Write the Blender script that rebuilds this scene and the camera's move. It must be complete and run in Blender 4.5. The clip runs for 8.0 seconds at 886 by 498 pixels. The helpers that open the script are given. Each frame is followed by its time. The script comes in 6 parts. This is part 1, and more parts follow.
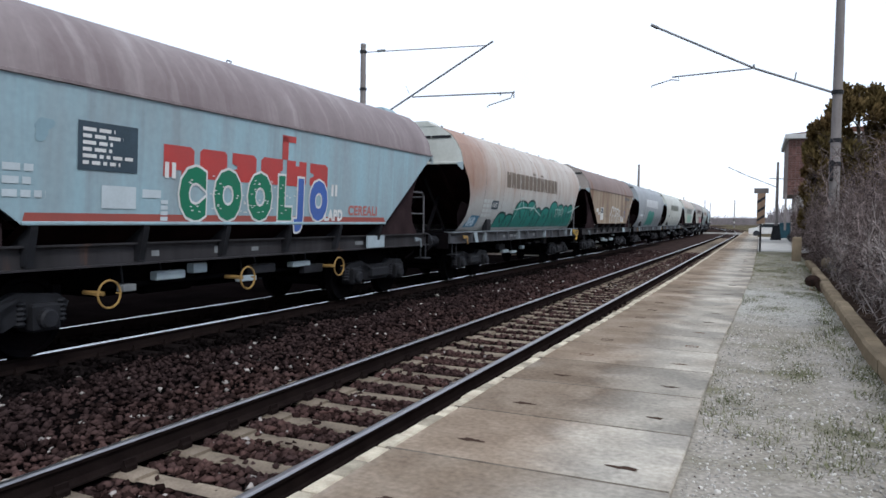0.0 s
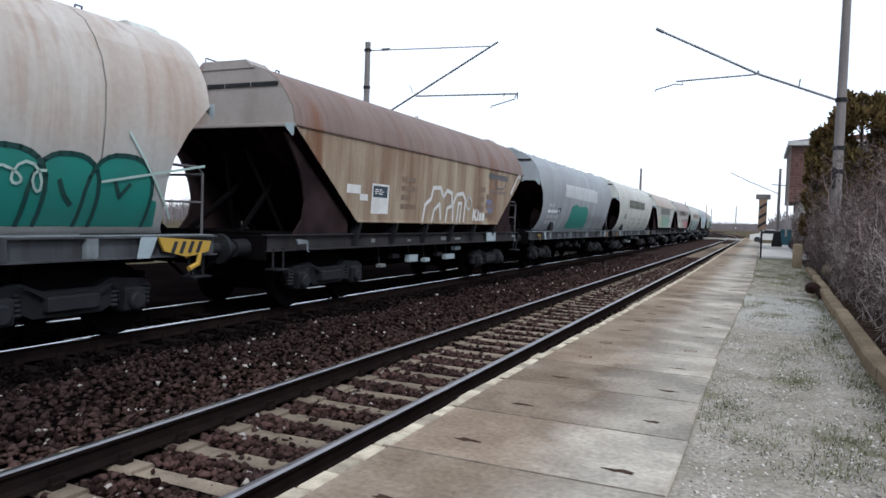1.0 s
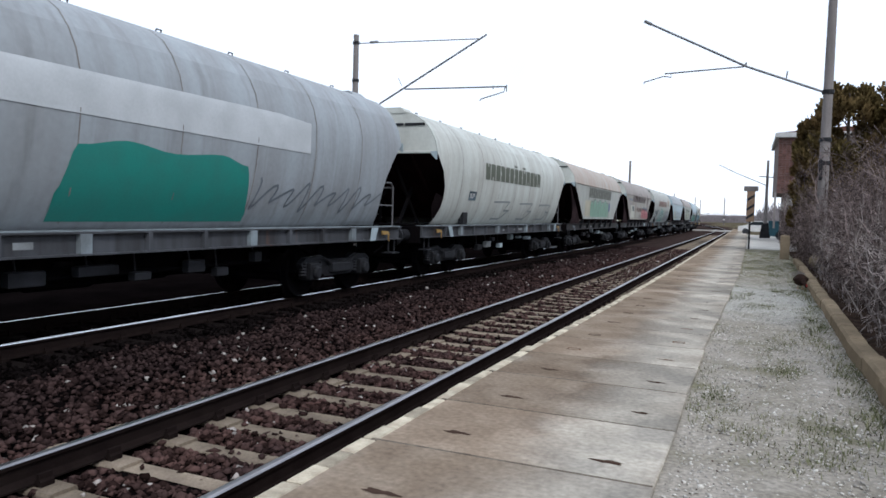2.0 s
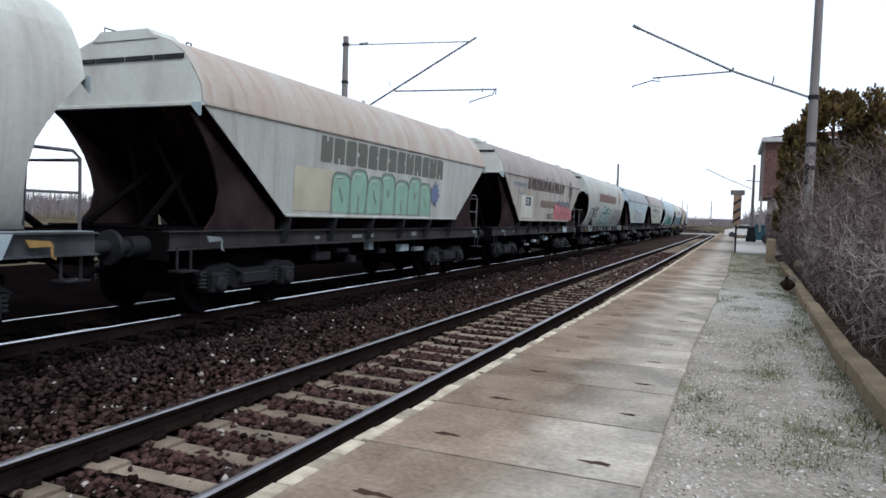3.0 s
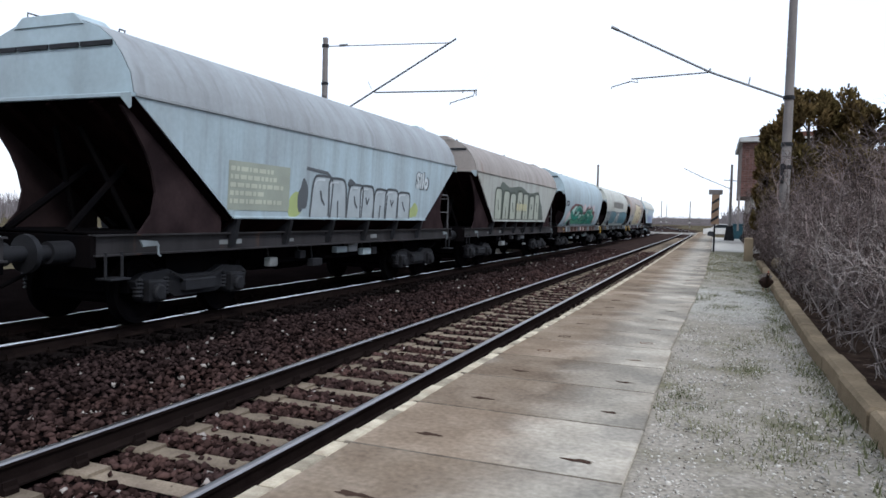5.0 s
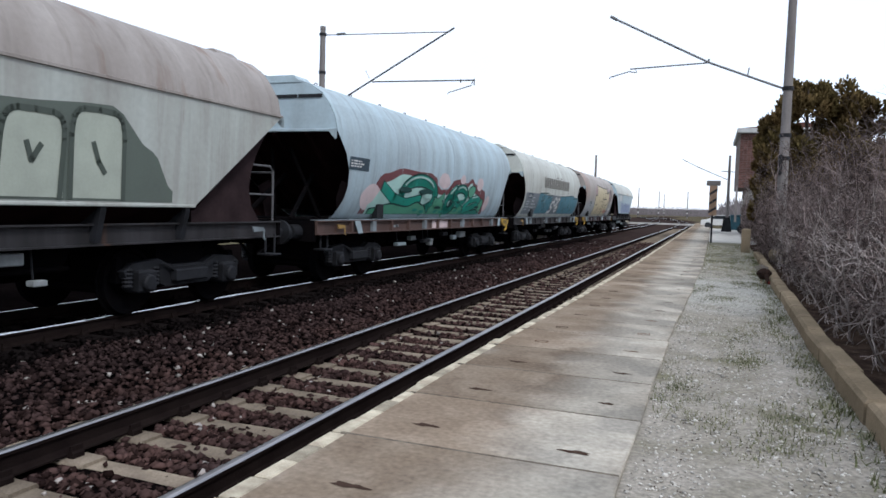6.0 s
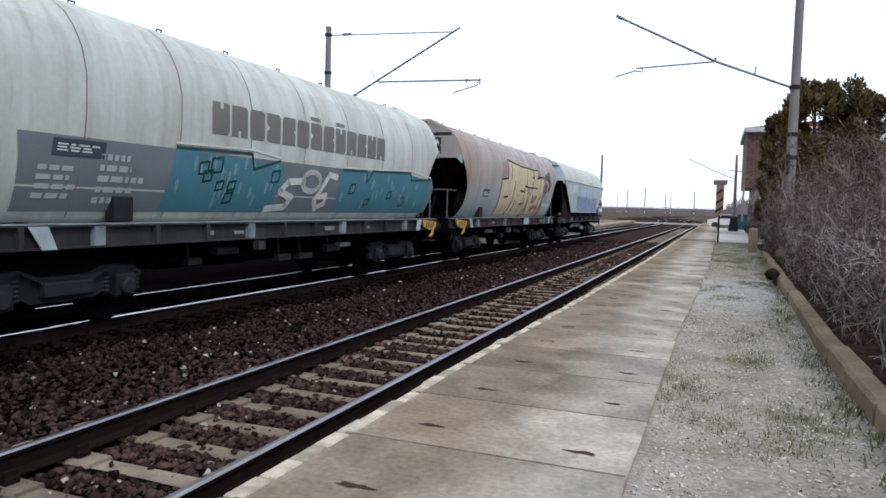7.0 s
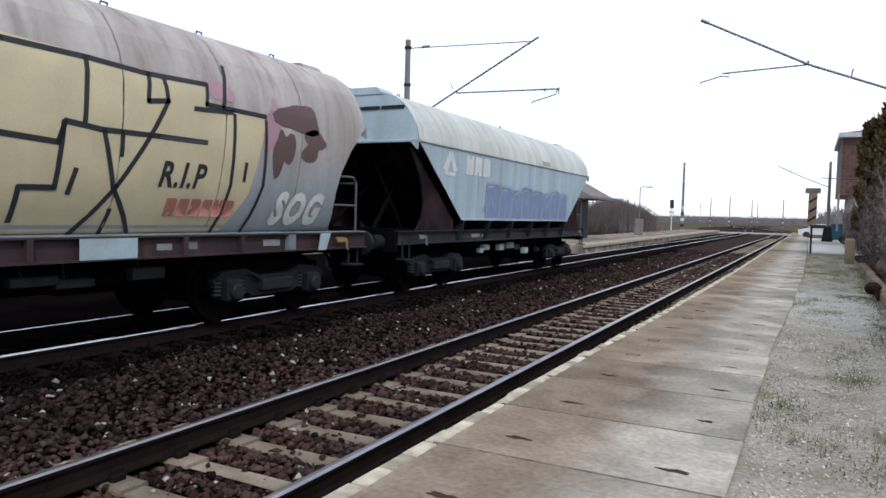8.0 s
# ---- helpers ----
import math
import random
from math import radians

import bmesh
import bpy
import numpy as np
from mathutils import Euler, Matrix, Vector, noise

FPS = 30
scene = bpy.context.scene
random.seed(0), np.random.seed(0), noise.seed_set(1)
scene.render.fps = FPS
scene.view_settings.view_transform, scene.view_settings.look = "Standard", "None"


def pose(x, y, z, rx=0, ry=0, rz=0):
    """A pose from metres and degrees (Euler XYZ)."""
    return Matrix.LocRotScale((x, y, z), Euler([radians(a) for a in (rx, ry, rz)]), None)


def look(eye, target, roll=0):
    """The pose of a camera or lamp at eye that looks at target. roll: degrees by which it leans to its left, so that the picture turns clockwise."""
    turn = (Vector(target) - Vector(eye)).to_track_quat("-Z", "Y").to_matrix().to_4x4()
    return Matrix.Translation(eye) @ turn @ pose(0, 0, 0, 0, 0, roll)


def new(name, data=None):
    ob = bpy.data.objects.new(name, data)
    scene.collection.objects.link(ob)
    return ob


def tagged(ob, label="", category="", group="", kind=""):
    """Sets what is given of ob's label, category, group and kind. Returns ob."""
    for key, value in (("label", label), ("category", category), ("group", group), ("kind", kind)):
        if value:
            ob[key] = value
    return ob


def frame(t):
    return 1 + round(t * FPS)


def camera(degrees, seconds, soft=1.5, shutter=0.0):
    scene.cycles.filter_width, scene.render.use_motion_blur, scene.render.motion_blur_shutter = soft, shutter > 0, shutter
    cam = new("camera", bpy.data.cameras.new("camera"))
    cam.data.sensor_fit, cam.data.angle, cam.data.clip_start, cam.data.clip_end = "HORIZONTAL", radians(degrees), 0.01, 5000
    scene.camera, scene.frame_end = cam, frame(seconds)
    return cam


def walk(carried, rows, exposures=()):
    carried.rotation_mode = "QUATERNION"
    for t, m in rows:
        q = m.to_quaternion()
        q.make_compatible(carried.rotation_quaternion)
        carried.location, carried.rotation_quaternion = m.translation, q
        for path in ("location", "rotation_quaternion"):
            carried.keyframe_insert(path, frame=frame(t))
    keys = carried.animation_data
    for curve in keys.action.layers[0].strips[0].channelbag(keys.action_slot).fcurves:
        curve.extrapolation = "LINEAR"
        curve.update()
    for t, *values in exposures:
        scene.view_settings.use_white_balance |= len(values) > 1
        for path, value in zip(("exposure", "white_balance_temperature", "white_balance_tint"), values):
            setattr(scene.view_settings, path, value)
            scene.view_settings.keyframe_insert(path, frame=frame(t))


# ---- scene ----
# World: x right of the platform, y along the tracks, z = 0 on the platform's top.
cam = camera(64.29, 8.0, soft=1.6)
walk(cam, [
    (0, pose(0.000, -0.000, 1.340, 87.558, -0.725, 24.150)),
    (0.5, pose(-0.006, 0.005, 1.348, 86.988, -1.260, 24.910)),
    (1, pose(-0.001, 0.004, 1.336, 87.550, -1.869, 24.245)),
    (1.5, pose(0.011, 0.014, 1.337, 86.921, -1.633, 23.846)),
    (3, pose(0.006, -0.018, 1.338, 87.222, -1.886, 22.504)),
    (3.5, pose(0.004, 0.002, 1.341, 87.068, -1.972, 22.040)),
    (4, pose(0.004, 0.002, 1.336, 87.648, -2.181, 21.319)),
    (4.5, pose(0.004, 0.003, 1.341, 87.250, -1.978, 21.133)),
    (5, pose(0.013, -0.028, 1.335, 87.366, -1.504, 20.995)),
    (6.5, pose(0.001, 0.015, 1.335, 86.300, -1.760, 20.743)),
    (7, pose(0.003, 0.017, 1.330, 86.571, -1.587, 21.280)),
    (7.5, pose(-0.021, 0.010, 1.329, 86.774, -1.911, 23.379)),
    (8, pose(-0.056, -0.026, 1.341, 87.184, -1.477, 27.427)),
])

# ---- light: bright, thin overcast ----
world = bpy.data.worlds.new("sky")
scene.world = world
world.use_nodes = True
wn, wl = world.node_tree.nodes, world.node_tree.links
sky = wn.new("ShaderNodeTexSky")
sky.sky_type, sky.sun_disc = "NISHITA", False
sky.sun_elevation, sky.sun_rotation = radians(42), radians(-28)
veil = wn.new("ShaderNodeMix")
veil.data_type = "RGBA"
veil.inputs[7].default_value = (11.6, 12.3, 13.8, 1)
cloud = wn.new("ShaderNodeTexNoise")
cloud.inputs["Scale"].default_value, cloud.inputs["Detail"].default_value = 2.6, 6.0
where = wn.new("ShaderNodeTexCoord")
wl.new(where.outputs["Generated"], cloud.inputs["Vector"])
gap = wn.new("ShaderNodeMapRange")
gap.inputs[1].default_value, gap.inputs[2].default_value = 0.6, 0.72
gap.inputs[3].default_value, gap.inputs[4].default_value = 0.8, 0.6
wl.new(cloud.outputs["Fac"], gap.inputs[0])
wl.new(gap.outputs[0], veil.inputs[0])
wl.new(sky.outputs[0], veil.inputs[6])
wl.new(veil.outputs[2], wn["Background"].inputs[0])
wn["Background"].inputs[1].default_value = 0.1
sun = new("sun", bpy.data.lights.new("sun", "SUN"))
sun.data.energy, sun.data.angle, sun.data.color = 1.9, radians(12), (1.0, 0.975, 0.95)
sun.matrix_world = look((26, -14, 34), (0, 12, 0))
scene.view_settings.exposure = 0.05
scene.view_settings.use_white_balance = True
scene.view_settings.white_balance_temperature = 6120
scene.view_settings.white_balance_tint = 9

# ---- materials ----
def mat(name, colour, rough=0.8, metal=0.0, other=None, scale=3.0, amount=0.5, stretch=(1, 1, 1), fine=0.25, bump=0.2,
        spots=None, spot_scale=1.5, spot_at=0.6, per_object=0.0, per_island=0.0, bump_scale=60.0, streak=None, streak_amount=0.6, zones=()):
    """A surface: a base colour, mottled towards another, fine grain, stains or rust, and relief."""
    m = bpy.data.materials.new(name)
    m.use_nodes = True
    n, l = m.node_tree.nodes, m.node_tree.links
    bsdf = n["Principled BSDF"]
    bsdf.inputs["Roughness"].default_value = rough
    bsdf.inputs["Metallic"].default_value = metal
    bsdf.inputs["Specular IOR Level"].default_value = 0.0 if rough >= 0.74 else 0.18
    tc = n.new("ShaderNodeTexCoord")
    mp = n.new("ShaderNodeMapping")
    mp.inputs["Scale"].default_value = stretch
    l.new(tc.outputs["Object"], mp.inputs[0])

    def noise_tex(s, detail=5.0, src=None):
        t = n.new("ShaderNodeTexNoise")
        t.inputs["Scale"].default_value, t.inputs["Detail"].default_value = s, detail
        l.new(src or mp.outputs[0], t.inputs["Vector"])
        return t.outputs["Fac"]

    def ramp(src, lo, hi):
        r = n.new("ShaderNodeMapRange")
        r.inputs[1].default_value, r.inputs[2].default_value = lo, hi
        l.new(src, r.inputs[0])
        return r.outputs[0]

    def blend(fac, a, b, mode="MIX"):
        x = n.new("ShaderNodeMix")
        x.data_type, x.blend_type = "RGBA", mode
        for sock, v in ((x.inputs[0], fac), (x.inputs[6], a), (x.inputs[7], b)):
            if isinstance(v, (int, float)):
                sock.default_value = v
            elif isinstance(v, tuple):
                sock.default_value = (*v[:3], 1)
            else:
                l.new(v, sock)
        return x.outputs[2]

    def times(src, k):
        x = n.new("ShaderNodeMath")
        x.operation = "MULTIPLY"
        l.new(src, x.inputs[0])
        x.inputs[1].default_value = k
        return x.outputs[0]

    other = other or tuple(c * 0.6 for c in colour)
    col = blend(times(ramp(noise_tex(scale), 0.35, 0.65), amount), colour, other)
    if spots:
        col = blend(times(ramp(noise_tex(spot_scale, 8.0), spot_at, spot_at + 0.12), 0.85), col, spots)
    if streak:
        run = n.new("ShaderNodeMapping")
        run.inputs["Scale"].default_value = (1, 3.2, 0.16)
        l.new(tc.outputs["Object"], run.inputs[0])
        lines = times(ramp(noise_tex(1.6, 6.0, run.outputs[0]), 0.5, 0.72), streak_amount)
        col = blend(lines, col, streak)
        wide = times(ramp(noise_tex(0.45, 3.0, tc.outputs["Object"]), 0.48, 0.7), streak_amount * 0.5)
        col = blend(wide, col, streak)
    # worn, sprayed, shaded zones along one axis of the thing, with ragged soft ends
    for tint, axis, a, b, c, d, much in zones:
        sep = n.new("ShaderNodeSeparateXYZ")
        l.new(tc.outputs["Object"], sep.inputs[0])
        wob = n.new("ShaderNodeMath")
        wob.operation = "MULTIPLY_ADD"
        l.new(noise_tex(1.3, 6.0, tc.outputs["Object"]), wob.inputs[0])
        wob.inputs[1].default_value = (d - a) * 0.5
        l.new(sep.outputs[axis], wob.inputs[2])
        shift = (d - a) * 0.25
        rise = times(ramp(wob.outputs[0], a + shift, b + shift), much)
        fall = ramp(wob.outputs[0], d + shift, c + shift)
        both = n.new("ShaderNodeMath")
        both.operation = "MULTIPLY"
        l.new(rise, both.inputs[0])
        l.new(fall, both.inputs[1])
        col = blend(both.outputs[0], col, tint)
    grain = ramp(noise_tex(scale * 14, 3.0, tc.outputs["Object"]), 0.25, 0.75)
    col = blend(fine, col, blend(grain, (0.35, 0.35, 0.35), (1.0, 1.0, 1.0)), "MULTIPLY")
    if per_object or per_island:
        src = n.new("ShaderNodeObjectInfo").outputs["Random"] if per_object else n.new("ShaderNodeNewGeometry").outputs["Random Per Island"]
        k = per_object or per_island
        r = n.new("ShaderNodeMapRange")
        r.inputs[3].default_value, r.inputs[4].default_value = 1 - k, 1 + k * 0.6
        l.new(src, r.inputs[0])
        comb = n.new("ShaderNodeCombineXYZ")
        for i in range(3):
            l.new(r.outputs[0], comb.inputs[i])
        col = blend(1.0, col, comb.outputs[0], "MULTIPLY")
    l.new(col, bsdf.inputs["Base Color"])
    if bump:
        b = n.new("ShaderNodeBump")
        b.inputs["Strength"].default_value, b.inputs["Distance"].default_value = bump, 0.02
        l.new(noise_tex(bump_scale, 4.0, tc.outputs["Object"]), b.inputs["Height"])
        l.new(b.outputs[0], bsdf.inputs["Normal"])
    return m


def paint(name, colour, rust=(0.16, 0.07, 0.035), at=0.62, grime=(0.2, 0.17, 0.14), amount=0.55, streak=None, streak_amount=0.55, zones=()):
    """Weathered wagon paint: grime runs down the side in streaks, rust breaks through."""
    return mat(name, colour, 0.55, 0.0, grime, 0.9, amount, (1, 2.2, 0.28), 0.18, 0.08, rust, 0.8, at, bump_scale=9, streak=streak or tuple(c * 0.8 for c in grime), streak_amount=streak_amount, zones=zones)


# near bed: shade between the stones and under the train is in this near-black
BALLAST_SHADED = mat("ballast", (0.006, 0.0045, 0.0045), 0.95, other=(0.003, 0.0024, 0.0024), scale=1.2, amount=0.8, fine=0.7, bump=1.0, bump_scale=22)
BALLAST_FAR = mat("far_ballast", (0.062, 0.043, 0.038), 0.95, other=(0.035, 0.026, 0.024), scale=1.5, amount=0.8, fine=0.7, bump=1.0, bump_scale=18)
# the zone towards the far track paints the train's shade onto the stones
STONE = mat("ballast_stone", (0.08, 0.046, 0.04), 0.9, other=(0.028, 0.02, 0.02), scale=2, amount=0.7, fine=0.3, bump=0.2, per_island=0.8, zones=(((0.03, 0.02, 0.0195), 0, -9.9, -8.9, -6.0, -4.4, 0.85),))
# far-track stones, with the shade under the train put into their colour
STONE_SHADED = mat("shaded_stone", (0.011, 0.0085, 0.0083), 0.85, other=(0.005, 0.004, 0.004), scale=2, amount=0.7, fine=0.3, bump=0.2, per_island=0.7)
STONE_PALE = mat("pale_stone", (0.4, 0.36, 0.33), 0.9, other=(0.18, 0.16, 0.15), scale=6, per_island=0.4)
PEBBLE = mat("white_pebble", (0.6, 0.57, 0.52), 0.9, other=(0.36, 0.33, 0.29), scale=6, per_island=0.5, bump=0)
# far-track sleepers, coloured dark for the shade under the train
SLEEPER_SHADED = mat("shaded_sleeper", (0.02, 0.016, 0.015), 0.9, other=(0.01, 0.008, 0.008), scale=4, amount=0.8, fine=0.5, bump=0.4)
SLEEPER = mat("sleeper_concrete", (0.3, 0.245, 0.185), 0.9, other=(0.17, 0.135, 0.105), scale=4, amount=0.8, fine=0.5, bump=0.4, per_object=0.25)
RAIL = mat("rail_rust", (0.012, 0.0085, 0.008), 0.8, other=(0.022, 0.016, 0.014), scale=5, bump=0.3)
SHINE_DULL = mat("dull_rail_head", (0.36, 0.35, 0.36), 0.3, 1.0, scale=3, amount=0.5, fine=0.2, bump=0.03)
SHINE = mat("rail_head", (0.82, 0.82, 0.84), 0.14, 1.0, scale=3, amount=0.2, fine=0.1, bump=0.02)
SLAB = mat("platform_concrete", (0.51, 0.45, 0.375), 0.85, other=(0.23, 0.19, 0.15), scale=1.9, amount=0.9, fine=0.55, bump=0.3, spots=(0.14, 0.12, 0.105), spot_scale=1.5, spot_at=0.46, per_object=0.2, zones=(((0.27, 0.2, 0.14), 0, -2.1, -1.9, -1.4, -0.6, 0.7), ((0.6, 0.57, 0.49), 0, -1.2, -0.8, -0.5, 0.1, 0.4)))
EDGE = mat("edge_paint", (0.58, 0.52, 0.4), 0.8, other=(0.3, 0.25, 0.19), scale=7, amount=0.8, fine=0.4, bump=0.25, per_island=0.4)
JOINT = mat("joint_soil", (0.09, 0.074, 0.06), 0.95, other=(0.2, 0.17, 0.135), scale=9, amount=0.9)
RUSTY = mat("rust_stain", (0.17, 0.09, 0.055), 0.9, other=(0.08, 0.05, 0.04), scale=14, amount=0.9)
RECESS = mat("rusty_recess", (0.07, 0.045, 0.035), 0.9, scale=12)
GRAVEL = mat("gravel_path", (0.43, 0.39, 0.335), 0.95, other=(0.27, 0.245, 0.19), scale=2.2, amount=0.7, fine=0.8, bump=0.7, spots=(0.23, 0.215, 0.14), spot_scale=1.1, spot_at=0.57, bump_scale=45, zones=(((0.58, 0.58, 0.53), 1, 10.0, 12.0, 15.0, 18.0, 0.5), ((0.21, 0.2, 0.13), 1, 15.0, 22.0, 36.0, 42.0, 0.75)))
GRASS = mat("short_grass", (0.125, 0.135, 0.07), 0.95, other=(0.26, 0.25, 0.15), scale=1.5, amount=0.7, per_island=0.45, bump=0)
LITTER = mat("leaf_litter", (0.075, 0.052, 0.04), 0.95, other=(0.028, 0.02, 0.017), scale=3.5, amount=0.9, fine=0.8, bump=0.9, spots=(0.15, 0.115, 0.085), spot_scale=9, spot_at=0.6, bump_scale=30)
KERB = mat("kerb_stone", (0.3, 0.235, 0.16), 0.9, other=(0.2, 0.16, 0.11), scale=2.5, amount=0.7, fine=0.4, bump=0.4, spots=(0.14, 0.13, 0.07), spot_at=0.62, per_object=0.2)
FIELD = mat("field", (0.15, 0.135, 0.085), 0.95, other=(0.1, 0.08, 0.055), scale=0.06, amount=0.8, fine=0.7, bump=0.6, spots=(0.085, 0.065, 0.045), spot_scale=1.1, spot_at=0.47)
POLE = mat("pole_concrete", (0.24, 0.22, 0.21), 0.85, other=(0.15, 0.135, 0.13), scale=1.5, stretch=(3, 3, 0.5), amount=0.7, bump=0.2)
STEEL = mat("grey_steel", (0.19, 0.19, 0.195), 0.55, 0.6, scale=4, bump=0.05)
TWIG_PALE = mat("pale_twig", (0.5, 0.44, 0.41), 0.9, other=(0.1, 0.075, 0.07), scale=1.2, amount=0.9, per_island=0.7, bump=0)
TWIG = mat("bare_twig", (0.27, 0.215, 0.2), 0.9, other=(0.035, 0.024, 0.022), scale=1.6, amount=0.97, per_island=0.8, bump=0)
BARK = mat("bark", (0.09, 0.07, 0.055), 0.9, scale=6, bump=0.6)
NEEDLE = mat("conifer_green", (0.11, 0.088, 0.035), 0.85, other=(0.15, 0.095, 0.045), scale=0.6, amount=0.9, per_island=0.6, bump=0)
THICKET = mat("brown_thicket", (0.2, 0.165, 0.155), 0.95, other=(0.1, 0.08, 0.075), scale=0.4, amount=0.8, per_island=0.4, bump=0)
FAR_WOOD = mat("far_wood", (0.25, 0.225, 0.23), 0.95, other=(0.15, 0.13, 0.13), scale=0.2, amount=0.8, per_island=0.35, bump=0)
BRICK = mat("brick", (0.16, 0.085, 0.072), 0.9, other=(0.1, 0.055, 0.05), scale=5, amount=0.7, per_object=0.35, bump=0.3)
MORTAR = mat("mortar", (0.22, 0.19, 0.175), 0.95, scale=5)
COPING = mat("pale_coping", (0.5, 0.5, 0.49), 0.7, scale=2)
ROOF = mat("roof_tile", (0.12, 0.06, 0.045), 0.85, scale=4)
PALE = mat("pale_render", (0.5, 0.48, 0.44), 0.9, scale=1.2)
# underframe black, taken below its paint for the shade under the wagons
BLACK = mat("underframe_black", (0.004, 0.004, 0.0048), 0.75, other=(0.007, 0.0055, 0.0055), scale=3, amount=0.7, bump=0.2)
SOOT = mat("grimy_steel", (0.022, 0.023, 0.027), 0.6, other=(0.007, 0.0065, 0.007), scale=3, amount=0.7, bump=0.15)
# rust-brown hopper sheets, darkened for the shade in the wagon ends
SLOPE = mat("rusty_shaded_slope", (0.017, 0.0078, 0.008), 0.8, other=(0.004, 0.0027, 0.003), scale=1.2, amount=0.8, stretch=(1.5, 1, 0.5), bump=0.1)
RAILING = mat("railing_grey", (0.12, 0.115, 0.12), 0.6, scale=6)
YELLOW = mat("yellow_paint", (0.32, 0.2, 0.065), 0.6, other=(0.2, 0.12, 0.05), scale=8)
BOXGREY = mat("box_grey", (0.27, 0.285, 0.29), 0.6, other=(0.05, 0.05, 0.05), scale=3)
WHITE = mat("white_paint", (0.68, 0.68, 0.66), 0.7, other=(0.5, 0.48, 0.45), scale=4, amount=0.5)
INK = mat("black_paint", (0.035, 0.037, 0.042), 0.6, scale=4)
DARKSIGN = mat("data_plate", (0.05, 0.075, 0.095), 0.6, scale=4)
TAN = mat("orange_board", (0.4, 0.27, 0.18), 0.7, other=(0.28, 0.18, 0.12), scale=5)
TEAL_BIN = mat("teal_plastic", (0.02, 0.06, 0.08), 0.5, scale=4)
GLASS_DARK = mat("dark_window", (0.03, 0.035, 0.04), 0.15, scale=2, bump=0)

_inks = {}


def ink(*rgb):
    if rgb not in _inks:
        _inks[rgb] = mat("spray_paint", rgb, 0.5, other=tuple(c * 0.72 + 0.02 for c in rgb), scale=2.2, amount=0.6, fine=0.12, bump=0.02)
    return _inks[rgb]


# ---- mesh building ----
class Shape:
    """Collects boxes, tubes and sheets for one mesh."""

    def __init__(self):
        self.v, self.f = [], []

    def add(self, verts, faces):
        k = len(self.v)
        self.v += [tuple(p) for p in verts]
        self.f += [tuple(i + k for i in q) for q in faces]
        return self

    def box(self, lo, hi, m=None, bev=0.0):
        x0, y0, z0 = lo
        x1, y1, z1 = hi
        if bev:
            b = min(bev, (x1 - x0) / 2.1, (y1 - y0) / 2.1, (z1 - z0) / 2.1)
            pts = []
            for z, i in ((z0, b), (z0 + b, 0), (z1 - b, 0), (z1, b)):
                pts += [(x0 + i, y0 + i, z), (x1 - i, y0 + i, z), (x1 - i, y1 - i, z), (x0 + i, y1 - i, z)]
            fs = [(3, 2, 1, 0), (12, 13, 14, 15)]
            for r in range(3):
                for c in range(4):
                    d = (c + 1) % 4
                    fs.append((4 * r + c, 4 * r + d, 4 * r + 4 + d, 4 * r + 4 + c))
        else:
            pts = [(x0, y0, z0), (x1, y0, z0), (x1, y1, z0), (x0, y1, z0), (x0, y0, z1), (x1, y0, z1), (x1, y1, z1), (x0, y1, z1)]
            fs = [(3, 2, 1, 0), (4, 5, 6, 7), (0, 1, 5, 4), (1, 2, 6, 5), (2, 3, 7, 6), (3, 0, 4, 7)]
        if m is not None:
            pts = [tuple(m @ Vector(p)) for p in pts]
        return self.add(pts, fs)

    def tube(self, path, r, n=8, r_end=None, caps=True):
        path = [Vector(p) for p in path]
        last = len(path) - 1
        rings = []
        for i, p in enumerate(path):
            d = (path[min(i + 1, last)] - path[max(i - 1, 0)]).normalized()
            a = d.orthogonal().normalized() if i == 0 else (rings[-1][1] - d * rings[-1][1].dot(d)).normalized()
            rings.append((p, a, d.cross(a), r + ((r_end if r_end is not None else r) - r) * i / last))
        verts = [tuple(p + (a * math.cos(6.28318 * k / n) + b * math.sin(6.28318 * k / n)) * q) for p, a, b, q in rings for k in range(n)]
        faces = [(i * n + k, i * n + (k + 1) % n, i * n + n + (k + 1) % n, i * n + n + k) for i in range(last) for k in range(n)]
        if caps:
            faces += [tuple(range(n - 1, -1, -1)), tuple(last * n + k for k in range(n))]
        return self.add(verts, faces)

    def rings(self, centre, axis, profile, n=20):
        """A turned body: (distance along the axis, radius) pairs round an axis 'x', 'y' or 'z'."""
        verts, faces = [], []
        for d, r in profile:
            for k in range(n):
                c, s = r * math.cos(6.28318 * k / n), r * math.sin(6.28318 * k / n)
                p = {"x": (d, c, s), "y": (s, d, c), "z": (c, s, d)}[axis]
                verts.append(tuple(a + b for a, b in zip(p, centre)))
        for i in range(len(profile) - 1):
            faces += [(i * n + k, i * n + (k + 1) % n, i * n + n + (k + 1) % n, i * n + n + k) for k in range(n)]
        faces += [tuple(range(n - 1, -1, -1)), tuple((len(profile) - 1) * n + k for k in range(n))]
        return self.add(verts, faces)

    def prism(self, poly, axis, a, b):
        """A flat outline pushed along an axis from a to b. The outline's pairs are the two other axes in x, y, z order."""
        def at(p, d):
            return {"x": (d, p[0], p[1]), "y": (p[0], d, p[1]), "z": (p[0], p[1], d)}[axis]
        n = len(poly)
        return self.add([at(p, a) for p in poly] + [at(p, b) for p in poly],
                        [tuple(range(n - 1, -1, -1)), tuple(range(n, 2 * n))] + [(k, (k + 1) % n, n + (k + 1) % n, n + k) for k in range(n)])

    def mesh(self, name, material, smooth=False):
        me = bpy.data.meshes.new(name)
        me.from_pydata(self.v, [], self.f)
        me.materials.append(material)
        if smooth:
            me.polygons.foreach_set("use_smooth", [True] * len(me.polygons))
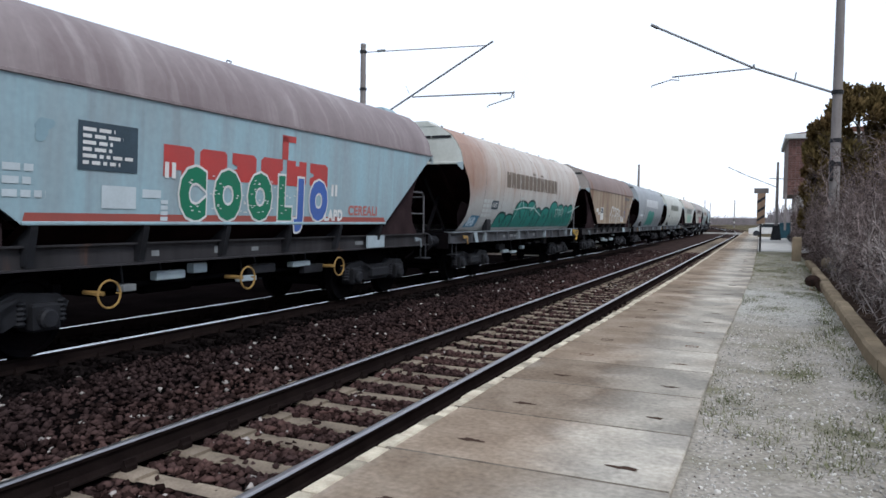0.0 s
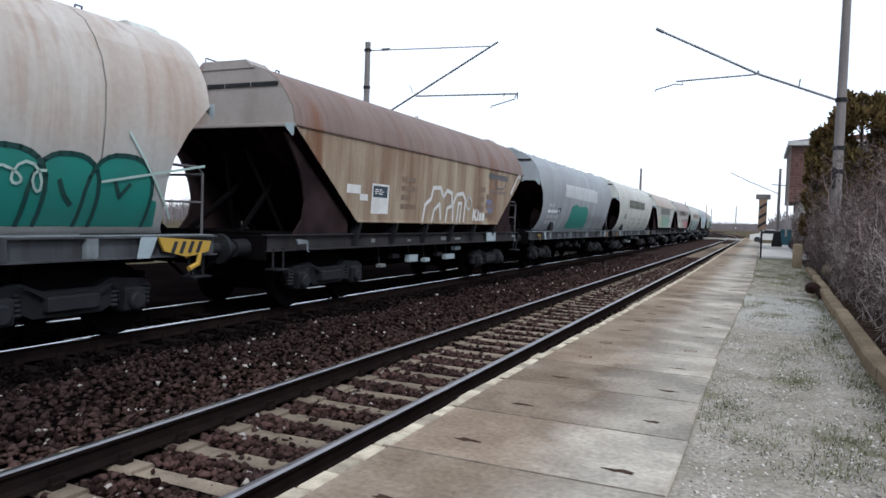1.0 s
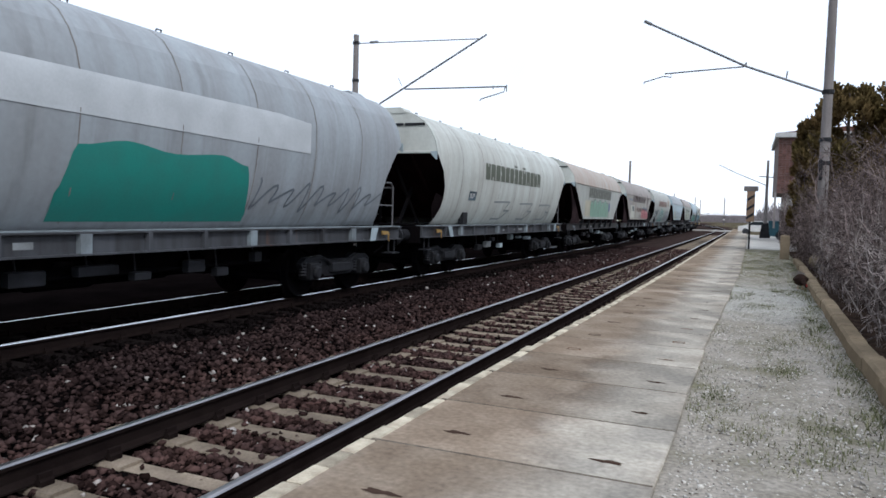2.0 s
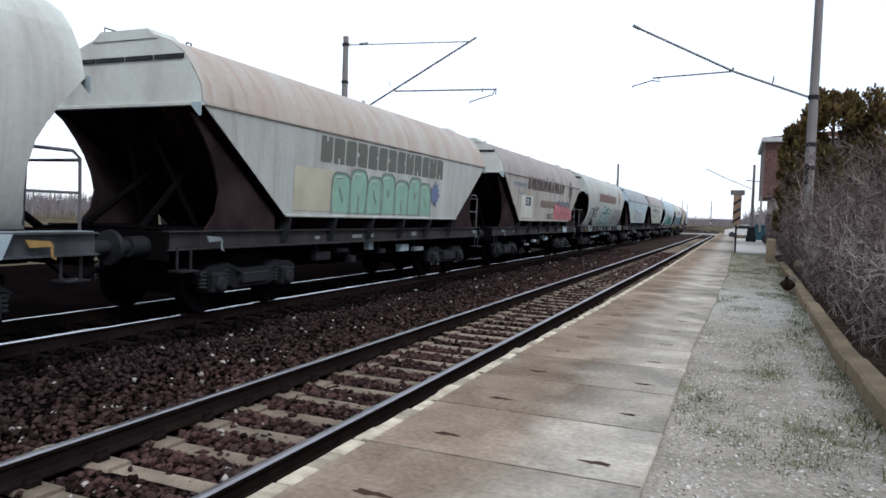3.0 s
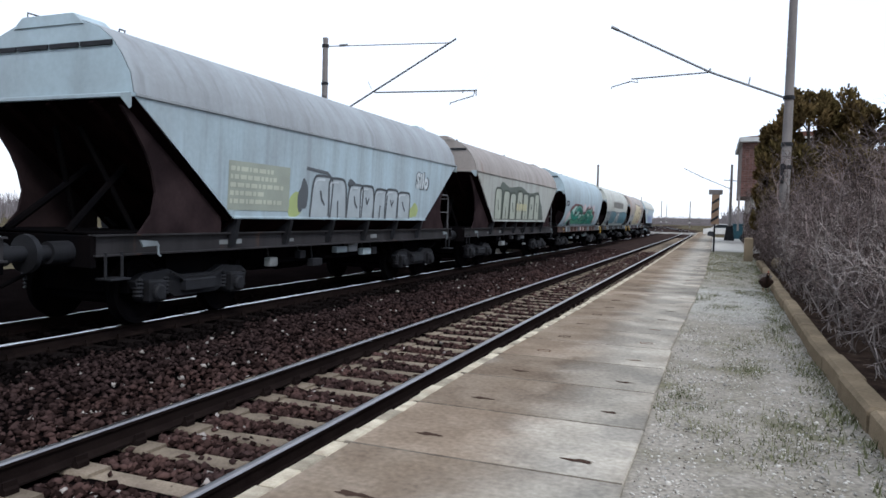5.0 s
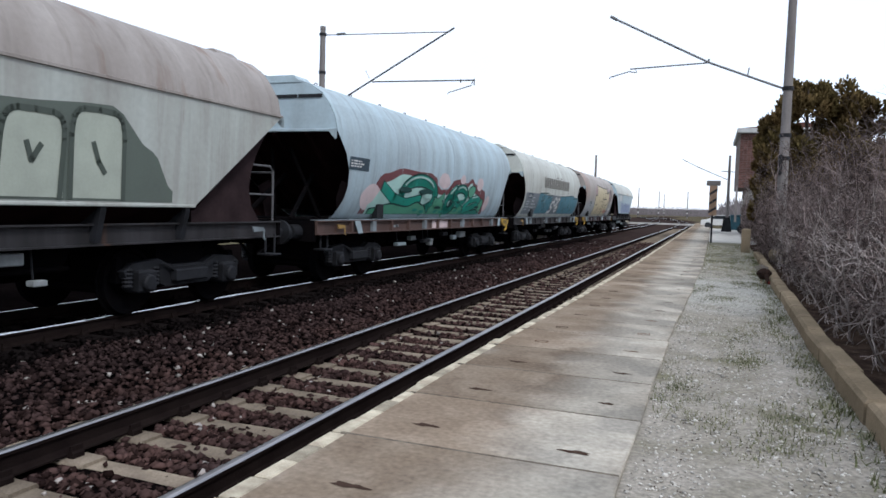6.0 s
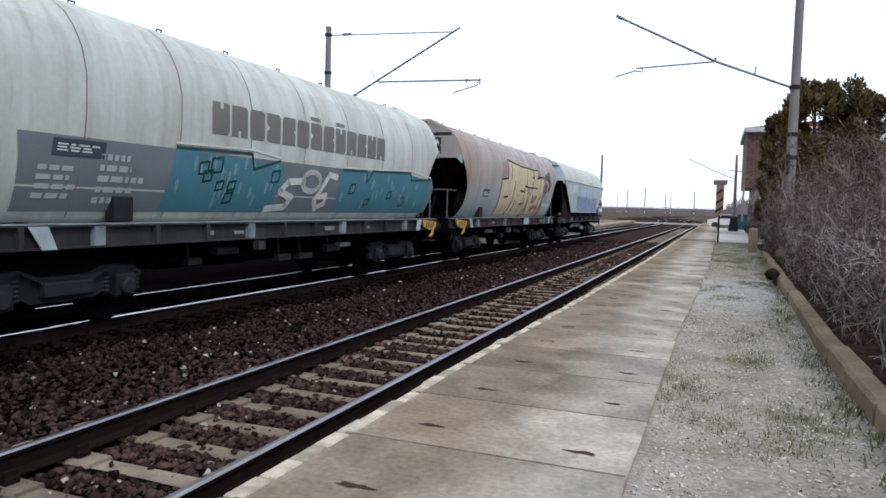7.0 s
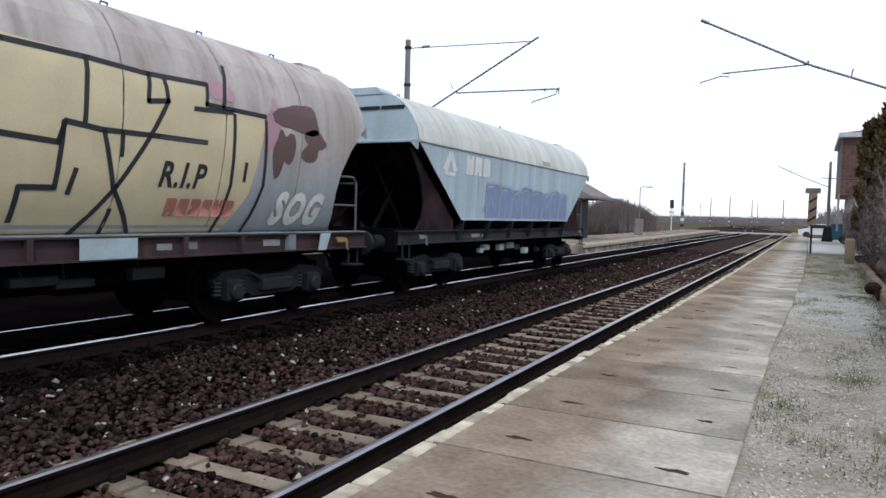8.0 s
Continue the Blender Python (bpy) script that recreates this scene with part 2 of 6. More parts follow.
        bm = bmesh.new()
        bm.from_mesh(me)
        bmesh.ops.recalc_face_normals(bm, faces=bm.faces)
        bm.to_mesh(me)
        bm.free()
        if smooth:
            me.set_sharp_from_angle(angle=radians(40))
        return me

    def part(self, name, material, parent=None, label="", smooth=False, at=None):
        ob = new(name, self.mesh(name, material, smooth))
        if parent is not None:
            ob.parent = parent
        if at is not None:
            ob.matrix_basis = at
        return tagged(ob, label)


def arrays(name, verts, faces, material):
    me = bpy.data.meshes.new(name)
    me.from_pydata(verts, [], faces)
    me.materials.append(material)
    return new(name, me)


def thing(name, label, category, group="", at=None):
    ob = new(name)
    ob.empty_display_size = 0.2
    if at is not None:
        ob.matrix_basis = at
    return tagged(ob, label, category, group)


def lerp(table, y):
    return float(np.interp(y, [a for a, _ in table], [b for _, b in table]))

# ---- the ground ----
RAIL_Z = -0.324
NEAR_X, FAR_X = -3.495, -8.53
RAIL_HALF = 0.725
SLAB_RIGHT = [(-6, -0.36), (8, -0.35), (12, -0.26), (20, -0.13), (35, -0.08), (60, -0.05), (118, -0.2)]
SLAB_LEFT = [(-6, -1.93), (6, -1.92), (10.8, -1.82), (19, -1.74), (40, -1.74), (75, -1.8), (118, -1.95)]
KERB_LEFT = [(-6, 1.02), (8, 1.03), (10, 1.06), (14, 1.15), (20.4, 1.31), (24, 1.4), (30, 1.5)]
SLAB_END = 118
SLEEPER_Y, SLEEPER_STEP = 0.35, 0.555


def bend(y):
    """How far the tracks have swung to the left at a distance: straight to 90 m, then a wide curve."""
    return -5.2e-4 * np.maximum(0, np.minimum(y, 270) - 90) ** 2


rnd = np.random.default_rng(7)


def build_ground():
    """One sheet to the horizon, with a bed for the tracks and level fields round it."""
    xs = [-1500, -400, -120, -40, -17, -14.2, -11.4, -11.0, -1.95, -1.9, 9, 40, 120, 400, 1500]
    zs = [-0.5, -0.5, -0.5, -0.45, -0.68, -0.68, -0.68, -0.62, -0.62, -0.62, -0.12, -0.1, -0.2, -0.3, -0.5]
    ys = [-300, -60, -10, 0, 20, 60, 120, 200, 400, 1000, 3000]
    v = [(x, y, z) for y in ys for x, z in zip(xs, zs)]
    n = len(xs)
    f = [(j * n + i, j * n + i + 1, (j + 1) * n + i + 1, (j + 1) * n + i) for j in range(len(ys) - 1) for i in range(n - 1)]
    tagged(arrays("ground", v, f, FIELD), "flat winter grassland reaching to the horizon", "ground", kind="structure")
    # ballast bed, slightly heaped between the tracks
    prof = [(-21, -0.66), (-19.5, -0.5), (-10.9, -0.5), (FAR_X, -0.49), (-6.9, -0.47), (-6.0, -0.42), (-5.0, -0.47), (NEAR_X, -0.49), (-2.3, -0.5), (-1.9, -0.55), (2.4, -0.55)]
    ys = np.concatenate([np.arange(-20, 40, 0.5), np.arange(40, 400, 12)])
    v, f = [], []
    xs = np.linspace(prof[0][0], prof[-1][0], 88)
    zs = np.interp(xs, [p[0] for p in prof], [p[1] for p in prof])
    for y in ys:
        for x, z in zip(xs, zs):
            v.append((x + float(bend(y)), y, z + RAIL_Z + 0.27 + 0.03 * noise.noise((x * 1.3, y * 1.3, 0)) - 0.01))
    n = len(xs)
    f = [(j * n + i, j * n + i + 1, (j + 1) * n + i + 1, (j + 1) * n + i) for j in range(len(ys) - 1) for i in range(n - 1)]
    bed = arrays("ballast_bed", v, f, BALLAST_SHADED)
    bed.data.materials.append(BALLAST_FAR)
    # the far bed gets the plain stone colour, without the painted shade
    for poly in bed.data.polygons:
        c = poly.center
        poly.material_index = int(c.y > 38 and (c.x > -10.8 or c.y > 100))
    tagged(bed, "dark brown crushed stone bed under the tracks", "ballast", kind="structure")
    return prof


BED = build_ground()


def bed_z(x):
    return np.interp(x, [p[0] for p in BED], [p[1] for p in BED]) + RAIL_Z + 0.27


ROCK = []
for k in range(5):
    g = np.random.default_rng(40 + k)
    pts = np.array([(0, 0, 1), (0.9, 0.1, 0.15), (0.2, 0.95, 0.1), (-0.9, 0.2, 0.2), (-0.1, -0.95, 0.05), (0.75, -0.7, -0.3), (-0.5, 0.75, -0.35), (0, 0, -0.7)])
    pts = pts * g.uniform(0.7, 1.25, pts.shape)
    ROCK.append(pts)
ROCK_F = [(0, 1, 2), (0, 2, 3), (0, 3, 4), (0, 4, 5), (0, 5, 1), (1, 7, 2), (2, 6, 3), (2, 7, 6), (3, 6, 7), (3, 7, 4), (4, 7, 5), (5, 7, 1)]


def scatter(name, material, xs, ys, zs, sizes, label, seed):
    g = np.random.default_rng(seed)
    n = len(xs)
    verts = np.empty((n, 8, 3))
    which = g.integers(0, 5, n)
    ang = g.uniform(0, 6.28, n)
    tilt = g.uniform(-0.7, 0.7, n)
    base = np.stack(ROCK)[which] * np.stack([g.uniform(0.7, 1.3, n), g.uniform(0.6, 1.1, n), g.uniform(0.5, 0.9, n)], 1)[:, None, :]
    base *= np.asarray(sizes)[:, None, None]
    c, s = np.cos(tilt)[:, None], np.sin(tilt)[:, None]
    x, y, z = base[..., 0], base[..., 1] * c - base[..., 2] * s, base[..., 1] * s + base[..., 2] * c
    c, s = np.cos(ang)[:, None], np.sin(ang)[:, None]
    verts[..., 0] = x * c - y * s + np.asarray(xs)[:, None]
    verts[..., 1] = x * s + y * c + np.asarray(ys)[:, None]
    verts[..., 2] = z + np.asarray(zs)[:, None]
    faces = (np.array(ROCK_F)[None] + (np.arange(n) * 8)[:, None, None]).reshape(-1, 3)
    me = bpy.data.meshes.new(name)
    me.vertices.add(n * 8)
    me.vertices.foreach_set("co", verts.ravel())
    me.loops.add(len(faces) * 3)
    me.loops.foreach_set("vertex_index", faces.ravel())
    me.polygons.add(len(faces))
    me.polygons.foreach_set("loop_start", np.arange(len(faces)) * 3)
    me.update(calc_edges=True)
    me.materials.append(material)
    return tagged(new(name, me), label, "stones", kind="stuff")


def build_ballast():
    n = 112000
    # closer together near the platform's end where the camera stands
    y = 1.2 + 44 * rnd.uniform(0, 1, n) ** 1.7
    y[:27000] = rnd.uniform(-8, 1.8, 27000)
    y[27000:35000] = rnd.uniform(1.2, 9, 8000)
    x = -10.0 + 7.95 * rnd.uniform(0, 1, n)
    x[27000:35000] = rnd.uniform(NEAR_X - 0.65, NEAR_X + 1.2, 8000)
    z = bed_z(x) + rnd.uniform(-0.01, 0.04, n)
    z = np.where(np.abs(x - NEAR_X) < 0.68, z - 0.018, z)
    size = rnd.uniform(0.02, 0.05, n) * (1 + np.maximum(y, 0) / 60)
    clear = np.ones(n, bool)
    for c in (NEAR_X, FAR_X):
        for side in (-RAIL_HALF, RAIL_HALF):
            clear &= np.abs(x - c - side) > 0.1
        on = (np.abs(x - c) < 1.22) & (np.abs(((y - SLEEPER_Y) / SLEEPER_STEP + 0.5) % 1 - 0.5) < 0.22)
        clear &= ~(on & (rnd.uniform(0, 1, n) > 0.06))
    x, y, z, size = x[clear], y[clear], z[clear], size[clear]
    pale = rnd.uniform(0, 1, len(x)) < 0.018
    # stones towards the far track take the colour with the shade in it
    shaded = ~pale & (x < -6.85 + 0.25 * np.sin(y * 1.7) + rnd.normal(0, 0.12, len(x)))
    unshaded = ~pale & ~shaded
    scatter("ballast_stones", STONE, x[unshaded], y[unshaded], z[unshaded], size[unshaded], "rust-brown crushed ballast stones between the rails", 1)
    scatter("oily_ballast_stones", STONE_SHADED, x[shaded], y[shaded], z[shaded], size[shaded], "oil-blackened ballast stones along the far track", 4)
    pale &= x > -7.0
    scatter("pale_ballast_stones", STONE_PALE, x[pale], y[pale], z[pale], size[pale] * 0.9, "scattered pale grey ballast stones", 2)


build_ballast()


# ---- tracks ----
def swept(outline, x, ys):
    """A rail's outline carried along the bending track."""
    sh = Shape()
    n = len(outline)
    v = [(px + x + float(bend(y)), y, pz) for y in ys for px, pz in outline]
    f = [(j * n + i, j * n + (i + 1) % n, (j + 1) * n + (i + 1) % n, (j + 1) * n + i) for j in range(len(ys) - 1) for i in range(n)]
    return sh.add(v, f + [tuple(range(n)), tuple(range(len(v) - n, len(v)))])


def build_track(cx, label, y0, y1, sleepers_to, head, bright=1.0):
    track = thing("railway_track", label, "railway track", at=pose(cx, 0, 0))
    half = [(0.0, -0.172), (0.075, -0.172), (0.075, -0.158), (0.012, -0.132), (0.009, -0.05), (0.034, -0.037), (0.036, -0.012)]
    outline = half[1:] + [(-x, z) for x, z in reversed(half[1:])]
    ys = [y0, 90] + list(np.arange(98, y1 + 1, 8))
    for side in (-RAIL_HALF, RAIL_HALF):
        steel = swept([(x, z + RAIL_Z) for x, z in outline], side, ys).part("rail", RAIL, track, "rusty steel rail with a polished head")
        top = [(-0.035, -0.0119), (0.035, -0.0119), (0.028, -0.003), (0.016, 0), (-0.016, 0), (-0.028, -0.003)]
        swept([(x * bright, z + RAIL_Z) for x, z in top], side, ys).part("rail_head", head, steel, "polished running surface")
    # concrete sleepers, lower in the middle, with seats for the rails
    sh = Shape()
    def bar(s, z0, z1, w, xa, xb):
        return s.prism([(-w, z0), (w, z0), (w * 0.8, z1 - 0.02), (w * 0.7, z1), (-w * 0.7, z1), (-w * 0.8, z1 - 0.02)], "x", xa, xb)
    bar(sh, -0.2, 0.0, 0.135, -1.25, -0.45)
    bar(sh, -0.2, -0.025, 0.12, -0.45, 0.45)
    bar(sh, -0.2, 0.0, 0.135, 0.45, 1.25)
    me = sh.mesh("sleeper", SLEEPER_SHADED if bright < 1 else SLEEPER)
    clip = Shape()
    clip.prism([(-0.028, -0.01), (0.028, -0.01), (0.028, 0.035), (0.014, 0.05), (0.012, 0.085), (-0.012, 0.085), (-0.014, 0.05), (-0.028, 0.035)], "y", -0.05, 0.05)
    clip_me = clip.mesh("rail_fastening", RAIL)
    k = 0
    y = SLEEPER_Y - SLEEPER_STEP * 8
    while y < sleepers_to:
        ob = new("sleeper", me)
        ob.parent = track
        ob.matrix_basis = pose(float(bend(y)), y, RAIL_Z - 0.185, 0, 0, rnd.uniform(-0.8, 0.8))
        if 0 < y < 16:
            for side in (-RAIL_HALF, RAIL_HALF):
                for k in (-0.1, 0.1):
                    c = new("rail_fastening", clip_me)
                    c.parent = ob
                    c.matrix_basis = pose(side + k, 0, 0)
        y += SLEEPER_STEP
    return track


build_track(NEAR_X, "empty railway track with concrete sleepers beside the platform", -20, 300, 90, SHINE_DULL)
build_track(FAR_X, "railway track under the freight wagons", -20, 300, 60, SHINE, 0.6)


# ---- platform ----
def edge_x(y):
    return lerp(SLAB_LEFT, y)


def build_platform():
    base = Shape()
    ys = [-6, 8, 12, 20, 40, 60, 75, SLAB_END]
    v = []
    for y in ys:
        v += [(edge_x(y) - 0.06, y, -0.62), (lerp(SLAB_RIGHT, y) - 0.03, y, -0.62), (edge_x(y) - 0.06, y, -0.13), (lerp(SLAB_RIGHT, y) - 0.03, y, -0.13)]
    f = []
    for j in range(len(ys) - 1):
        a, b = 4 * j, 4 * j + 4
        f += [(a + 2, a + 3, b + 3, b + 2), (a, a + 2, b + 2, b), (a + 3, a + 1, b + 1, b + 3)]
    base.add(v, f)
    plat = base.part("platform", SLAB, None)
    tagged(plat, "low concrete platform of worn slabs beside the track", "platform", kind="structure")
    y = 3.60 - 1.025 * 8
    g = random.Random(5)
    while y < SLAB_END - 6:
        far = y > 60
        pitch = 1.025 * (6 if far else 1)
        a, b = y + 0.009, y + pitch - 0.009
        xr0, xr1 = lerp(SLAB_RIGHT, a) + g.uniform(-0.012, 0.012), lerp(SLAB_RIGHT, b) + g.uniform(-0.012, 0.012)
        z = g.uniform(-0.008, 0.004)
        xe, xe1 = edge_x(a), edge_x(b)
        s = Shape()
        t = 0.008
        def loop(zz, i):
            return [(xe + i, a + i, zz), (xr0 - i, a + i, zz), (xr1 - i, b - i, zz), (xe1 + i, b - i, zz)]
        s.add(loop(-0.13, 0) + loop(z - t, 0) + loop(z, t), [(3, 2, 1, 0), (8, 9, 10, 11)] + [(4 * r + c, 4 * r + (c + 1) % 4, 4 * r + 4 + (c + 1) % 4, 4 * r + 4 + c) for r in (0, 1) for c in range(4)])
        slab = s.part("slab", SLAB, plat)
        if not far:
            Shape().box((xe1 - 0.04, b - 0.003, -0.13), (min(xr0, xr1) - 0.01, b + 0.021, z - 0.002)).part("joint", JOINT, plat)
        # painted front edge of the slab, chipped here and there
        e = Shape()
        n_edge = 4 if y < 14 else 2
        for i in range(n_edge * (6 if far else 1)):
            c0 = a + (b - a) * i / (n_edge * (6 if far else 1)) + 0.006
            c1 = a + (b - a) * (i + 1) / (n_edge * (6 if far else 1)) - 0.006
            out = g.uniform(0.0, 0.03)
            inn = g.uniform(-0.02, 0.015)
            e.box((edge_x(c0) - 0.11 + out, c0, -0.13), (edge_x(c0) - 0.003 + inn * 0, c1, z + g.uniform(-0.006, 0.002)), bev=0.009)
        e.part("edge_block", EDGE, slab, "cream-painted edge, chipped")
        if y < 32 and not far:
            for u, spread in ((0.24, 0.05), (0.83, 0.035)):
                x = xe + (xr0 - xe) * (u + g.uniform(-0.02, 0.02))
                yy = a + (0.28 + g.uniform(-0.05, 0.05)) * (b - a)
                r = Shape()
                w, d = g.uniform(0.05, 0.11), g.uniform(0.018, 0.034)
                ang = g.uniform(-0.25, 0.25)
                if g.random() < 0.2:
                    w, d = 0.065, 0.045
                    turn = pose(x, yy, z, 0, 0, math.degrees(ang))
                    for a0, b0, a1, b1 in ((-w, -d, w, -d + 0.009), (-w, d - 0.009, w, d), (-w, -d, -w + 0.009, d), (w - 0.009, -d, w, d)):
                        r.box((a0, b0, -0.01), (a1, b1, 0.003), turn)
                else:
                    ph = g.uniform(0, 6)
                    r.add([(x + w * math.cos(q) * (1 + 0.35 * math.sin(3 * q + ph)), yy + d * math.sin(q) * (1 + 0.35 * math.cos(5 * q + ph)), z + 0.003) for q in [k * 6.28318 / 18 for k in range(18)]], [tuple(range(18))])
                r.part("lifting_recess", RECESS if g.random() < 0.6 else RUSTY, slab, "rusty lifting loop in a chipped recess")
        y += pitch
    return plat


build_platform()
crossing = Shape().box((-17, 121.5, -0.6), (-0.6, 125.5, RAIL_Z - 0.012)).part("level_crossing", PALE, None)
tagged(crossing, "pale concrete crossing deck over the tracks", "pavement", kind="structure")


def build_path():
    """Gravel strip between the slabs and the kerb, worn pale in the middle, with grass along the sides."""
    ys = np.concatenate([np.arange(-6, 37, 0.35), [37.28]])
    v, f = [], []
    n = 14
    for y in ys:
        a, b = lerp(SLAB_RIGHT, y) - 0.02, lerp(KERB_LEFT, y) + 0.1
        for i in range(n):
            x = a + (b - a) * i / (n - 1)
            v.append((x, y, -0.028 + 0.02 * noise.noise((x * 2, y * 2, 3)) + 0.01 * noise.noise((x * 7, y * 7, 3))))
    f = [(j * n + i, j * n + i + 1, (j + 1) * n + i + 1, (j + 1) * n + i) for j in range(len(ys) - 1) for i in range(n - 1)]
    tagged(arrays("gravel_path", v, f, GRAVEL), "grey gravel strip with thin grass between platform and kerb", "path", kind="structure")
    # dark leaf litter on the bank under the hedge
    ys = np.arange(-6, 37.3, 0.7)
    v = []
    n = 18
    for y in ys:
        a, b = lerp(KERB_LEFT, y) + 0.12, 9.5
        for i in range(n):
            x = a + (b - a) * (i / (n - 1)) ** 1.6
            v.append((x, y, -0.03 + 0.05 * noise.noise((x * 1.1, y * 1.1, 6)) + 0.02 * noise.noise((x * 5, y * 5, 6))))
    f = [(j * n + i, j * n + i + 1, (j + 1) * n + i + 1, (j + 1) * n + i) for j in range(len(ys) - 1) for i in range(n - 1)]
    tagged(arrays("hedge_bank", v, f, LITTER), "dark brown leaf litter under the bare hedge", "ground", kind="structure")
    f = Shape().box((lerp(SLAB_RIGHT, 40) + 0.04, 37.3, -0.2), (16, 75, -0.02)).part("forecourt", PALE, None)
    tagged(f, "pale paved forecourt beyond the gravel strip", "pavement", kind="structure")
    m = 17500
    y = 1.5 + 33 * rnd.uniform(0, 1, m) ** 1.6
    y[:2500] = rnd.uniform(-6, 1.5, 2500)
    a, b = np.interp(y, *zip(*SLAB_RIGHT)), np.interp(y, *zip(*KERB_LEFT))
    x = a + 0.03 + (b - a - 0.03) * rnd.uniform(0, 1, m)
    scatter("path_pebbles", PEBBLE, x, y, np.full(m, -0.026), rnd.uniform(0.004, 0.014, m) * (1 + 0.9 * (rnd.uniform(0, 1, m) > 0.97)), "small pale pebbles on the gravel strip", 3)
    m = 1500
    y = 1.5 + 33 * rnd.uniform(0, 1, m) ** 1.6
    a, b = np.interp(y, *zip(*SLAB_RIGHT)), np.interp(y, *zip(*KERB_LEFT))
    x = a + 0.03 + (b - a - 0.03) * rnd.uniform(0, 1, m)
    scatter("dark_path_grit", STONE, x, y, np.full(m, -0.024), rnd.uniform(0.003, 0.008, m), "small dark grit on the gravel strip", 6)
    # grass blades in tufts: dense along kerb and slab edge, thin in the middle
    v, f = [], []
    g = np.random.default_rng(9)
    made = 0
    while made < 1900:
        y = 2 + 33 * g.uniform() ** 1.3 if made % 8 else g.uniform(-6, 2)
        a, b = lerp(SLAB_RIGHT, y), lerp(KERB_LEFT, y)
        u = g.uniform()
        want = 0.08 + 0.9 * max(0, (u - 0.5) * 2) ** 1.2 + (0.35 if u < 0.06 else 0)
        if noise.noise((u * 3, y * 0.7, 8)) < 0.25 - want * 0.55:
            continue
        made += 1
        x = a + (b - a) * u
        for _ in range(int(g.integers(5, 12))):
            bx, by = x + g.normal(0, 0.05), y + g.normal(0, 0.05)
            ang, h, lean = g.uniform(0, 6.28), g.uniform(0.012, 0.042), g.uniform(0.01, 0.045)
            w = 0.0035
            dx, dy = math.cos(ang), math.sin(ang)
            k = len(v)
            v += [(bx - dy * w, by + dx * w, -0.03), (bx + dy * w, by - dx * w, -0.03), (bx + dx * lean, by + dy * lean, -0.025 + h)]
            f.append((k, k + 1, k + 2))
    for _ in range(150):
        y = g.uniform(3.2, 26)
        x = lerp(KERB_LEFT, y) - abs(g.normal(0, 0.16)) - 0.02
        for _ in range(int(g.integers(8, 22))):
            bx, by = x + g.normal(0, 0.045), y + g.normal(0, 0.07)
            ang, h, lean, w = g.uniform(0, 6.28), g.uniform(0.02, 0.07), g.uniform(0.02, 0.07), g.uniform(0.003, 0.007)
            dx, dy = math.cos(ang), math.sin(ang)
            k = len(v)
            v += [(bx - dy * w, by + dx * w, -0.03), (bx + dy * w, by - dx * w, -0.03), (bx + dx * lean, by + dy * lean, -0.025 + h)]
            f.append((k, k + 1, k + 2))
    tagged(arrays("grass_tufts", v, f, GRASS), "thin short green grass growing through the gravel", "grass", kind="stuff")


build_path()


def build_kerb():
    kerb = thing("stone_kerb", "low kerb wall of weathered sandstone blocks along the hedge", "kerb")
    g = random.Random(11)
    y = 1.2 - 7 * 1.02
    while y < 25:
        L = g.uniform(0.92, 1.12) if y > 1.1 else 1.02
        xa, xb = lerp(KERB_LEFT, y), lerp(KERB_LEFT, y + L)
        ang = math.degrees(math.atan2(xa - xb, L))
        s = Shape().box((-0.005, 0.008, -0.25), (0.18, L - 0.008, 0.14 + g.uniform(-0.012, 0.012)), bev=0.028)
        s.part("stone_block", KERB, kerb, at=pose(xa + g.uniform(-0.012, 0.012), y, 0, 0, g.uniform(-1.5, 1.5), ang + g.uniform(-0.6, 0.6)))
        y += L
    return kerb


build_kerb()

# ---- freight wagons ----
SEAM = mat("weld_seam", (0.25, 0.235, 0.22), 0.7, other=(0.13, 0.11, 0.1), scale=3, amount=0.8)
PLATE = mat("pale_plate", (0.36, 0.43, 0.46), 0.7, other=(0.22, 0.25, 0.26), scale=3)
BRACKET = mat("grey_bracket", (0.24, 0.28, 0.3), 0.7, other=(0.12, 0.13, 0.135), scale=3, amount=0.8)
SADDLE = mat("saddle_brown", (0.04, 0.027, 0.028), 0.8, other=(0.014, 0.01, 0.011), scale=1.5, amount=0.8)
FLAT_PROFILE = [(1.50, 1.40), (2.2, 1.43), (3.0, 1.46), (3.005, 1.49), (3.04, 1.49), (3.05, 1.45), (3.3, 1.4), (3.55, 1.25), (3.75, 1.09), (3.9, 0.88), (4.0, 0.6), (4.05, 0.3)]
ROUND_PROFILE = [(1.275, 1.03), (1.36, 1.1), (1.5, 1.19), (1.7, 1.285), (1.95, 1.36), (2.25, 1.42), (2.6, 1.46), (3.0, 1.46), (3.3, 1.39), (3.55, 1.26), (3.75, 1.1), (3.91, 0.85), (4.01, 0.57), (4.06, 0.3)]
FLAT_IN = [(1.5, 2.1), (3.0, 0.0)]
ROUND_IN = [(1.275, 0.4), (1.36, 0.5), (1.7, 0.62), (2.0, 0.65), (2.4, 0.55), (2.7, 0.3), (3.0, 0.0)]
END_NEAR, END_FAR = 1.06, 0.92
FLAT_L, ROUND_L = 14.09, 14.88
CUT = 2.1
ALONG = [0.0]


def width_at(kind, z):
    return lerp(FLAT_PROFILE if kind == "flat" else ROUND_PROFILE, z)


def cut_at(kind, z):
    return lerp(FLAT_IN if kind == "flat" else ROUND_IN, z)


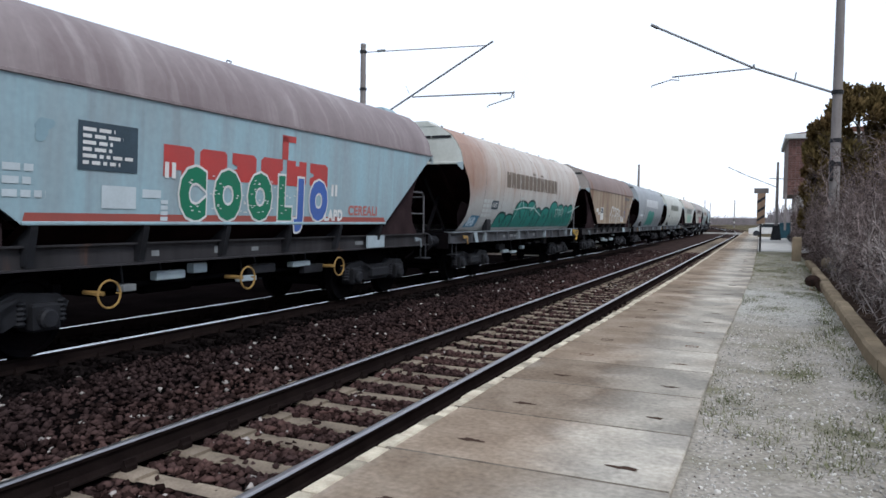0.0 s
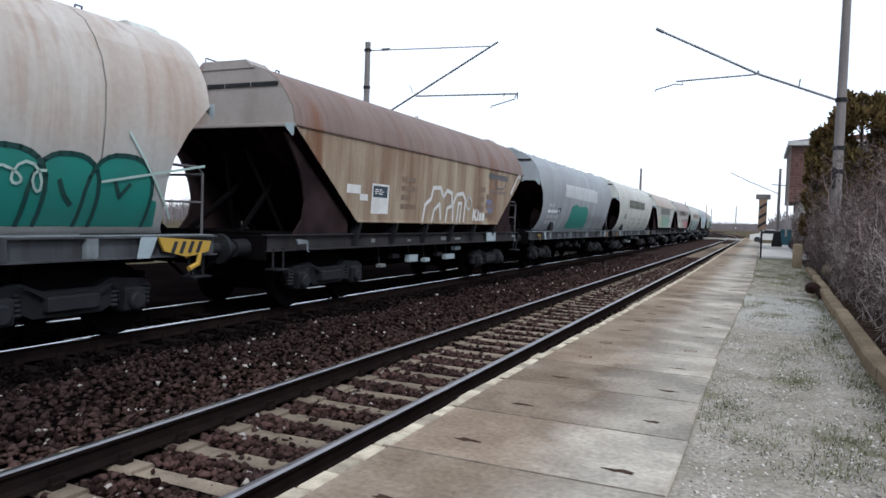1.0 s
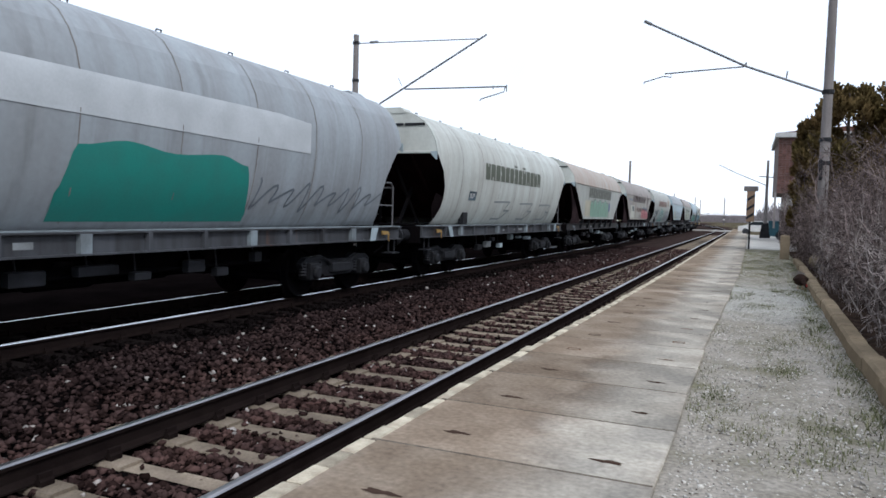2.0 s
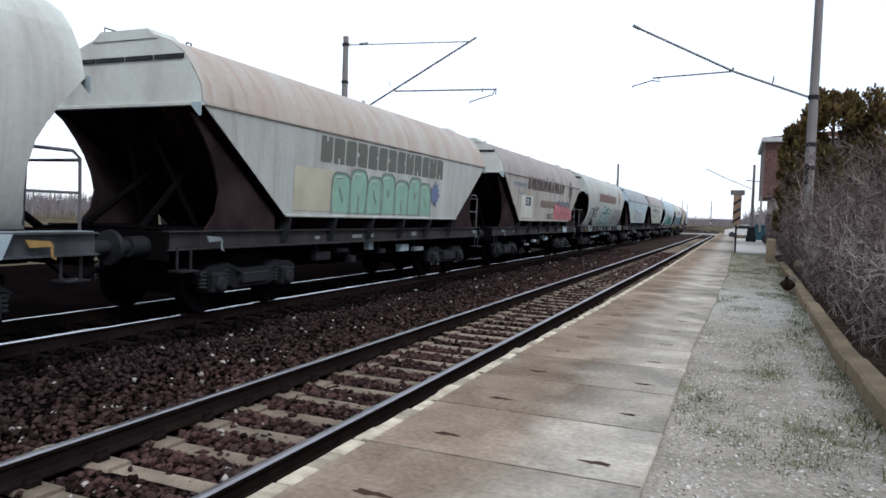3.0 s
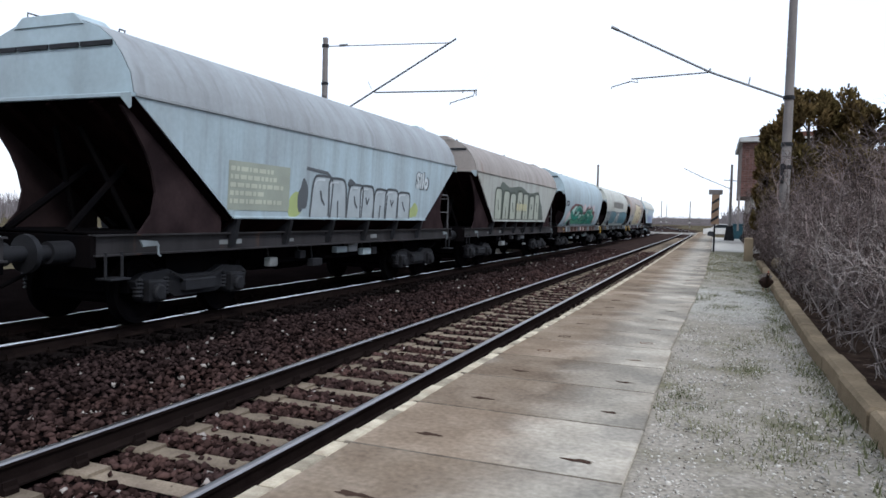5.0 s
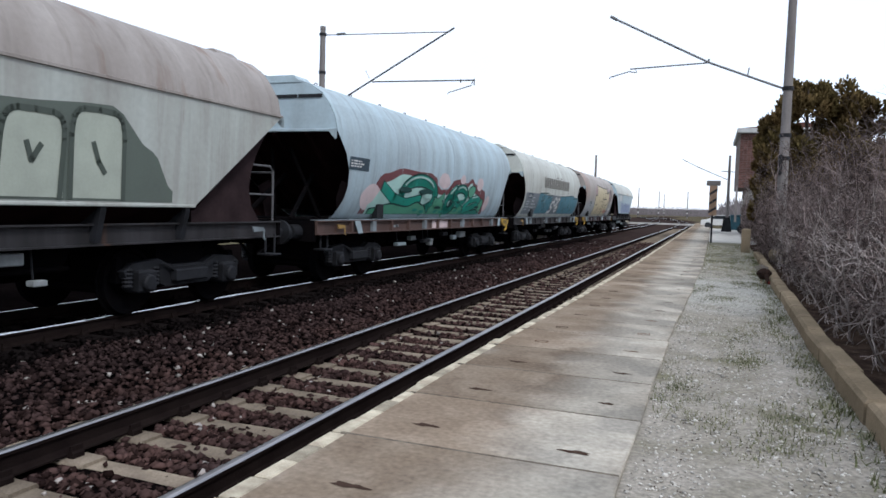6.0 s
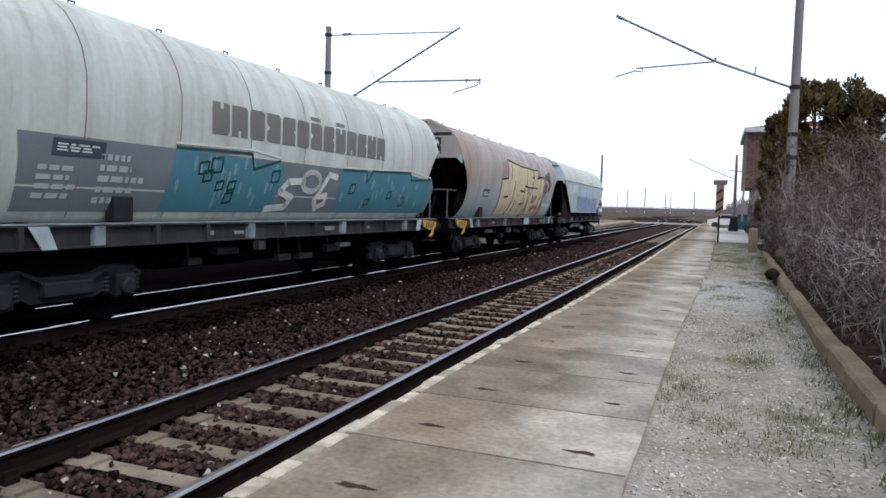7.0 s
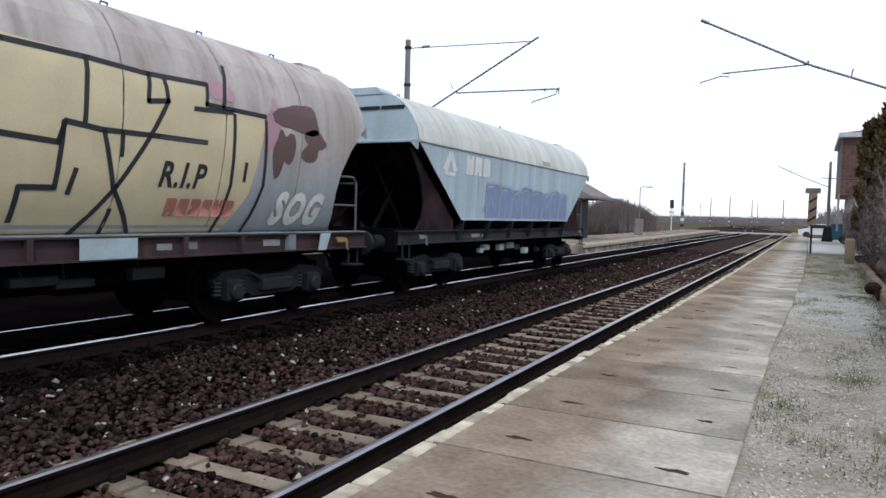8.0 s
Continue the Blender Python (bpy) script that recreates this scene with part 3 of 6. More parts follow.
def shell(kind, L, z_from, z_to, closed_top):
    """The sheet metal between two heights, both sides, with its cut ends."""
    prof = [p for p in (FLAT_PROFILE if kind == "flat" else ROUND_PROFILE) if z_from - 1e-6 <= p[0] <= z_to + 1e-6]
    s = Shape()
    n = 14
    for side in (-1, 1):
        v = []
        for z, w in prof:
            a, b = END_NEAR + cut_at(kind, z), L - END_FAR - cut_at(kind, z)
            v += [(side * w, a + (b - a) * i / n, z) for i in range(n + 1)]
        s.add(v, [(r * (n + 1) + i, r * (n + 1) + i + 1, (r + 1) * (n + 1) + i + 1, (r + 1) * (n + 1) + i) for r in range(len(prof) - 1) for i in range(n)])
    if closed_top:
        z, w = prof[-1]
        a, b = END_NEAR, L - END_FAR
        s.add([(-w, a, z), (w, a, z), (w, b, z), (-w, b, z)], [(0, 1, 2, 3)])
    return s


def on_side(outlines, kind, proud):
    """Flat outlines (along, height) laid on the wagon's platform side, following its curve."""
    bm = bmesh.new()
    for poly in outlines:
        vs = [bm.verts.new((0, p[0], p[1])) for p in poly]
        if len(vs) > 2:
            bm.faces.new(vs)
    if kind == "round":
        z = 1.5
        while z < 4.0:
            bmesh.ops.bisect_plane(bm, geom=bm.verts[:] + bm.edges[:] + bm.faces[:], plane_co=(0, 0, z), plane_no=(0, 0, 1))
            z += 0.15
    else:
        for z in (2.2, 3.05, 3.3, 3.6):
            bmesh.ops.bisect_plane(bm, geom=bm.verts[:] + bm.edges[:] + bm.faces[:], plane_co=(0, 0, z), plane_no=(0, 0, 1))
    for v in bm.verts:
        v.co.x = width_at(kind, v.co.z) + proud
        v.co.y += ALONG[0]
    return bm


def decal(name, outlines, kind, material, wagon, label="", proud=0.008):
    bm = on_side(outlines, kind, proud)
    me = bpy.data.meshes.new(name)
    bm.to_mesh(me)
    bm.free()
    me.materials.append(material)
    me.polygons.foreach_set("use_smooth", [kind == "round"] * len(me.polygons))
    ob = new(name, me)
    ob.parent = wagon
    return tagged(ob, label, kind="stuff" if len(outlines) > 1 else "")


def lettering(word, y, z, size, fat=0.0, slant=0.0, stretch=1.0):
    """Outlines of a word in the built-in font, as triangles, its lower left corner at (y, z)."""
    cu = bpy.data.curves.new("word", "FONT")
    cu.body, cu.size, cu.offset, cu.shear, cu.resolution_u, cu.space_character = word, size, fat, slant, 3, 1.06 + fat * 4
    ob = new("word", cu)
    me = ob.to_mesh()
    tri = [[(y + me.vertices[i].co.x * stretch, z + me.vertices[i].co.y) for i in p.vertices] for p in me.polygons]
    ob.to_mesh_clear()
    bpy.data.objects.remove(ob)
    bpy.data.curves.remove(cu)
    return tri


# plain abstract blocks, no letters
GLYPHS = [
    [(0, 0), (1, 0), (1, 0.42), (0.84, 0.5), (1, 0.58), (1, 1), (0.12, 1), (0, 0.86)],
    [(0, 0), (0.4, 0), (0.4, 0.22), (0.58, 0.22), (0.58, 0), (1, 0), (1, 0.9), (0.86, 1), (0, 1)],
    [(0.12, 0), (1, 0), (1, 0.88), (0.88, 1), (0, 1), (0, 0.62), (0.2, 0.55), (0.2, 0.45), (0, 0.38), (0, 0.12)],
    [(0, 0), (0.88, 0), (1, 0.12), (1, 1), (0.62, 1), (0.62, 0.8), (0.44, 0.8), (0.44, 1), (0, 1)],
    [(0, 0.1), (0.1, 0), (0.9, 0), (1, 0.1), (1, 0.9), (0.9, 1), (0.1, 1), (0, 0.9)],
]


def bars(y, z, length, height, count, g, gap=0.28, slope=0.0):
    """Plain letter-sized bars in a row, standing for a name."""
    out = []
    step = length / count
    for i in range(count):
        a, b = y + i * step, y + (i + 1 - gap * 0.6) * step
        z0, z1 = z, z + height
        out.append([(a + (b - a) * u, z0 + (z1 - z0) * v) for u, v in GLYPHS[(i * 3 + i // 5 + count) % len(GLYPHS)]])
    return out


def lines_of_text(y, z, w, h, rows, g):
    out = []
    for r in range(rows):
        a, zz = y, z + h * (1 - (r + 0.8) / rows)
        stop = y + w * g.uniform(0.55, 1.0)
        while a < stop:
            q = g.uniform(0.05, 0.2)
            out.append([(a, zz), (min(a + q, stop), zz), (min(a + q, stop), zz + h / rows * 0.55), (a, zz + h / rows * 0.55)])
            a += q + 0.04
    return out


def blob(cy, cz, ry, rz, g, n=22, wob=0.16, lean=0.0):
    ph = [g.uniform(0, 6.28) for _ in range(3)]
    out = []
    for k in range(n):
        q = 6.28318 * k / n
        r = 1 + wob * math.sin(2 * q + ph[0]) + wob * 0.7 * math.sin(3 * q + ph[1]) + wob * 0.35 * math.sin(5 * q + ph[2])
        dz = rz * r * math.sin(q)
        out.append((cy + ry * r * math.cos(q) + lean * dz, cz + dz))
    return out


def stroke(path, w):
    """A painted line as a row of quads."""
    out = []
    for (a, b), (c, d) in zip(path[:-1], path[1:]):
        dy, dz = c - a, d - b
        k = math.hypot(dy, dz) or 1
        ny, nz = -dz / k * w / 2, dy / k * w / 2
        ey, ez = dy / k * w * 0.3, dz / k * w * 0.3
        out.append([(a - ey + ny, b - ez + nz), (a - ey - ny, b - ez - nz), (c + ey - ny, d + ez - nz), (c + ey + ny, d + ez + nz)])
    return out


def scrawl(y, z, w, h, g, loops=6, lw=0.05):
    """A looping spray-can line."""
    path = []
    n = loops * 10
    ph = g.uniform(0, 6.28)
    for i in range(n + 1):
        u = i / n
        q = u * loops * 6.28318
        path.append((y + w * u + h * 0.28 * math.sin(q + ph), z + h * (0.5 + 0.42 * math.cos(q) * (0.7 + 0.3 * math.sin(u * 17 + ph)))))
    return stroke(path, lw)


def throwup(wagon, kind, humps, low, fill, line, lw=0.05, square=0.4, shine=None, tag="graffiti_letter"):
    """Fat letters with rounded tops standing side by side: (from, to, top, lean) each, filled and outlined."""
    for i, (a, b, top, lean) in enumerate(humps):
        pts = []
        for k in range(15):
            q = math.pi * k / 14
            z = low + (top - low) * max(0.0, math.sin(q)) ** square
            pts.append(((a + b) / 2 - (b - a) / 2 * math.copysign(abs(math.cos(q)) ** (square * 1.6), math.cos(q)) + lean * (z - low), z))
        lift = 0.0024 * (i % 3)
        quads = [[(p, low), (r, low), (r, t), (p, q)] for (p, q), (r, t) in zip(pts[:-1], pts[1:]) if abs(r - p) > 1e-4]
        decal(tag, quads, kind, fill, wagon, "", 0.009 + lift)
        mid, h, d = (a + b) / 2, top - low, b - a
        inner = stroke([(mid - d * 0.1 + lean * h * 0.6, low + h * 0.62), (mid + lean * h * 0.4, low + h * 0.42), (mid + d * 0.12 + lean * h * 0.6, low + h * (0.6 if i % 2 else 0.3))], lw)
        if i % 3 == 1:
            inner = stroke([(mid + lean * h * 0.1, low), (mid + lean * h * 0.4, low + h * 0.4)], lw)
        decal(tag, stroke(pts, lw) + inner, kind, line, wagon, "", 0.0155 + lift)
        if shine:
            decal(tag, stroke([(p + d * 0.05, q - h * 0.1) for p, q in pts[3:8]], lw * 0.7), kind, shine, wagon, "", 0.017 + lift)


SIDE_ME = Shape().prism([(-1.25, 0.62), (-1.2, 0.52), (-0.75, 0.5), (-0.45, 0.36), (0.45, 0.36), (0.75, 0.5), (1.2, 0.52), (1.25, 0.62), (1.1, 0.72), (0.6, 0.76), (0.35, 0.66), (-0.35, 0.66), (-0.6, 0.76), (-1.1, 0.72)], "x", -0.06, 0.06).mesh("side_frame", SOOT)
PAD_ME = Shape().box((-0.16, -0.35, 0.42), (0.16, 0.35, 0.60), bev=0.02).mesh("side_bearer", SOOT)
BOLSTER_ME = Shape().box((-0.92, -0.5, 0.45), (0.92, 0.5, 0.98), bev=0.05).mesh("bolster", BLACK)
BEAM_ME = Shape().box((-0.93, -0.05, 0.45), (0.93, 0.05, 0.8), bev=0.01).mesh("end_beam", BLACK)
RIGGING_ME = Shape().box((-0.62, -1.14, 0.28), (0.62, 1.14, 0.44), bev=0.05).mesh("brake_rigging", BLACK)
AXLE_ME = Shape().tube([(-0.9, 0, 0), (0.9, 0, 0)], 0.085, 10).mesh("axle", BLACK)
BOX = Shape()
BOX.box((-0.15, -0.17, -0.14), (0.12, 0.17, 0.17), bev=0.03)
BOX.rings((0.12, 0, 0), "x", [(0, 0.12), (0.05, 0.115), (0.07, 0.09)], 14)
LEAF_ME = Shape()
for q in range(4):
    LEAF_ME.tube([(1.12, -0.62 + 0.07 * q, 0.72 - 0.03 * q), (1.12, -0.3, 0.63 - 0.03 * q), (1.12, 0.3, 0.63 - 0.03 * q), (1.12, 0.62 - 0.07 * q, 0.72 - 0.03 * q)], 0.016, 4)
LEAF_ME = LEAF_ME.mesh("leaf_spring", SOOT)
SPRING_ME = Shape().rings((0, 0, 0), "z", [(0.027 * i - 0.07, 0.078 if i % 2 else 0.055) for i in range(11)], 10).mesh("spring", SOOT)
BOX_ME = BOX.mesh("axle_box", SOOT)
WHEEL_ME = Shape().rings((0, 0, 0), "x", [(-0.07, 0.46), (-0.065, 0.485), (-0.04, 0.485), (-0.03, 0.463), (0.065, 0.455), (0.07, 0.40), (0.03, 0.38), (0.0, 0.2), (0.06, 0.14), (0.08, 0.09)], 28).mesh("wheel", BLACK, True)
BRAKE_ME = Shape().box((-0.05, -0.07, -0.16), (0.05, 0.07, 0.16), bev=0.02).mesh("brake_block", SOOT)
BUFFER_ME = Shape().rings((0, 0, 0), "y", [(0.0, 0.1), (0.0, 0.225), (0.035, 0.225), (0.05, 0.09), (0.28, 0.09), (0.281, 0.135), (0.6, 0.14), (0.62, 0.18), (0.66, 0.18)], 18).mesh("buffer", SOOT, True)


LATCH_ME = Shape().tube([(0.5, 0, 4.0), (0.52, 0, 4.06), (0.52, 0.1, 4.06), (0.5, 0.1, 4.0)], 0.012, 5).mesh("hatch_latch", SOOT)


def build_running_gear(wagon, L):
    for y in (2.75, L - 2.75):
        bogie = new("bogie")
        bogie.parent = wagon
        bogie.matrix_basis = pose(0, y, 0)
        for name, me, at in (("side_frame", SIDE_ME, (-1, 0, 0)), ("side_frame", SIDE_ME, (1, 0, 0)), ("side_bearer", PAD_ME, (-1, 0, 0)), ("side_bearer", PAD_ME, (1, 0, 0)),
                             ("bolster", BOLSTER_ME, (0, 0, 0)), ("end_beam", BEAM_ME, (0, -1.2, 0)), ("end_beam", BEAM_ME, (0, 1.2, 0)), ("brake_rigging", RIGGING_ME, (0, 0, 0)),
                             ("leaf_spring", LEAF_ME, (0, 0, 0)), ("axle", AXLE_ME, (0, -0.9, 0.46)), ("axle", AXLE_ME, (0, 0.9, 0.46))):
            o = new(name, me)
            o.parent = bogie
            o.matrix_basis = pose(*at)
        for dy in (-0.9, 0.9):
            for s in (-1, 1):
                w = new("wheel", WHEEL_ME)
                w.parent = bogie
                w.matrix_basis = pose(s * 0.75, dy, 0.46, 0, 0, 0 if s > 0 else 180)
                b = new("axle_box", BOX_ME)
                b.parent = bogie
                b.matrix_basis = pose(s * 1.02, dy, 0.46, 0, 0, 0 if s > 0 else 180)
                for e in (-0.25, 0.25):
                    c = new("spring", SPRING_ME)
                    c.parent = bogie
                    c.matrix_basis = pose(s * 1.02, dy + e, 0.46)
                k = new("brake_block", BRAKE_ME)
                k.parent = bogie
                k.matrix_basis = pose(s * 0.75, dy + (0.54 if dy < 0 else -0.54), 0.5)
    for y, turn in ((0.0, 0), (L, 180)):
        for x in (-0.875, 0.875):
            b = new("buffer", BUFFER_ME)
            b.parent = wagon
            b.matrix_basis = pose(x, y, 1.05, 0, 0, turn)


def build_frame(wagon, kind, L, sill):
    """Sills, cross members, brake gear, steps and shunter's holds."""
    x = 1.22 if kind == "flat" else 1.3
    for side in (-1, 1):
        s = Shape()
        a, b = sorted((side * x, side * (x - 0.06)))
        s.box((a, 0.62, 1.0), (b, L - 0.62, 1.27), bev=0.006)
        for z in (1.0, 1.25):
            a, b = sorted((side * x, side * (x + 0.07)))
            s.box((a, 0.62, z), (b, L - 0.62, z + 0.022))
        s.part("sill", sill, wagon, "long steel channel along the wagon", False)
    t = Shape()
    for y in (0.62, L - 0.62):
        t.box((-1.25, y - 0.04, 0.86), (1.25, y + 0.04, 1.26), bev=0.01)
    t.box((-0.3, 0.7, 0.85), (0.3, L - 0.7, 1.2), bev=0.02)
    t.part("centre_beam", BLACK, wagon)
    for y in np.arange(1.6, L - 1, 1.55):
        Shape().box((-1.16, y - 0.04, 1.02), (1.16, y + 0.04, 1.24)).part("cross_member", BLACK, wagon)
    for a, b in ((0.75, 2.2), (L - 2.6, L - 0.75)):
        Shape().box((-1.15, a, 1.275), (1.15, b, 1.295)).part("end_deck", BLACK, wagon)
    # coupling hooks and hoses
    for y, k in ((0.62, -1), (L - 0.62, 1)):
        c = Shape()
        c.tube([(0, y, 1.03), (0, y + k * 0.45, 1.02)], 0.05, 8)
        c.tube([(0, y + k * 0.3, 1.0), (0.02, y + k * 0.55, 0.84), (0, y + k * 0.6, 1.0)], 0.03, 6)
        c.tube([(0.35, y, 0.95), (0.38, y + k * 0.25, 0.75), (0.3, y + k * 0.5, 0.62)], 0.025, 6)
        c.part("coupling", BLACK, wagon)
    # side steps under the ends
    for y in (0.75, L - 1.1):
        st = Shape()
        st.tube([(1.28, y + 0.03, 1.05), (1.28, y + 0.03, 0.72)], 0.02, 6).tube([(1.28, y + 0.3, 1.05), (1.28, y + 0.3, 0.72)], 0.02, 6)
        st.box((1.14, y, 0.7), (1.4, y + 0.34, 0.73), bev=0.008)
        st.part("step", SOOT, wagon, "folded steel step")
    # yellow release grips
    for y in (1.25, L - 1.6):
        h = Shape()
        h.prism([(0, 0), (0.3, -0.02), (0.36, -0.09), (0.26, -0.08), (0.05, -0.09)], "x", 1.37, 1.395)
        h.tube([(1.38, 0.33, -0.07), (1.38, 0.34, -0.2), (1.38, 0.38, -0.22)], 0.016, 6)
        h.part("release_grip", YELLOW if kind == "round" else BRACKET, wagon, "chipped release grip", at=pose(0, y, 1.2))
    # brake gear and chutes between the bogies
    k = Shape()
    k.tube([(0.95, 4.6, 0.72), (0.95, L - 4.8, 0.72)], 0.035, 8)
    k.tube([(0.6, 4.6, 0.62), (0.6, L - 4.8, 0.62)], 0.03, 8)
    k.rings((0.7, L * 0.5 - 1.7, 0.72), "y", [(0, 0.1), (0.04, 0.17), (0.9, 0.17), (0.94, 0.1)], 16)
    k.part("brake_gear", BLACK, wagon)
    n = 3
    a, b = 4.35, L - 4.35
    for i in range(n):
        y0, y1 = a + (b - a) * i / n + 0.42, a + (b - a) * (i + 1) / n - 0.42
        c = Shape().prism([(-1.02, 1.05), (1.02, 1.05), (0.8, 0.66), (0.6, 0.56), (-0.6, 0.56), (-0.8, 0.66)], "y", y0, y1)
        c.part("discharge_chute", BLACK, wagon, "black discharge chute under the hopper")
    g = random.Random(sum(map(ord, wagon["label"])))
    for i in range(7):
        y, wd, h = 4.4 + (L - 9.2) * (i + g.uniform(0, 0.7)) / 7, g.uniform(0.15, 0.6), g.uniform(0.07, 0.18)
        z = g.uniform(0.55, 0.82)
        Shape().box((1.02, y, z), (1.14, y + wd, z + h), bev=0.012).part("valve_box", (PLATE, BOXGREY, SOOT, SOOT)[int(g.random() * 4)], wagon, "box under the frame")
        Shape().tube([(1.06, y + wd * 0.3, z + h), (1.02, y + wd * 0.3, 1.02)], 0.014, 5).part("hanger", SOOT, wagon)
    for i in range(4):
        y = g.uniform(2.5, L - 3)
        Shape().box((x, y, 1.09), (x + 0.006, y + g.uniform(0.12, 0.4), 1.09 + g.uniform(0.04, 0.1))).part("sill_mark", BOXGREY, wagon, "worn pale mark")
    if kind == "flat" and g.random() < 0.6:
        Shape().box((1.3, L - 3.6, 1.02), (1.33, L - 2.9, 1.26), bev=0.008).part("pale_plate", PLATE, wagon, "pale blue plate on the frame")


def build_wagon(kind, body_mat, roof_mat, end_mat, sill, label, ladder=False, wheels_yellow=False, seams=True):
    L = FLAT_L if kind == "flat" else ROUND_L
    wagon = thing("hopper_wagon", label, "freight wagon", "wagons of the grain train")
    wagon.scale = (1.035, 1.0, 1.035)
    split = 3.0 if kind == "flat" else 3.55
    low = FLAT_PROFILE[0][0] if kind == "flat" else ROUND_PROFILE[0][0]
    shell(kind, L, low, split, False).part("body", body_mat, wagon, smooth=True)
    shell(kind, L, split, 4.3, True).part("roof", roof_mat, wagon, smooth=True)
    # dark lining added inside the side sheets, standing in for shade
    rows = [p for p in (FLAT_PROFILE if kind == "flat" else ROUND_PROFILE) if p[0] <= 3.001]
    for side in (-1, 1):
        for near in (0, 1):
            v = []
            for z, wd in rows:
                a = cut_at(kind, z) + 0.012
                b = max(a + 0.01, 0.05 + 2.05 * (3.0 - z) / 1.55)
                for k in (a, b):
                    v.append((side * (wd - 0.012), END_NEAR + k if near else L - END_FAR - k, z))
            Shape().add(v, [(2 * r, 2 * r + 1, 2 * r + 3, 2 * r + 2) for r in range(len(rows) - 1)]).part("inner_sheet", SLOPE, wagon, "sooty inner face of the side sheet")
    # upright end sheets above the slope
    for y, far in ((END_NEAR, 0), (L - END_FAR, 1)):
        s = Shape()
        prof = [p for p in (FLAT_PROFILE if kind == "flat" else ROUND_PROFILE) if p[0] >= 3.0]
        s.add([(w - 0.01, y, z) for z, w in prof] + [(-w + 0.01, y, z) for z, w in reversed(prof)], [tuple(range(2 * len(prof)))])
        k = 1 if far else -1
        a, b = sorted((y, y + k * 0.06))
        s.box((-1.4, a, 2.99), (1.4, b, 3.05), bev=0.01)
        end = s.part("end_sheet", end_mat, wagon)
        s = Shape()
        a, b = sorted((y, y + k * 0.03))
        for x0, x1 in ((-1.1, -0.58), (-0.54, 0.0), (0.04, 0.54), (0.58, 1.1)):
            s.box((x0, a, 3.66), (x1, b, 3.72))
        s.part("vent_slot", SOOT, end)
        for m in (-1, 1):
            Shape().prism([(m * 1.475, 3.04), (m * 1.475, 2.86), (m * 1.44, 2.84), (m * 1.30, 2.985), (m * 1.30, 3.04)], "y", *sorted((y + k * 0.066, y + k * 0.07))).part("corner_plate", PLATE, end, "pale corner plate")
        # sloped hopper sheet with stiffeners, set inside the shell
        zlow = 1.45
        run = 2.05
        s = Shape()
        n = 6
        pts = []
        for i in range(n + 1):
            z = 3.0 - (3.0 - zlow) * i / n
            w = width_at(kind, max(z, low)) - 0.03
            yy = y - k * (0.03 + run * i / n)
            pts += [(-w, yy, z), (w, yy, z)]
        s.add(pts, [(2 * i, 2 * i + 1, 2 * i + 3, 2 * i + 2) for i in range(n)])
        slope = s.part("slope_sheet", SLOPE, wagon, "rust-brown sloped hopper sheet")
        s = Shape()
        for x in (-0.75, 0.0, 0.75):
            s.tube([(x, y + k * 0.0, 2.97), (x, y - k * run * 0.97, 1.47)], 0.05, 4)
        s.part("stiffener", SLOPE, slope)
        # struts and the arched saddle plate that carry the hopper
        s = Shape()
        for x in (-0.55, 0.55):
            s.tube([(x, y + k * 0.2, 1.28), (x * 0.6, y - k * 1.0, 2.2)], 0.05, 6)
            s.tube([(x, y - k * 0.95, 1.28), (x * 0.4, y - k * 0.3, 2.7)], 0.04, 6)
        s.part("strut", BLACK, wagon)
        if kind == "flat":
            edge = [(2.0, 1.27), (2.0, 1.5), (1.1, 2.16), (0.12, 2.86), (-0.02, 2.9), (0.24, 2.6), (0.42, 2.35), (0.54, 2.1), (0.61, 1.82), (0.54, 1.53), (0.3, 1.27)]
            for x in (-1.24, 1.24):
                Shape().prism([(y - k * a, b) for a, b in edge], "x", x - 0.02, x + 0.02).part("saddle_plate", SADDLE, wagon, "dark brown saddle plate with a curved edge")
        else:
            arch = [(-1.0, 1.27), (-1.06, 1.6), (-1.2, 1.95), (-0.9, 2.1), (-0.78, 1.75), (-0.8, 1.45), (-0.9, 1.27)]
            ys = y - k * 1.25
            for m in (1, -1):
                Shape().prism([(m * p[0], p[1]) for p in arch], "y", ys - 0.02, ys + 0.02).part("saddle_plate", SADDLE, wagon, "dark brown saddle plate with a curved edge")
        # low bent rail over the roof's end
        Shape().tube([(-0.5, y - k * 0.1, 4.02), (-0.5, y - k * 0.1, 4.2), (-0.5, y - k * 0.9, 4.2), (-0.5, y - k * 0.95, 4.02)], 0.012, 6).part("roof_rail", RAILING, wagon)
    if kind == "flat":
        # lower hopper sheets and slanting gussets
        s = Shape()
        a, b = END_NEAR + CUT, L - END_FAR - CUT
        for side in (-1, 1):
            s.add([(side * 1.39, a, 1.5), (side * 1.39, b, 1.5), (side * 1.06, b, 1.26), (side * 1.06, a, 1.26)], [(0, 1, 2, 3)])
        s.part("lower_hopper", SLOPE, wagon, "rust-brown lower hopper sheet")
        for i in range(6):
            y = a + 0.12 + (b - a - 0.3) * i / 5
            for side in (-1, 1):
                g = Shape().prism([(side * 1.395, 1.5), (side * 1.395, 1.44), (side * 1.3, 1.05), (side * 1.1, 1.05), (side * 1.06, 1.3)], "y", y, y + 0.09)
                g.part("gusset", SOOT, wagon)
        Shape().box((1.39, a, 1.485), (1.425, b, 1.53), bev=0.01).part("side_rim", body_mat, wagon)
    else:
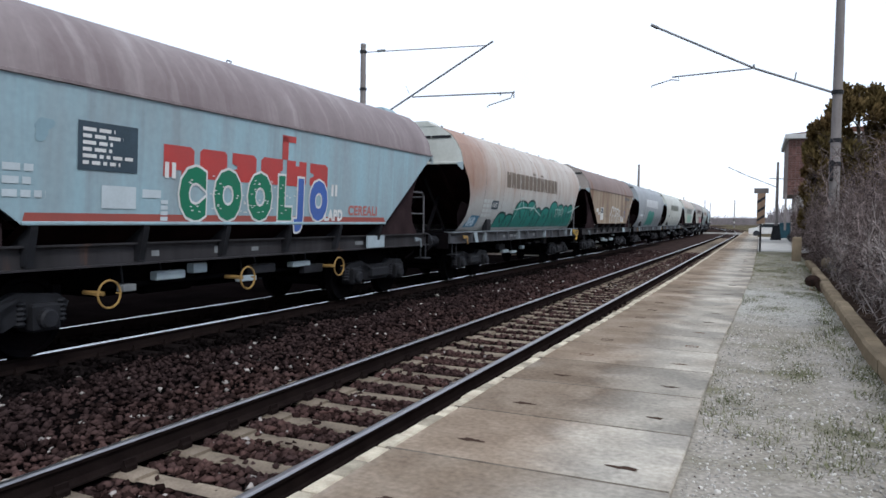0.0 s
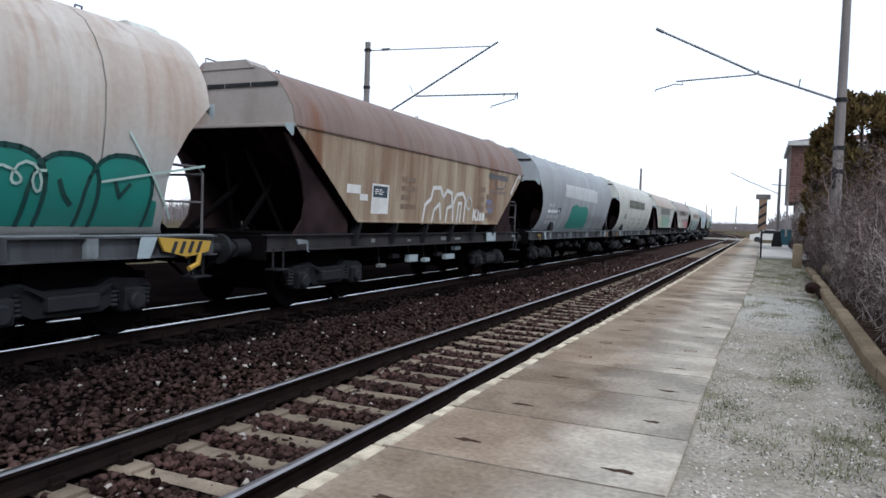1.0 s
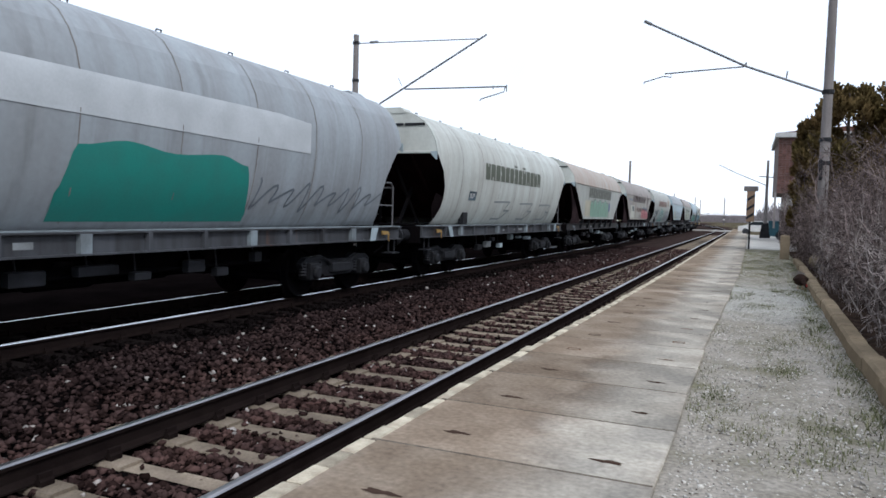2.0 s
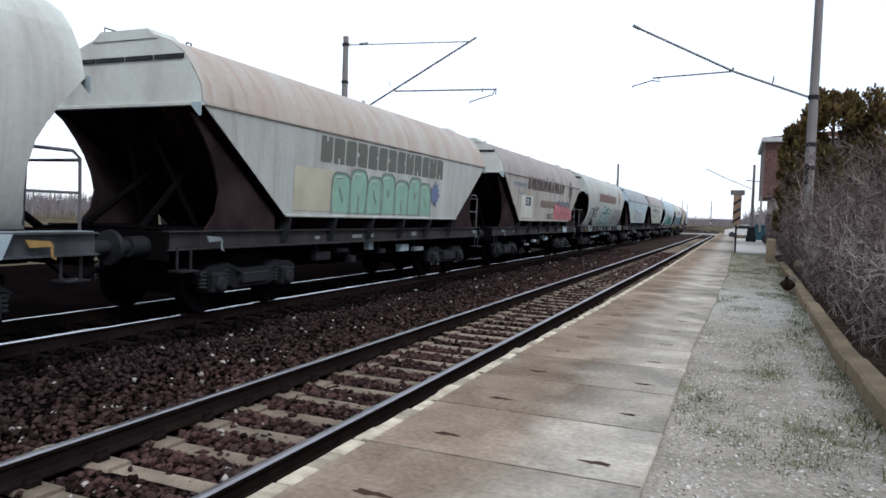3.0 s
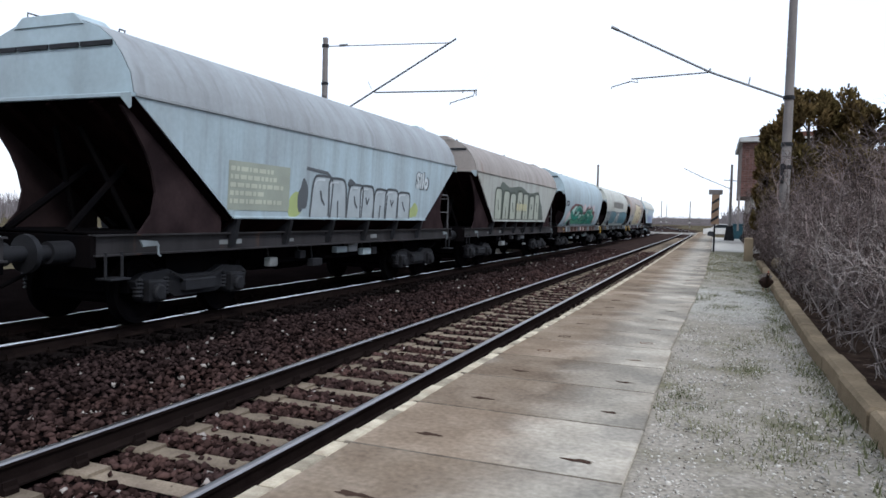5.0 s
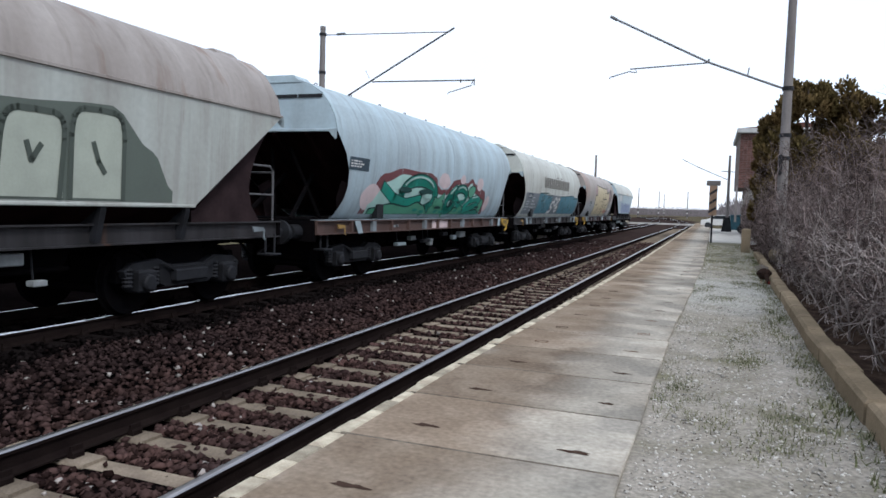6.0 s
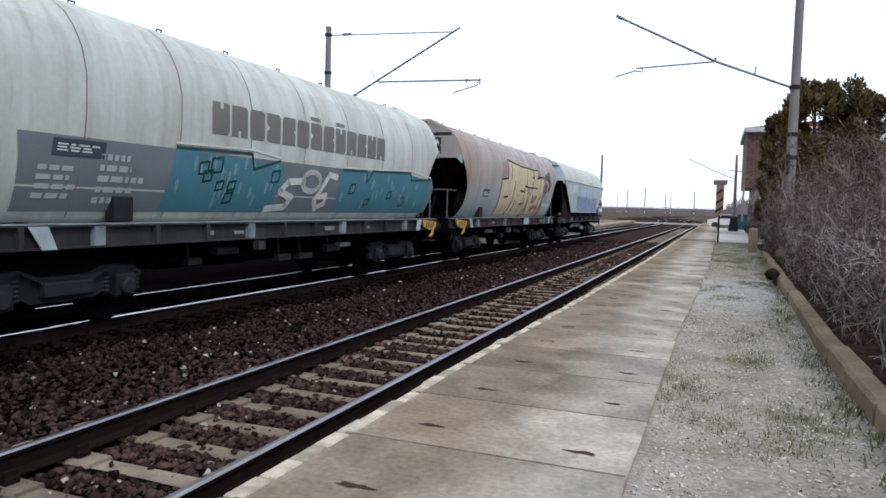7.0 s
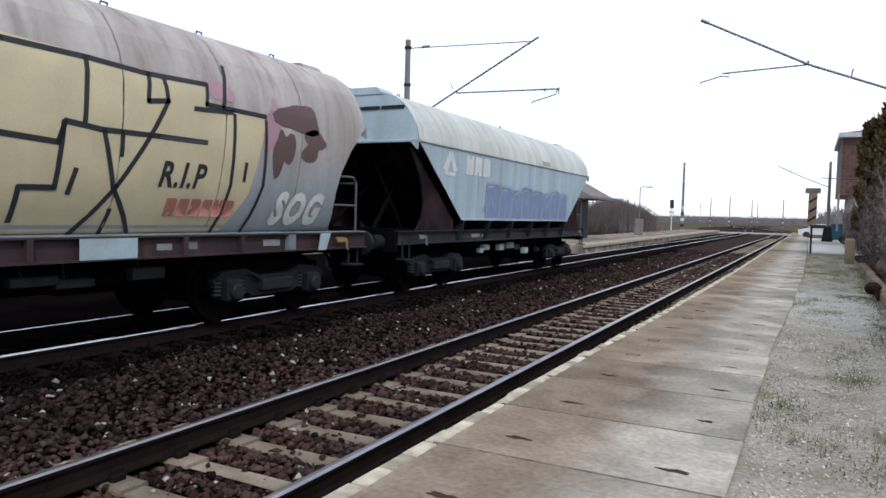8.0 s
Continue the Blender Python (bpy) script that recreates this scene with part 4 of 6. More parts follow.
        # welded seams round the barrel
        for i in range(7):
            y = 2.72 + 1.59 * i
            s = Shape()
            pts = []
            for z, w in ROUND_PROFILE[1:]:
                pts += [(w + 0.006, y - 0.009, z), (w + 0.006, y + 0.009, z)]
            s.add(pts, [(2 * r, 2 * r + 1, 2 * r + 3, 2 * r + 2) for r in range(len(ROUND_PROFILE) - 2)])
            s.part("seam", SEAM if seams else body_mat, wagon)
        for j, y in enumerate(np.arange(1.9, L - 2, 1.02)):
            wide = 0.16 if j % 3 == 1 else 0.07
            Shape().prism([(1.295, 1.022), (1.375, 1.022), (1.375, 1.25), (1.295, 1.25)], "y", y, y + wide).part("bracket", BRACKET if j % 3 == 1 else sill, wagon, "stiffener on the sill")
        for y, k in ((2.0, 1), (L - 2.0, -1)):
            Shape().prism([(y, 1.26), (y + 0.26, 1.26), (y + 0.26 + k * 0.12, 1.0), (y + 0.06 + k * 0.12, 1.0)], "x", 1.376, 1.39).part("pale_plate", PLATE, wagon, "slanting pale plate on the sill")
        Shape().box((1.1, 0.7, 1.273), (1.372, L - 0.7, 1.285)).part("sill_flange", BRACKET, wagon, "worn pale grey top flange of the sill")
        Shape().box((1.14, 3.3, 1.3), (1.28, 3.62, 1.62), bev=0.015).part("valve_cabinet", SOOT, wagon)
    # hatches and walkway along the roof
    s = Shape()
    s.box((-0.26, END_NEAR + 0.1, 4.05), (0.26, L - END_FAR - 0.1, 4.09), bev=0.015)
    s.part("roof_walkway", end_mat, wagon)
    for y in np.arange(END_NEAR + 0.7, L - END_FAR - 0.3, 1.55 if kind == "round" else 5.6):
        ob = new("hatch_latch", LATCH_ME)
        ob.parent = wagon
        ob.matrix_basis = pose(0, y, 0)
    # hood over each end of the roof hatch
    for y in (END_NEAR - 0.02, L - END_FAR - 0.5):
        Shape().prism([(-0.62, 3.96), (0.62, 3.96), (0.45, 4.1), (-0.45, 4.1)], "y", y, y + 0.52).part("roof_hood", end_mat, wagon)
    # brake platform railing at the far end
    y = L - 0.75
    for x in (-1.2, 1.2):
        m = 1 if x > 0 else -1
        s = Shape().tube([(x, y - 0.75, 2.2), (x, y - 0.1, 2.2), (x, y, 2.12), (x, y, 1.28)], 0.02, 6)
        s.tube([(x, y - 0.75, 1.72), (x, y, 1.72)], 0.016, 6)
        s.tube([(x, y, 2.1), (m * 0.3, y, 2.1), (m * 0.25, y, 1.3)], 0.02, 6)
        s.part("railing", RAILING, wagon, "bent grey tube railing on the end platform")
    Shape().tube([(0.55, y - 0.35, 1.28), (0.55, y - 0.35, 1.85), (0.62, y - 0.3, 1.95), (0.7, y - 0.35, 1.85), (0.7, y - 0.35, 1.28)], 0.02, 6).part("grab_rail", RAILING, wagon, "narrow bent grab rail")
    if ladder:
        s = Shape()
        yl = END_NEAR - 0.12
        for x in (-0.1, 0.32):
            s.tube([(x, yl, 1.3), (x, yl, 3.95), (x, yl + 0.2, 4.12)], 0.022, 6)
        for z in np.arange(1.5, 4.1, 0.3):
            s.tube([(-0.1, yl, z), (0.32, yl, z)], 0.015, 6)
        s.part("ladder", SADDLE, wagon, "steel ladder up the end")
        for x in (-1.15, 1.15):
            m = 1 if x > 0 else -1
            s = Shape().tube([(x, 0.7, 2.1), (x, 0.7, 1.3)], 0.02, 6)
            s.tube([(x, 0.7, 2.08), (x, END_NEAR + 0.4, 2.08)], 0.02, 6)
            if m > 0:
                s.tube([(1.15, 0.7, 2.08), (0.3, 0.7, 2.08), (0.28, 0.7, 1.3)], 0.02, 6)
            s.part("railing", RAILING, wagon, "bent grey tube railing on the end platform")
    build_frame(wagon, kind, L, sill)
    build_running_gear(wagon, L)
    if wheels_yellow:
        for yy, z in ((4.25, 0.69), (6.75, 0.71), (9.3, 0.74)):
            w = Shape()
            w.tube([(1.42, 0.16 * math.cos(q), 0.16 * math.sin(q)) for q in np.linspace(0, 6.2832, 21)], 0.014, 6)
            w.tube([(1.36, -0.15, 0), (1.42, -0.16, 0)], 0.012, 5)
            w.tube([(1.36, 0.15, 0), (1.42, 0.16, 0)], 0.012, 5)
            w.tube([(1.0, 0, 0), (1.32, 0, 0)], 0.03, 6)
            w.part("control_wheel", YELLOW, wagon, "yellow ring-shaped brake control", at=pose(0, yy, z))
    return wagon

# ---- masts, signs and the far side ----
def build_mast(x, y, top, arms, r0, r1, label, base=-0.6, sink=0.0):
    mast = thing("catenary_mast", label, "mast", at=pose(x, y, sink))
    Shape().tube([(0, 0, base), (0, 0, top * 0.5), (0, 0, top)], r0, 14, r1).part("pole", POLE, mast, smooth=True)
    Shape().tube([(0, 0, top), (0, 0, top + 0.12)], r1 * 1.08, 12).part("cap", POLE, mast)
    return mast


left = build_mast(-14.07, 23.7, 8.0, None, 0.16, 0.10, "round concrete mast with a cantilever over the track", sink=-0.11)
s = Shape().tube([(0.62, 0, 7.8), (0.95, 0, 7.8)], 0.05, 8)
s.part("insulator", BOXGREY, left, "ribbed pale insulator")
Shape().tube([(0.1, 0, 7.8), (5.1, 0, 7.62)], 0.018, 6).part("tie_rod", STEEL, left)
Shape().tube([(0.12, 0, 4.95), (1.17, 0, 5.53), (5.3, 0, 7.75)], 0.034, 8).part("cantilever_tube", STEEL, left)
Shape().tube([(2.13, 0, 5.98), (6.12, 0, 5.9)], 0.026, 6).part("register_arm", STEEL, left)
s = Shape().tube([(6.05, 0, 5.88), (6.0, 0, 5.72), (5.15, 0, 5.5), (5.12, 0, 5.44)], 0.02, 6)
s.tube([(5.6, 0, 5.95), (5.6, 0, 5.83)], 0.02, 5).tube([(6.1, 0, 5.95), (6.1, 0, 5.72)], 0.02, 5)
s.part("steady_arm", STEEL, left)
Shape().tube([(2.0, 0, 6.1), (1.85, 0, 6.4)], 0.012, 5).part("bracket", STEEL, left)
for z in (7.82, 6.4):
    Shape().rings((0, 0, z), "z", [(-0.05, 0.135), (0.05, 0.135)], 12).part("clamp", SOOT, left)

right = build_mast(2.01, 24.04, 9.6, None, 0.16, 0.11, "tall round concrete mast rising from the bare hedge", sink=-0.08)
Shape().tube([(-0.1, 0, 5.32), (-2.28, 0, 6.2), (-5.2, 0, 7.72)], 0.034, 8).part("cantilever_tube", STEEL, right)
Shape().tube([(-5.2, 0, 7.72), (-5.42, 0, 7.84)], 0.05, 8).part("end_fitting", STEEL, right)
Shape().tube([(-2.35, 0, 6.2), (-4.72, 0, 6.1)], 0.022, 6).part("register_arm", STEEL, right)
s = Shape().tube([(-4.55, 0, 6.12), (-4.5, 0, 5.98), (-4.75, 0, 6.02), (-5.35, 0, 5.86), (-5.36, 0, 5.8)], 0.018, 6)
s.part("steady_arm", STEEL, right)
s = Shape().tube([(-1.15, 0, 5.78), (-1.12, 0, 6.0)], 0.02, 5).tube([(-2.3, 0, 6.22), (-2.3, 0, 6.32)], 0.03, 5)
s.part("bracket", STEEL, right)
Shape().tube([(-0.1, 0, 9.1), (-1.6, 0, 8.9)], 0.018, 6).part("tie_rod", STEEL, right)
for z in (5.32, 3.9, 3.2):
    Shape().rings((0, 0, z), "z", [(-0.06, 0.165), (0.06, 0.165)], 12).part("clamp", SOOT, right)
Shape().box((-0.16, -0.2, 2.7), (-0.05, 0.0, 3.3), bev=0.02).part("switch_box", SOOT, right)


def build_sign():
    sign = thing("striped_sign", "slender post with an orange black-striped board and pale top", "sign", at=pose(0.06, 37.1, -0.02) @ Matrix.Scale(0.91, 4))
    Shape().tube([(0, 0, -0.1), (0, 0, 3.2)], 0.05, 8).part("post", SOOT, sign)
    board = Shape().box((-0.2, -0.09, 1.45), (0.2, -0.055, 3.05), bev=0.01).part("board", TAN, sign, "weathered orange board")
    for z in (1.55, 2.0, 2.5):
        Shape().prism([(-0.2, z), (0.2, z + 0.28), (0.2, z + 0.42), (-0.2, z + 0.14)], "y", -0.096, -0.091).part("stripe", INK, board)
    Shape().box((-0.36, -0.1, 3.05), (0.34, -0.05, 3.32), bev=0.012).part("top_board", POLE, sign, "grey top board")


build_sign()

far = build_mast(1.24, 62.75, 6.1, None, 0.14, 0.09, "slim far concrete mast on a broad grey foot")
Shape().prism([(-0.4, -0.02), (0.4, -0.02), (0.24, 1.15), (-0.24, 1.15)], "y", -0.3, 0.3).part("foot", SOOT, far, "broad grey foot")
Shape().tube([(0, 0, 4.2), (-2.3, 0, 5.2), (-3.7, 0, 5.9)], 0.03, 6).part("cantilever_tube", STEEL, far)
Shape().tube([(-0.6, 0, 4.95), (0.9, 0, 4.85)], 0.035, 6).part("crossarm", STEEL, far)


def build_bin():
    b = thing("waste_bin", "dark teal plastic waste bin on the forecourt", "bin", at=pose(2.2, 69, -0.02) @ Matrix.Scale(0.82, 4))
    Shape().prism([(-0.55, 0.05), (0.55, 0.05), (0.68, 1.55), (-0.68, 1.55)], "y", -0.5, 0.5).part("tub", TEAL_BIN, b)
    Shape().box((-0.74, -0.58, 1.55), (0.74, 0.58, 1.72), bev=0.05).part("lid", TEAL_BIN, b)
    for x in (-0.5, 0.5):
        Shape().rings((x, 0.4, 0.12), "x", [(-0.04, 0.12), (0.04, 0.12)], 12).part("wheel", INK, b)
    c = thing("parked_car", "small white car parked past the forecourt", "car", at=pose(1.0, 82, -0.12))
    Shape().prism([(-2.0, 0.35), (-2.0, 0.85), (-1.2, 1.0), (-0.6, 1.45), (0.9, 1.45), (1.6, 1.0), (2.05, 0.9), (2.05, 0.35)], "y", -0.85, 0.85).part("body", WHITE, c)
    Shape().prism([(-1.05, 1.02), (-0.55, 1.38), (0.85, 1.38), (1.4, 1.02)], "y", -0.87, -0.86).part("window", GLASS_DARK, c)
    for x in (-1.25, 1.3):
        for yy in (-0.8, 0.8):
            Shape().rings((x, yy, 0.33), "y", [(-0.1, 0.33), (0.1, 0.33)], 16).part("wheel", INK, c)
    d = thing("motor_scooter", "dark scooter standing beside the bin", "scooter", at=pose(2.3, 57.5, -0.02))
    for x in (-0.1, 1.0):
        Shape().rings((x, 0, 0.33), "y", [(-0.06, 0.25), (-0.07, 0.33), (0.07, 0.33), (0.06, 0.25)], 16).part("wheel", INK, d)
    Shape().prism([(-0.1, 0.4), (0.6, 0.35), (1.0, 0.55), (1.1, 0.9), (0.3, 0.85), (0.1, 1.1), (-0.1, 1.1)], "y", -0.15, 0.15).part("body", INK, d)


build_bin()


def build_house():
    h = thing("house", "tall house with a brick upper wall under a pale cornice", "house", at=pose(1.62 - 3.5 * 0.9, 52 - 60.05 * 0.9, -0.19) @ Matrix.Scale(0.9, 4))
    Shape().box((4.2, 60.3, -0.1), (12, 70, 3.8)).part("wall", PALE, h, "pale rendered ground floor")
    upper = Shape().box((3.5, 60.05, 3.8), (12, 70.2, 7.85)).part("upper_wall", MORTAR, h, "brick upper wall")
    me = Shape().box((0, -0.012, 0), (0.24, 0.012, 0.105), bev=0.006).mesh("brick", BRICK)
    side = Shape().box((-0.012, 0, 0), (0.012, 0.5, 0.105), bev=0.006).mesh("brick", BRICK)
    z, r = 3.82, 0
    while z < 7.75:
        x = 3.51 - (0.0 if r % 2 else 0)
        while x < 4.6:
            b = new("brick", me)
            b.parent = upper
            b.matrix_basis = pose(x, 60.04, z)
            x += 0.255
        z += 0.13
        r += 1
    Shape().box((3.25, 59.6, 7.86), (12.3, 70.5, 8.2), bev=0.02).part("cornice", COPING, h, "pale cornice")
    Shape().prism([(3.3, 8.21), (12.2, 8.21), (7.7, 8.6)], "y", 59.8, 70.4).part("roof", ROOF, h)
    Shape().box((3.36, 59.98, 1.2), (3.5, 60.2, 3.9)).part("downpipe", POLE, h)
    # stone gate post before the forecourt
    p = thing("gate_post", "stub of a stone gate post by the hedge", "post", at=pose(1.25, 28.5, 0))
    Shape().box((-0.14, -0.16, -0.1), (0.16, 0.16, 0.85), bev=0.04).part("shaft", KERB, p)
    b = thing("tipped_trough", "tipped-over pale stone trough under the hedge", "trough", at=pose(1.95, 22.6, 0.22, 0, 20, 25))
    Shape().rings((0, 0, 0), "y", [(-0.35, 0.12), (-0.36, 0.24), (-0.3, 0.27), (0.3, 0.2), (0.32, 0.1)], 16).part("bowl", KERB, b)


build_house()


# ---- beyond the tracks ----
def build_far_side():
    p = Shape().box((-5, 0, -0.62), (0, 84, -0.07), bev=0.02).part("far_platform", SLAB, None, at=pose(-10.45, 36, 0, 0, 0, 1.55))
    tagged(p, "long low concrete platform across the tracks", "platform", kind="structure")
    Shape().box((-0.02, 0, -0.22), (0.1, 84, -0.05), bev=0.01).part("edge_block", EDGE, p)
    lamp = thing("lamp_post", "grey lamp post with a short arm on the far platform", "lamp post", at=pose(-14.04, 66.4, -0.07) @ Matrix.Scale(0.85, 4))
    Shape().tube([(0, 0, 0), (0, 0, 5.1)], 0.07, 8, 0.05).part("post", STEEL, lamp)
    Shape().tube([(0, 0, 5.1), (0.3, 0, 5.2), (1.1, 0, 5.2)], 0.04, 6).part("arm", STEEL, lamp)
    Shape().box((0.7, -0.12, 5.12), (1.3, 0.12, 5.24), bev=0.04).part("lantern", BOXGREY, lamp)
    Shape().box((-0.4, -0.3, 0), (0.4, 0.3, 1.7), bev=0.05).part("foot_cabinet", POLE, lamp)
    for x, y, h in ((-17.7, 115.3, 13.1), (-26.6, 284, 14), (-34, 290, 13), (-22, 330, 14), (-24, 400, 15), (-60, 460, 16), (-9, 300, 13)):
        m = build_mast(x, y, h * 0.78, None, 0.22, 0.16, "far mast with black and white bands at its foot", base=-0.6)
        for k in range(4):
            Shape().rings((0, 0, 0.6 + k * 0.9), "z", [(-0.22, 0.28), (0.22, 0.28)], 10).part("band", WHITE if k % 2 else INK, m)
    sig = thing("railway_signal", "dark railway signal head on a short post", "signal", at=pose(-18.7, 111.5, -0.4) @ Matrix.Scale(0.82, 4))
    Shape().tube([(0, 0, 0), (0, 0, 5.2)], 0.09, 8).part("post", WHITE, sig)
    Shape().box((-0.35, -0.1, 4.3), (0.35, 0.15, 5.9), bev=0.1).part("head", INK, sig)
    Shape().box((-0.45, -0.08, 3.3), (0.45, 0.0, 3.9)).part("plate", WHITE, sig)
    hut = thing("shelter", "small waiting shelter with a grey-brown pitched roof on the far platform", "shelter", at=pose(-14.7, 47, -0.3))
    Shape().box((-2.2, -2.5, 0), (0.6, 2.5, 2.9)).part("wall", SOOT, hut)
    Shape().prism([(-2.8, 2.9), (2.3, 2.9), (2.3, 3.05), (-0.2, 4.4), (-2.8, 3.05)], "y", -3, 3).part("roof", POLE, hut)


build_far_side()


# ---- plants ----
def twig_mesh(g, stems, spread_x, spread_y, height, name, branch=5, thick=0.012, reach=1.1, wood=None):
    """Bare shrub: leaning stems that fork into thin crooked twigs."""
    v, f = [], []

    def limb(path, r0, r1):
        k = len(v)
        n = len(path)
        for i, p in enumerate(path):
            r = r0 + (r1 - r0) * i / (n - 1)
            d = path[min(i + 1, n - 1)] - path[max(i - 1, 0)]
            a = np.cross(d, (0.31, 0.77, 0.55))
            a /= np.linalg.norm(a) + 1e-9
            b = np.cross(d / (np.linalg.norm(d) + 1e-9), a)
            for q in (0, 2.094, 4.189):
                v.append(tuple(p + r * (a * math.cos(q) + b * math.sin(q))))
        for i in range(n - 1):
            for c in range(3):
                e = (c + 1) % 3
                f.append((k + 3 * i + c, k + 3 * i + e, k + 3 * i + 3 + e, k + 3 * i + 3 + c))

    def grow(p, d, length, r, level):
        steps = 4 if level < 2 else 3
        path = [p]
        d = d / np.linalg.norm(d)
        for i in range(steps):
            d = d + g.normal(0, 0.22, 3) + np.array([0, 0, 0.03 - 0.06 * level])
            d /= np.linalg.norm(d)
            if path[-1][0] + d[0] * length / steps < -reach:
                d[0] = abs(d[0])
            path.append(path[-1] + d * length / steps)
        limb(path, r, r * 0.45)
        if level < 3:
            for _ in range(branch if level else branch + 2):
                i = int(g.integers(1, steps + 1))
                nd = d + g.normal(0, 0.75, 3)
                grow(path[i], nd, length * g.uniform(0.35, 0.6), r * 0.62, level + 1)

    for _ in range(stems):
        p = np.array([g.normal(0, spread_x * 0.45), g.uniform(-spread_y, spread_y), 0])
        d = np.array([g.normal(0, 0.35), g.normal(0, 0.35), 1.0])
        grow(p, d, height * g.uniform(0.55, 1.0), thick * g.uniform(0.8, 1.4), 0)
    me = bpy.data.meshes.new(name)
    me.from_pydata(v, [], f)
    me.materials.append(wood or TWIG)
    return me


def build_hedge():
    g = np.random.default_rng(21)
    kinds = [twig_mesh(g, 14, 0.8, 1.0, 2.4, "branchwork", 4, 0.013) for _ in range(3)]
    y = 4.6
    i = 0
    while y < 36:
        for row, off in enumerate((0.95, 1.75, 2.8)):
            x = lerp(KERB_LEFT, y) + 0.25 + off + g.uniform(-0.15, 0.15)
            b = thing("bush", "leafless grey-brown bush with tangled twigs behind the kerb", "bush", "bushes of the hedge",
                      at=pose(x, y + g.uniform(-0.4, 0.4), -0.08))
            st = new("branchwork", kinds[i % 3])
            st.parent = b
            k = (0.8 + 0.16 * row) * g.uniform(0.9, 1.1)
            st.matrix_basis = Matrix.Diagonal((k, k * (1 if i % 2 else -1), k * g.uniform(0.85, 1.1), 1))
            i += 1
        y += 1.5
    y = 36.5
    while y < 60:
        x = 0.035 * y + 1.2
        b = thing("bush", "leafless grey-brown bush beside the forecourt", "bush", "bushes beside the forecourt", at=pose(x, y, -0.05))
        st = new("branchwork", kinds[i % 3])
        st.parent = b
        st.matrix_basis = Matrix.Diagonal((1, 1.1, 1.05, 1))
        i += 1
        y += 1.9
    near = [twig_mesh(g, 6, 0.35, 0.6, 1.5, "branchwork", 3, 0.011, 0.5, TWIG_PALE) for _ in range(2)]
    for k in range(16):
        y = 5.0 + k * 1.15
        b = thing("bush", "low tangle of pale crooked twigs against the kerb", "bush", "low tangles at the kerb", at=pose(lerp(KERB_LEFT, y) + 0.72, y, -0.08))
        st = new("branchwork", near[k % 2])
        st.parent = b
        st.matrix_basis = Matrix.Diagonal((1, 1 if k % 3 else -1, 1, 1))
    # thicker bushes round the foot of the mast
    for x, y, k in ((2.4, 22.4, 1.0), (2.45, 20.2, 1.0), (2.3, 25.0, 0.95), (2.4, 27.4, 0.95), (2.4, 29.8, 0.95), (2.6, 32.2, 0.95)):
        b = thing("bush", "tall leafless bush with dense grey twigs round the mast", "bush", "bushes of the hedge", at=pose(x, y, -0.08))
        st = new("branchwork", kinds[i % 3])
        st.parent = b
        st.matrix_basis = Matrix.Diagonal((k * 0.95, k * (1 if i % 2 else -1), k * 1.1, 1))
        i += 1
    # a few taller bare shoots
    for x, y, h in ((3.2, 10.3, 4.6), (3.5, 11.2, 4.2)):
        b = thing("sapling", "thin leafless sapling with pale shoots above the hedge", "sapling", at=pose(x, y, -0.1))
        me = twig_mesh(g, 3, 0.5, 0.4, h, "branchwork", 1, 0.016, 0.3, TWIG_PALE)
        st = new("branchwork", me)
        st.parent = b


build_hedge()


def build_conifer(x, y, h, r, seed, label):
    g = np.random.default_rng(seed)
    tree = thing("conifer", label, "tree", "conifers behind the hedge", at=pose(x, y, -0.1))
    s = Shape().tube([(0, 0, 0), (0.05, 0, h * 0.5), (0, 0.05, h * 0.93)], 0.17, 8, 0.03)
    for k in range(26):
        z = h * (0.14 + 0.78 * k / 26)
        q = k * 2.4
        R = r * (0.9 - 0.5 * (z / h)) * g.uniform(0.7, 1)
        s.tube([(0, 0, z), (R * 0.5 * math.cos(q), R * 0.5 * math.sin(q), z + 0.25), (R * math.cos(q), R * math.sin(q), z + 0.6)], 0.035, 5, 0.01)
    s.part("trunk", BARK, tree)
    n = 22000
    lumps = [(g.uniform(0, 6.28), g.uniform(0.15, 0.95), g.uniform(0.25, 0.55)) for _ in range(46)]
    v, f = [], []
    for i in range(n):
        a, u, size = lumps[int(g.integers(0, len(lumps)))]
        R = r * (1.0 if u < 0.6 else max(0.25, 1.0 - ((u - 0.6) / 0.42) ** 2 * 0.75))
        c = np.array([math.cos(a) * R * 0.72, math.sin(a) * R * 0.72, h * u])
        d = g.normal(0, 1, 3)
        d /= np.linalg.norm(d)
        p = c + d * np.array([0.42, 0.42, 0.62]) * r * size * g.uniform(0.6, 1.15) * 1.25
        e = g.normal(0, 1, 3)
        e /= np.linalg.norm(e)
        w = np.cross(d, e)
        w /= np.linalg.norm(w)
        L = g.uniform(0.07, 0.17)
        up = d * 0.5 + e * 0.4 + np.array([0, 0, 0.5])
        k = len(v)
        v += [tuple(p - w * L * 0.4), tuple(p + w * L * 0.4), tuple(p + w * L * 0.25 + up * L * 1.3), tuple(p - w * L * 0.3 + up * L * 1.2)]
        f.append((k, k + 1, k + 2, k + 3))
    me = bpy.data.meshes.new("crown")
    me.from_pydata(v, [], f)
    me.materials.append(NEEDLE)
    c = new("crown", me)
    c.parent = tree
    return tree


build_conifer(2.35, 33, 5.9, 0.85, 3, "olive-green conifer with a brownish crown by the mast")
build_conifer(3.6, 33.6, 7.35, 1.4, 4, "tall dark conifer with a ragged crown")
build_conifer(5.5, 34.2, 7.3, 1.4, 5, "tall dark conifer with gaps in its crown")
build_conifer(7.6, 34, 7.0, 1.5, 6, "dark conifer at the edge of the hedge")


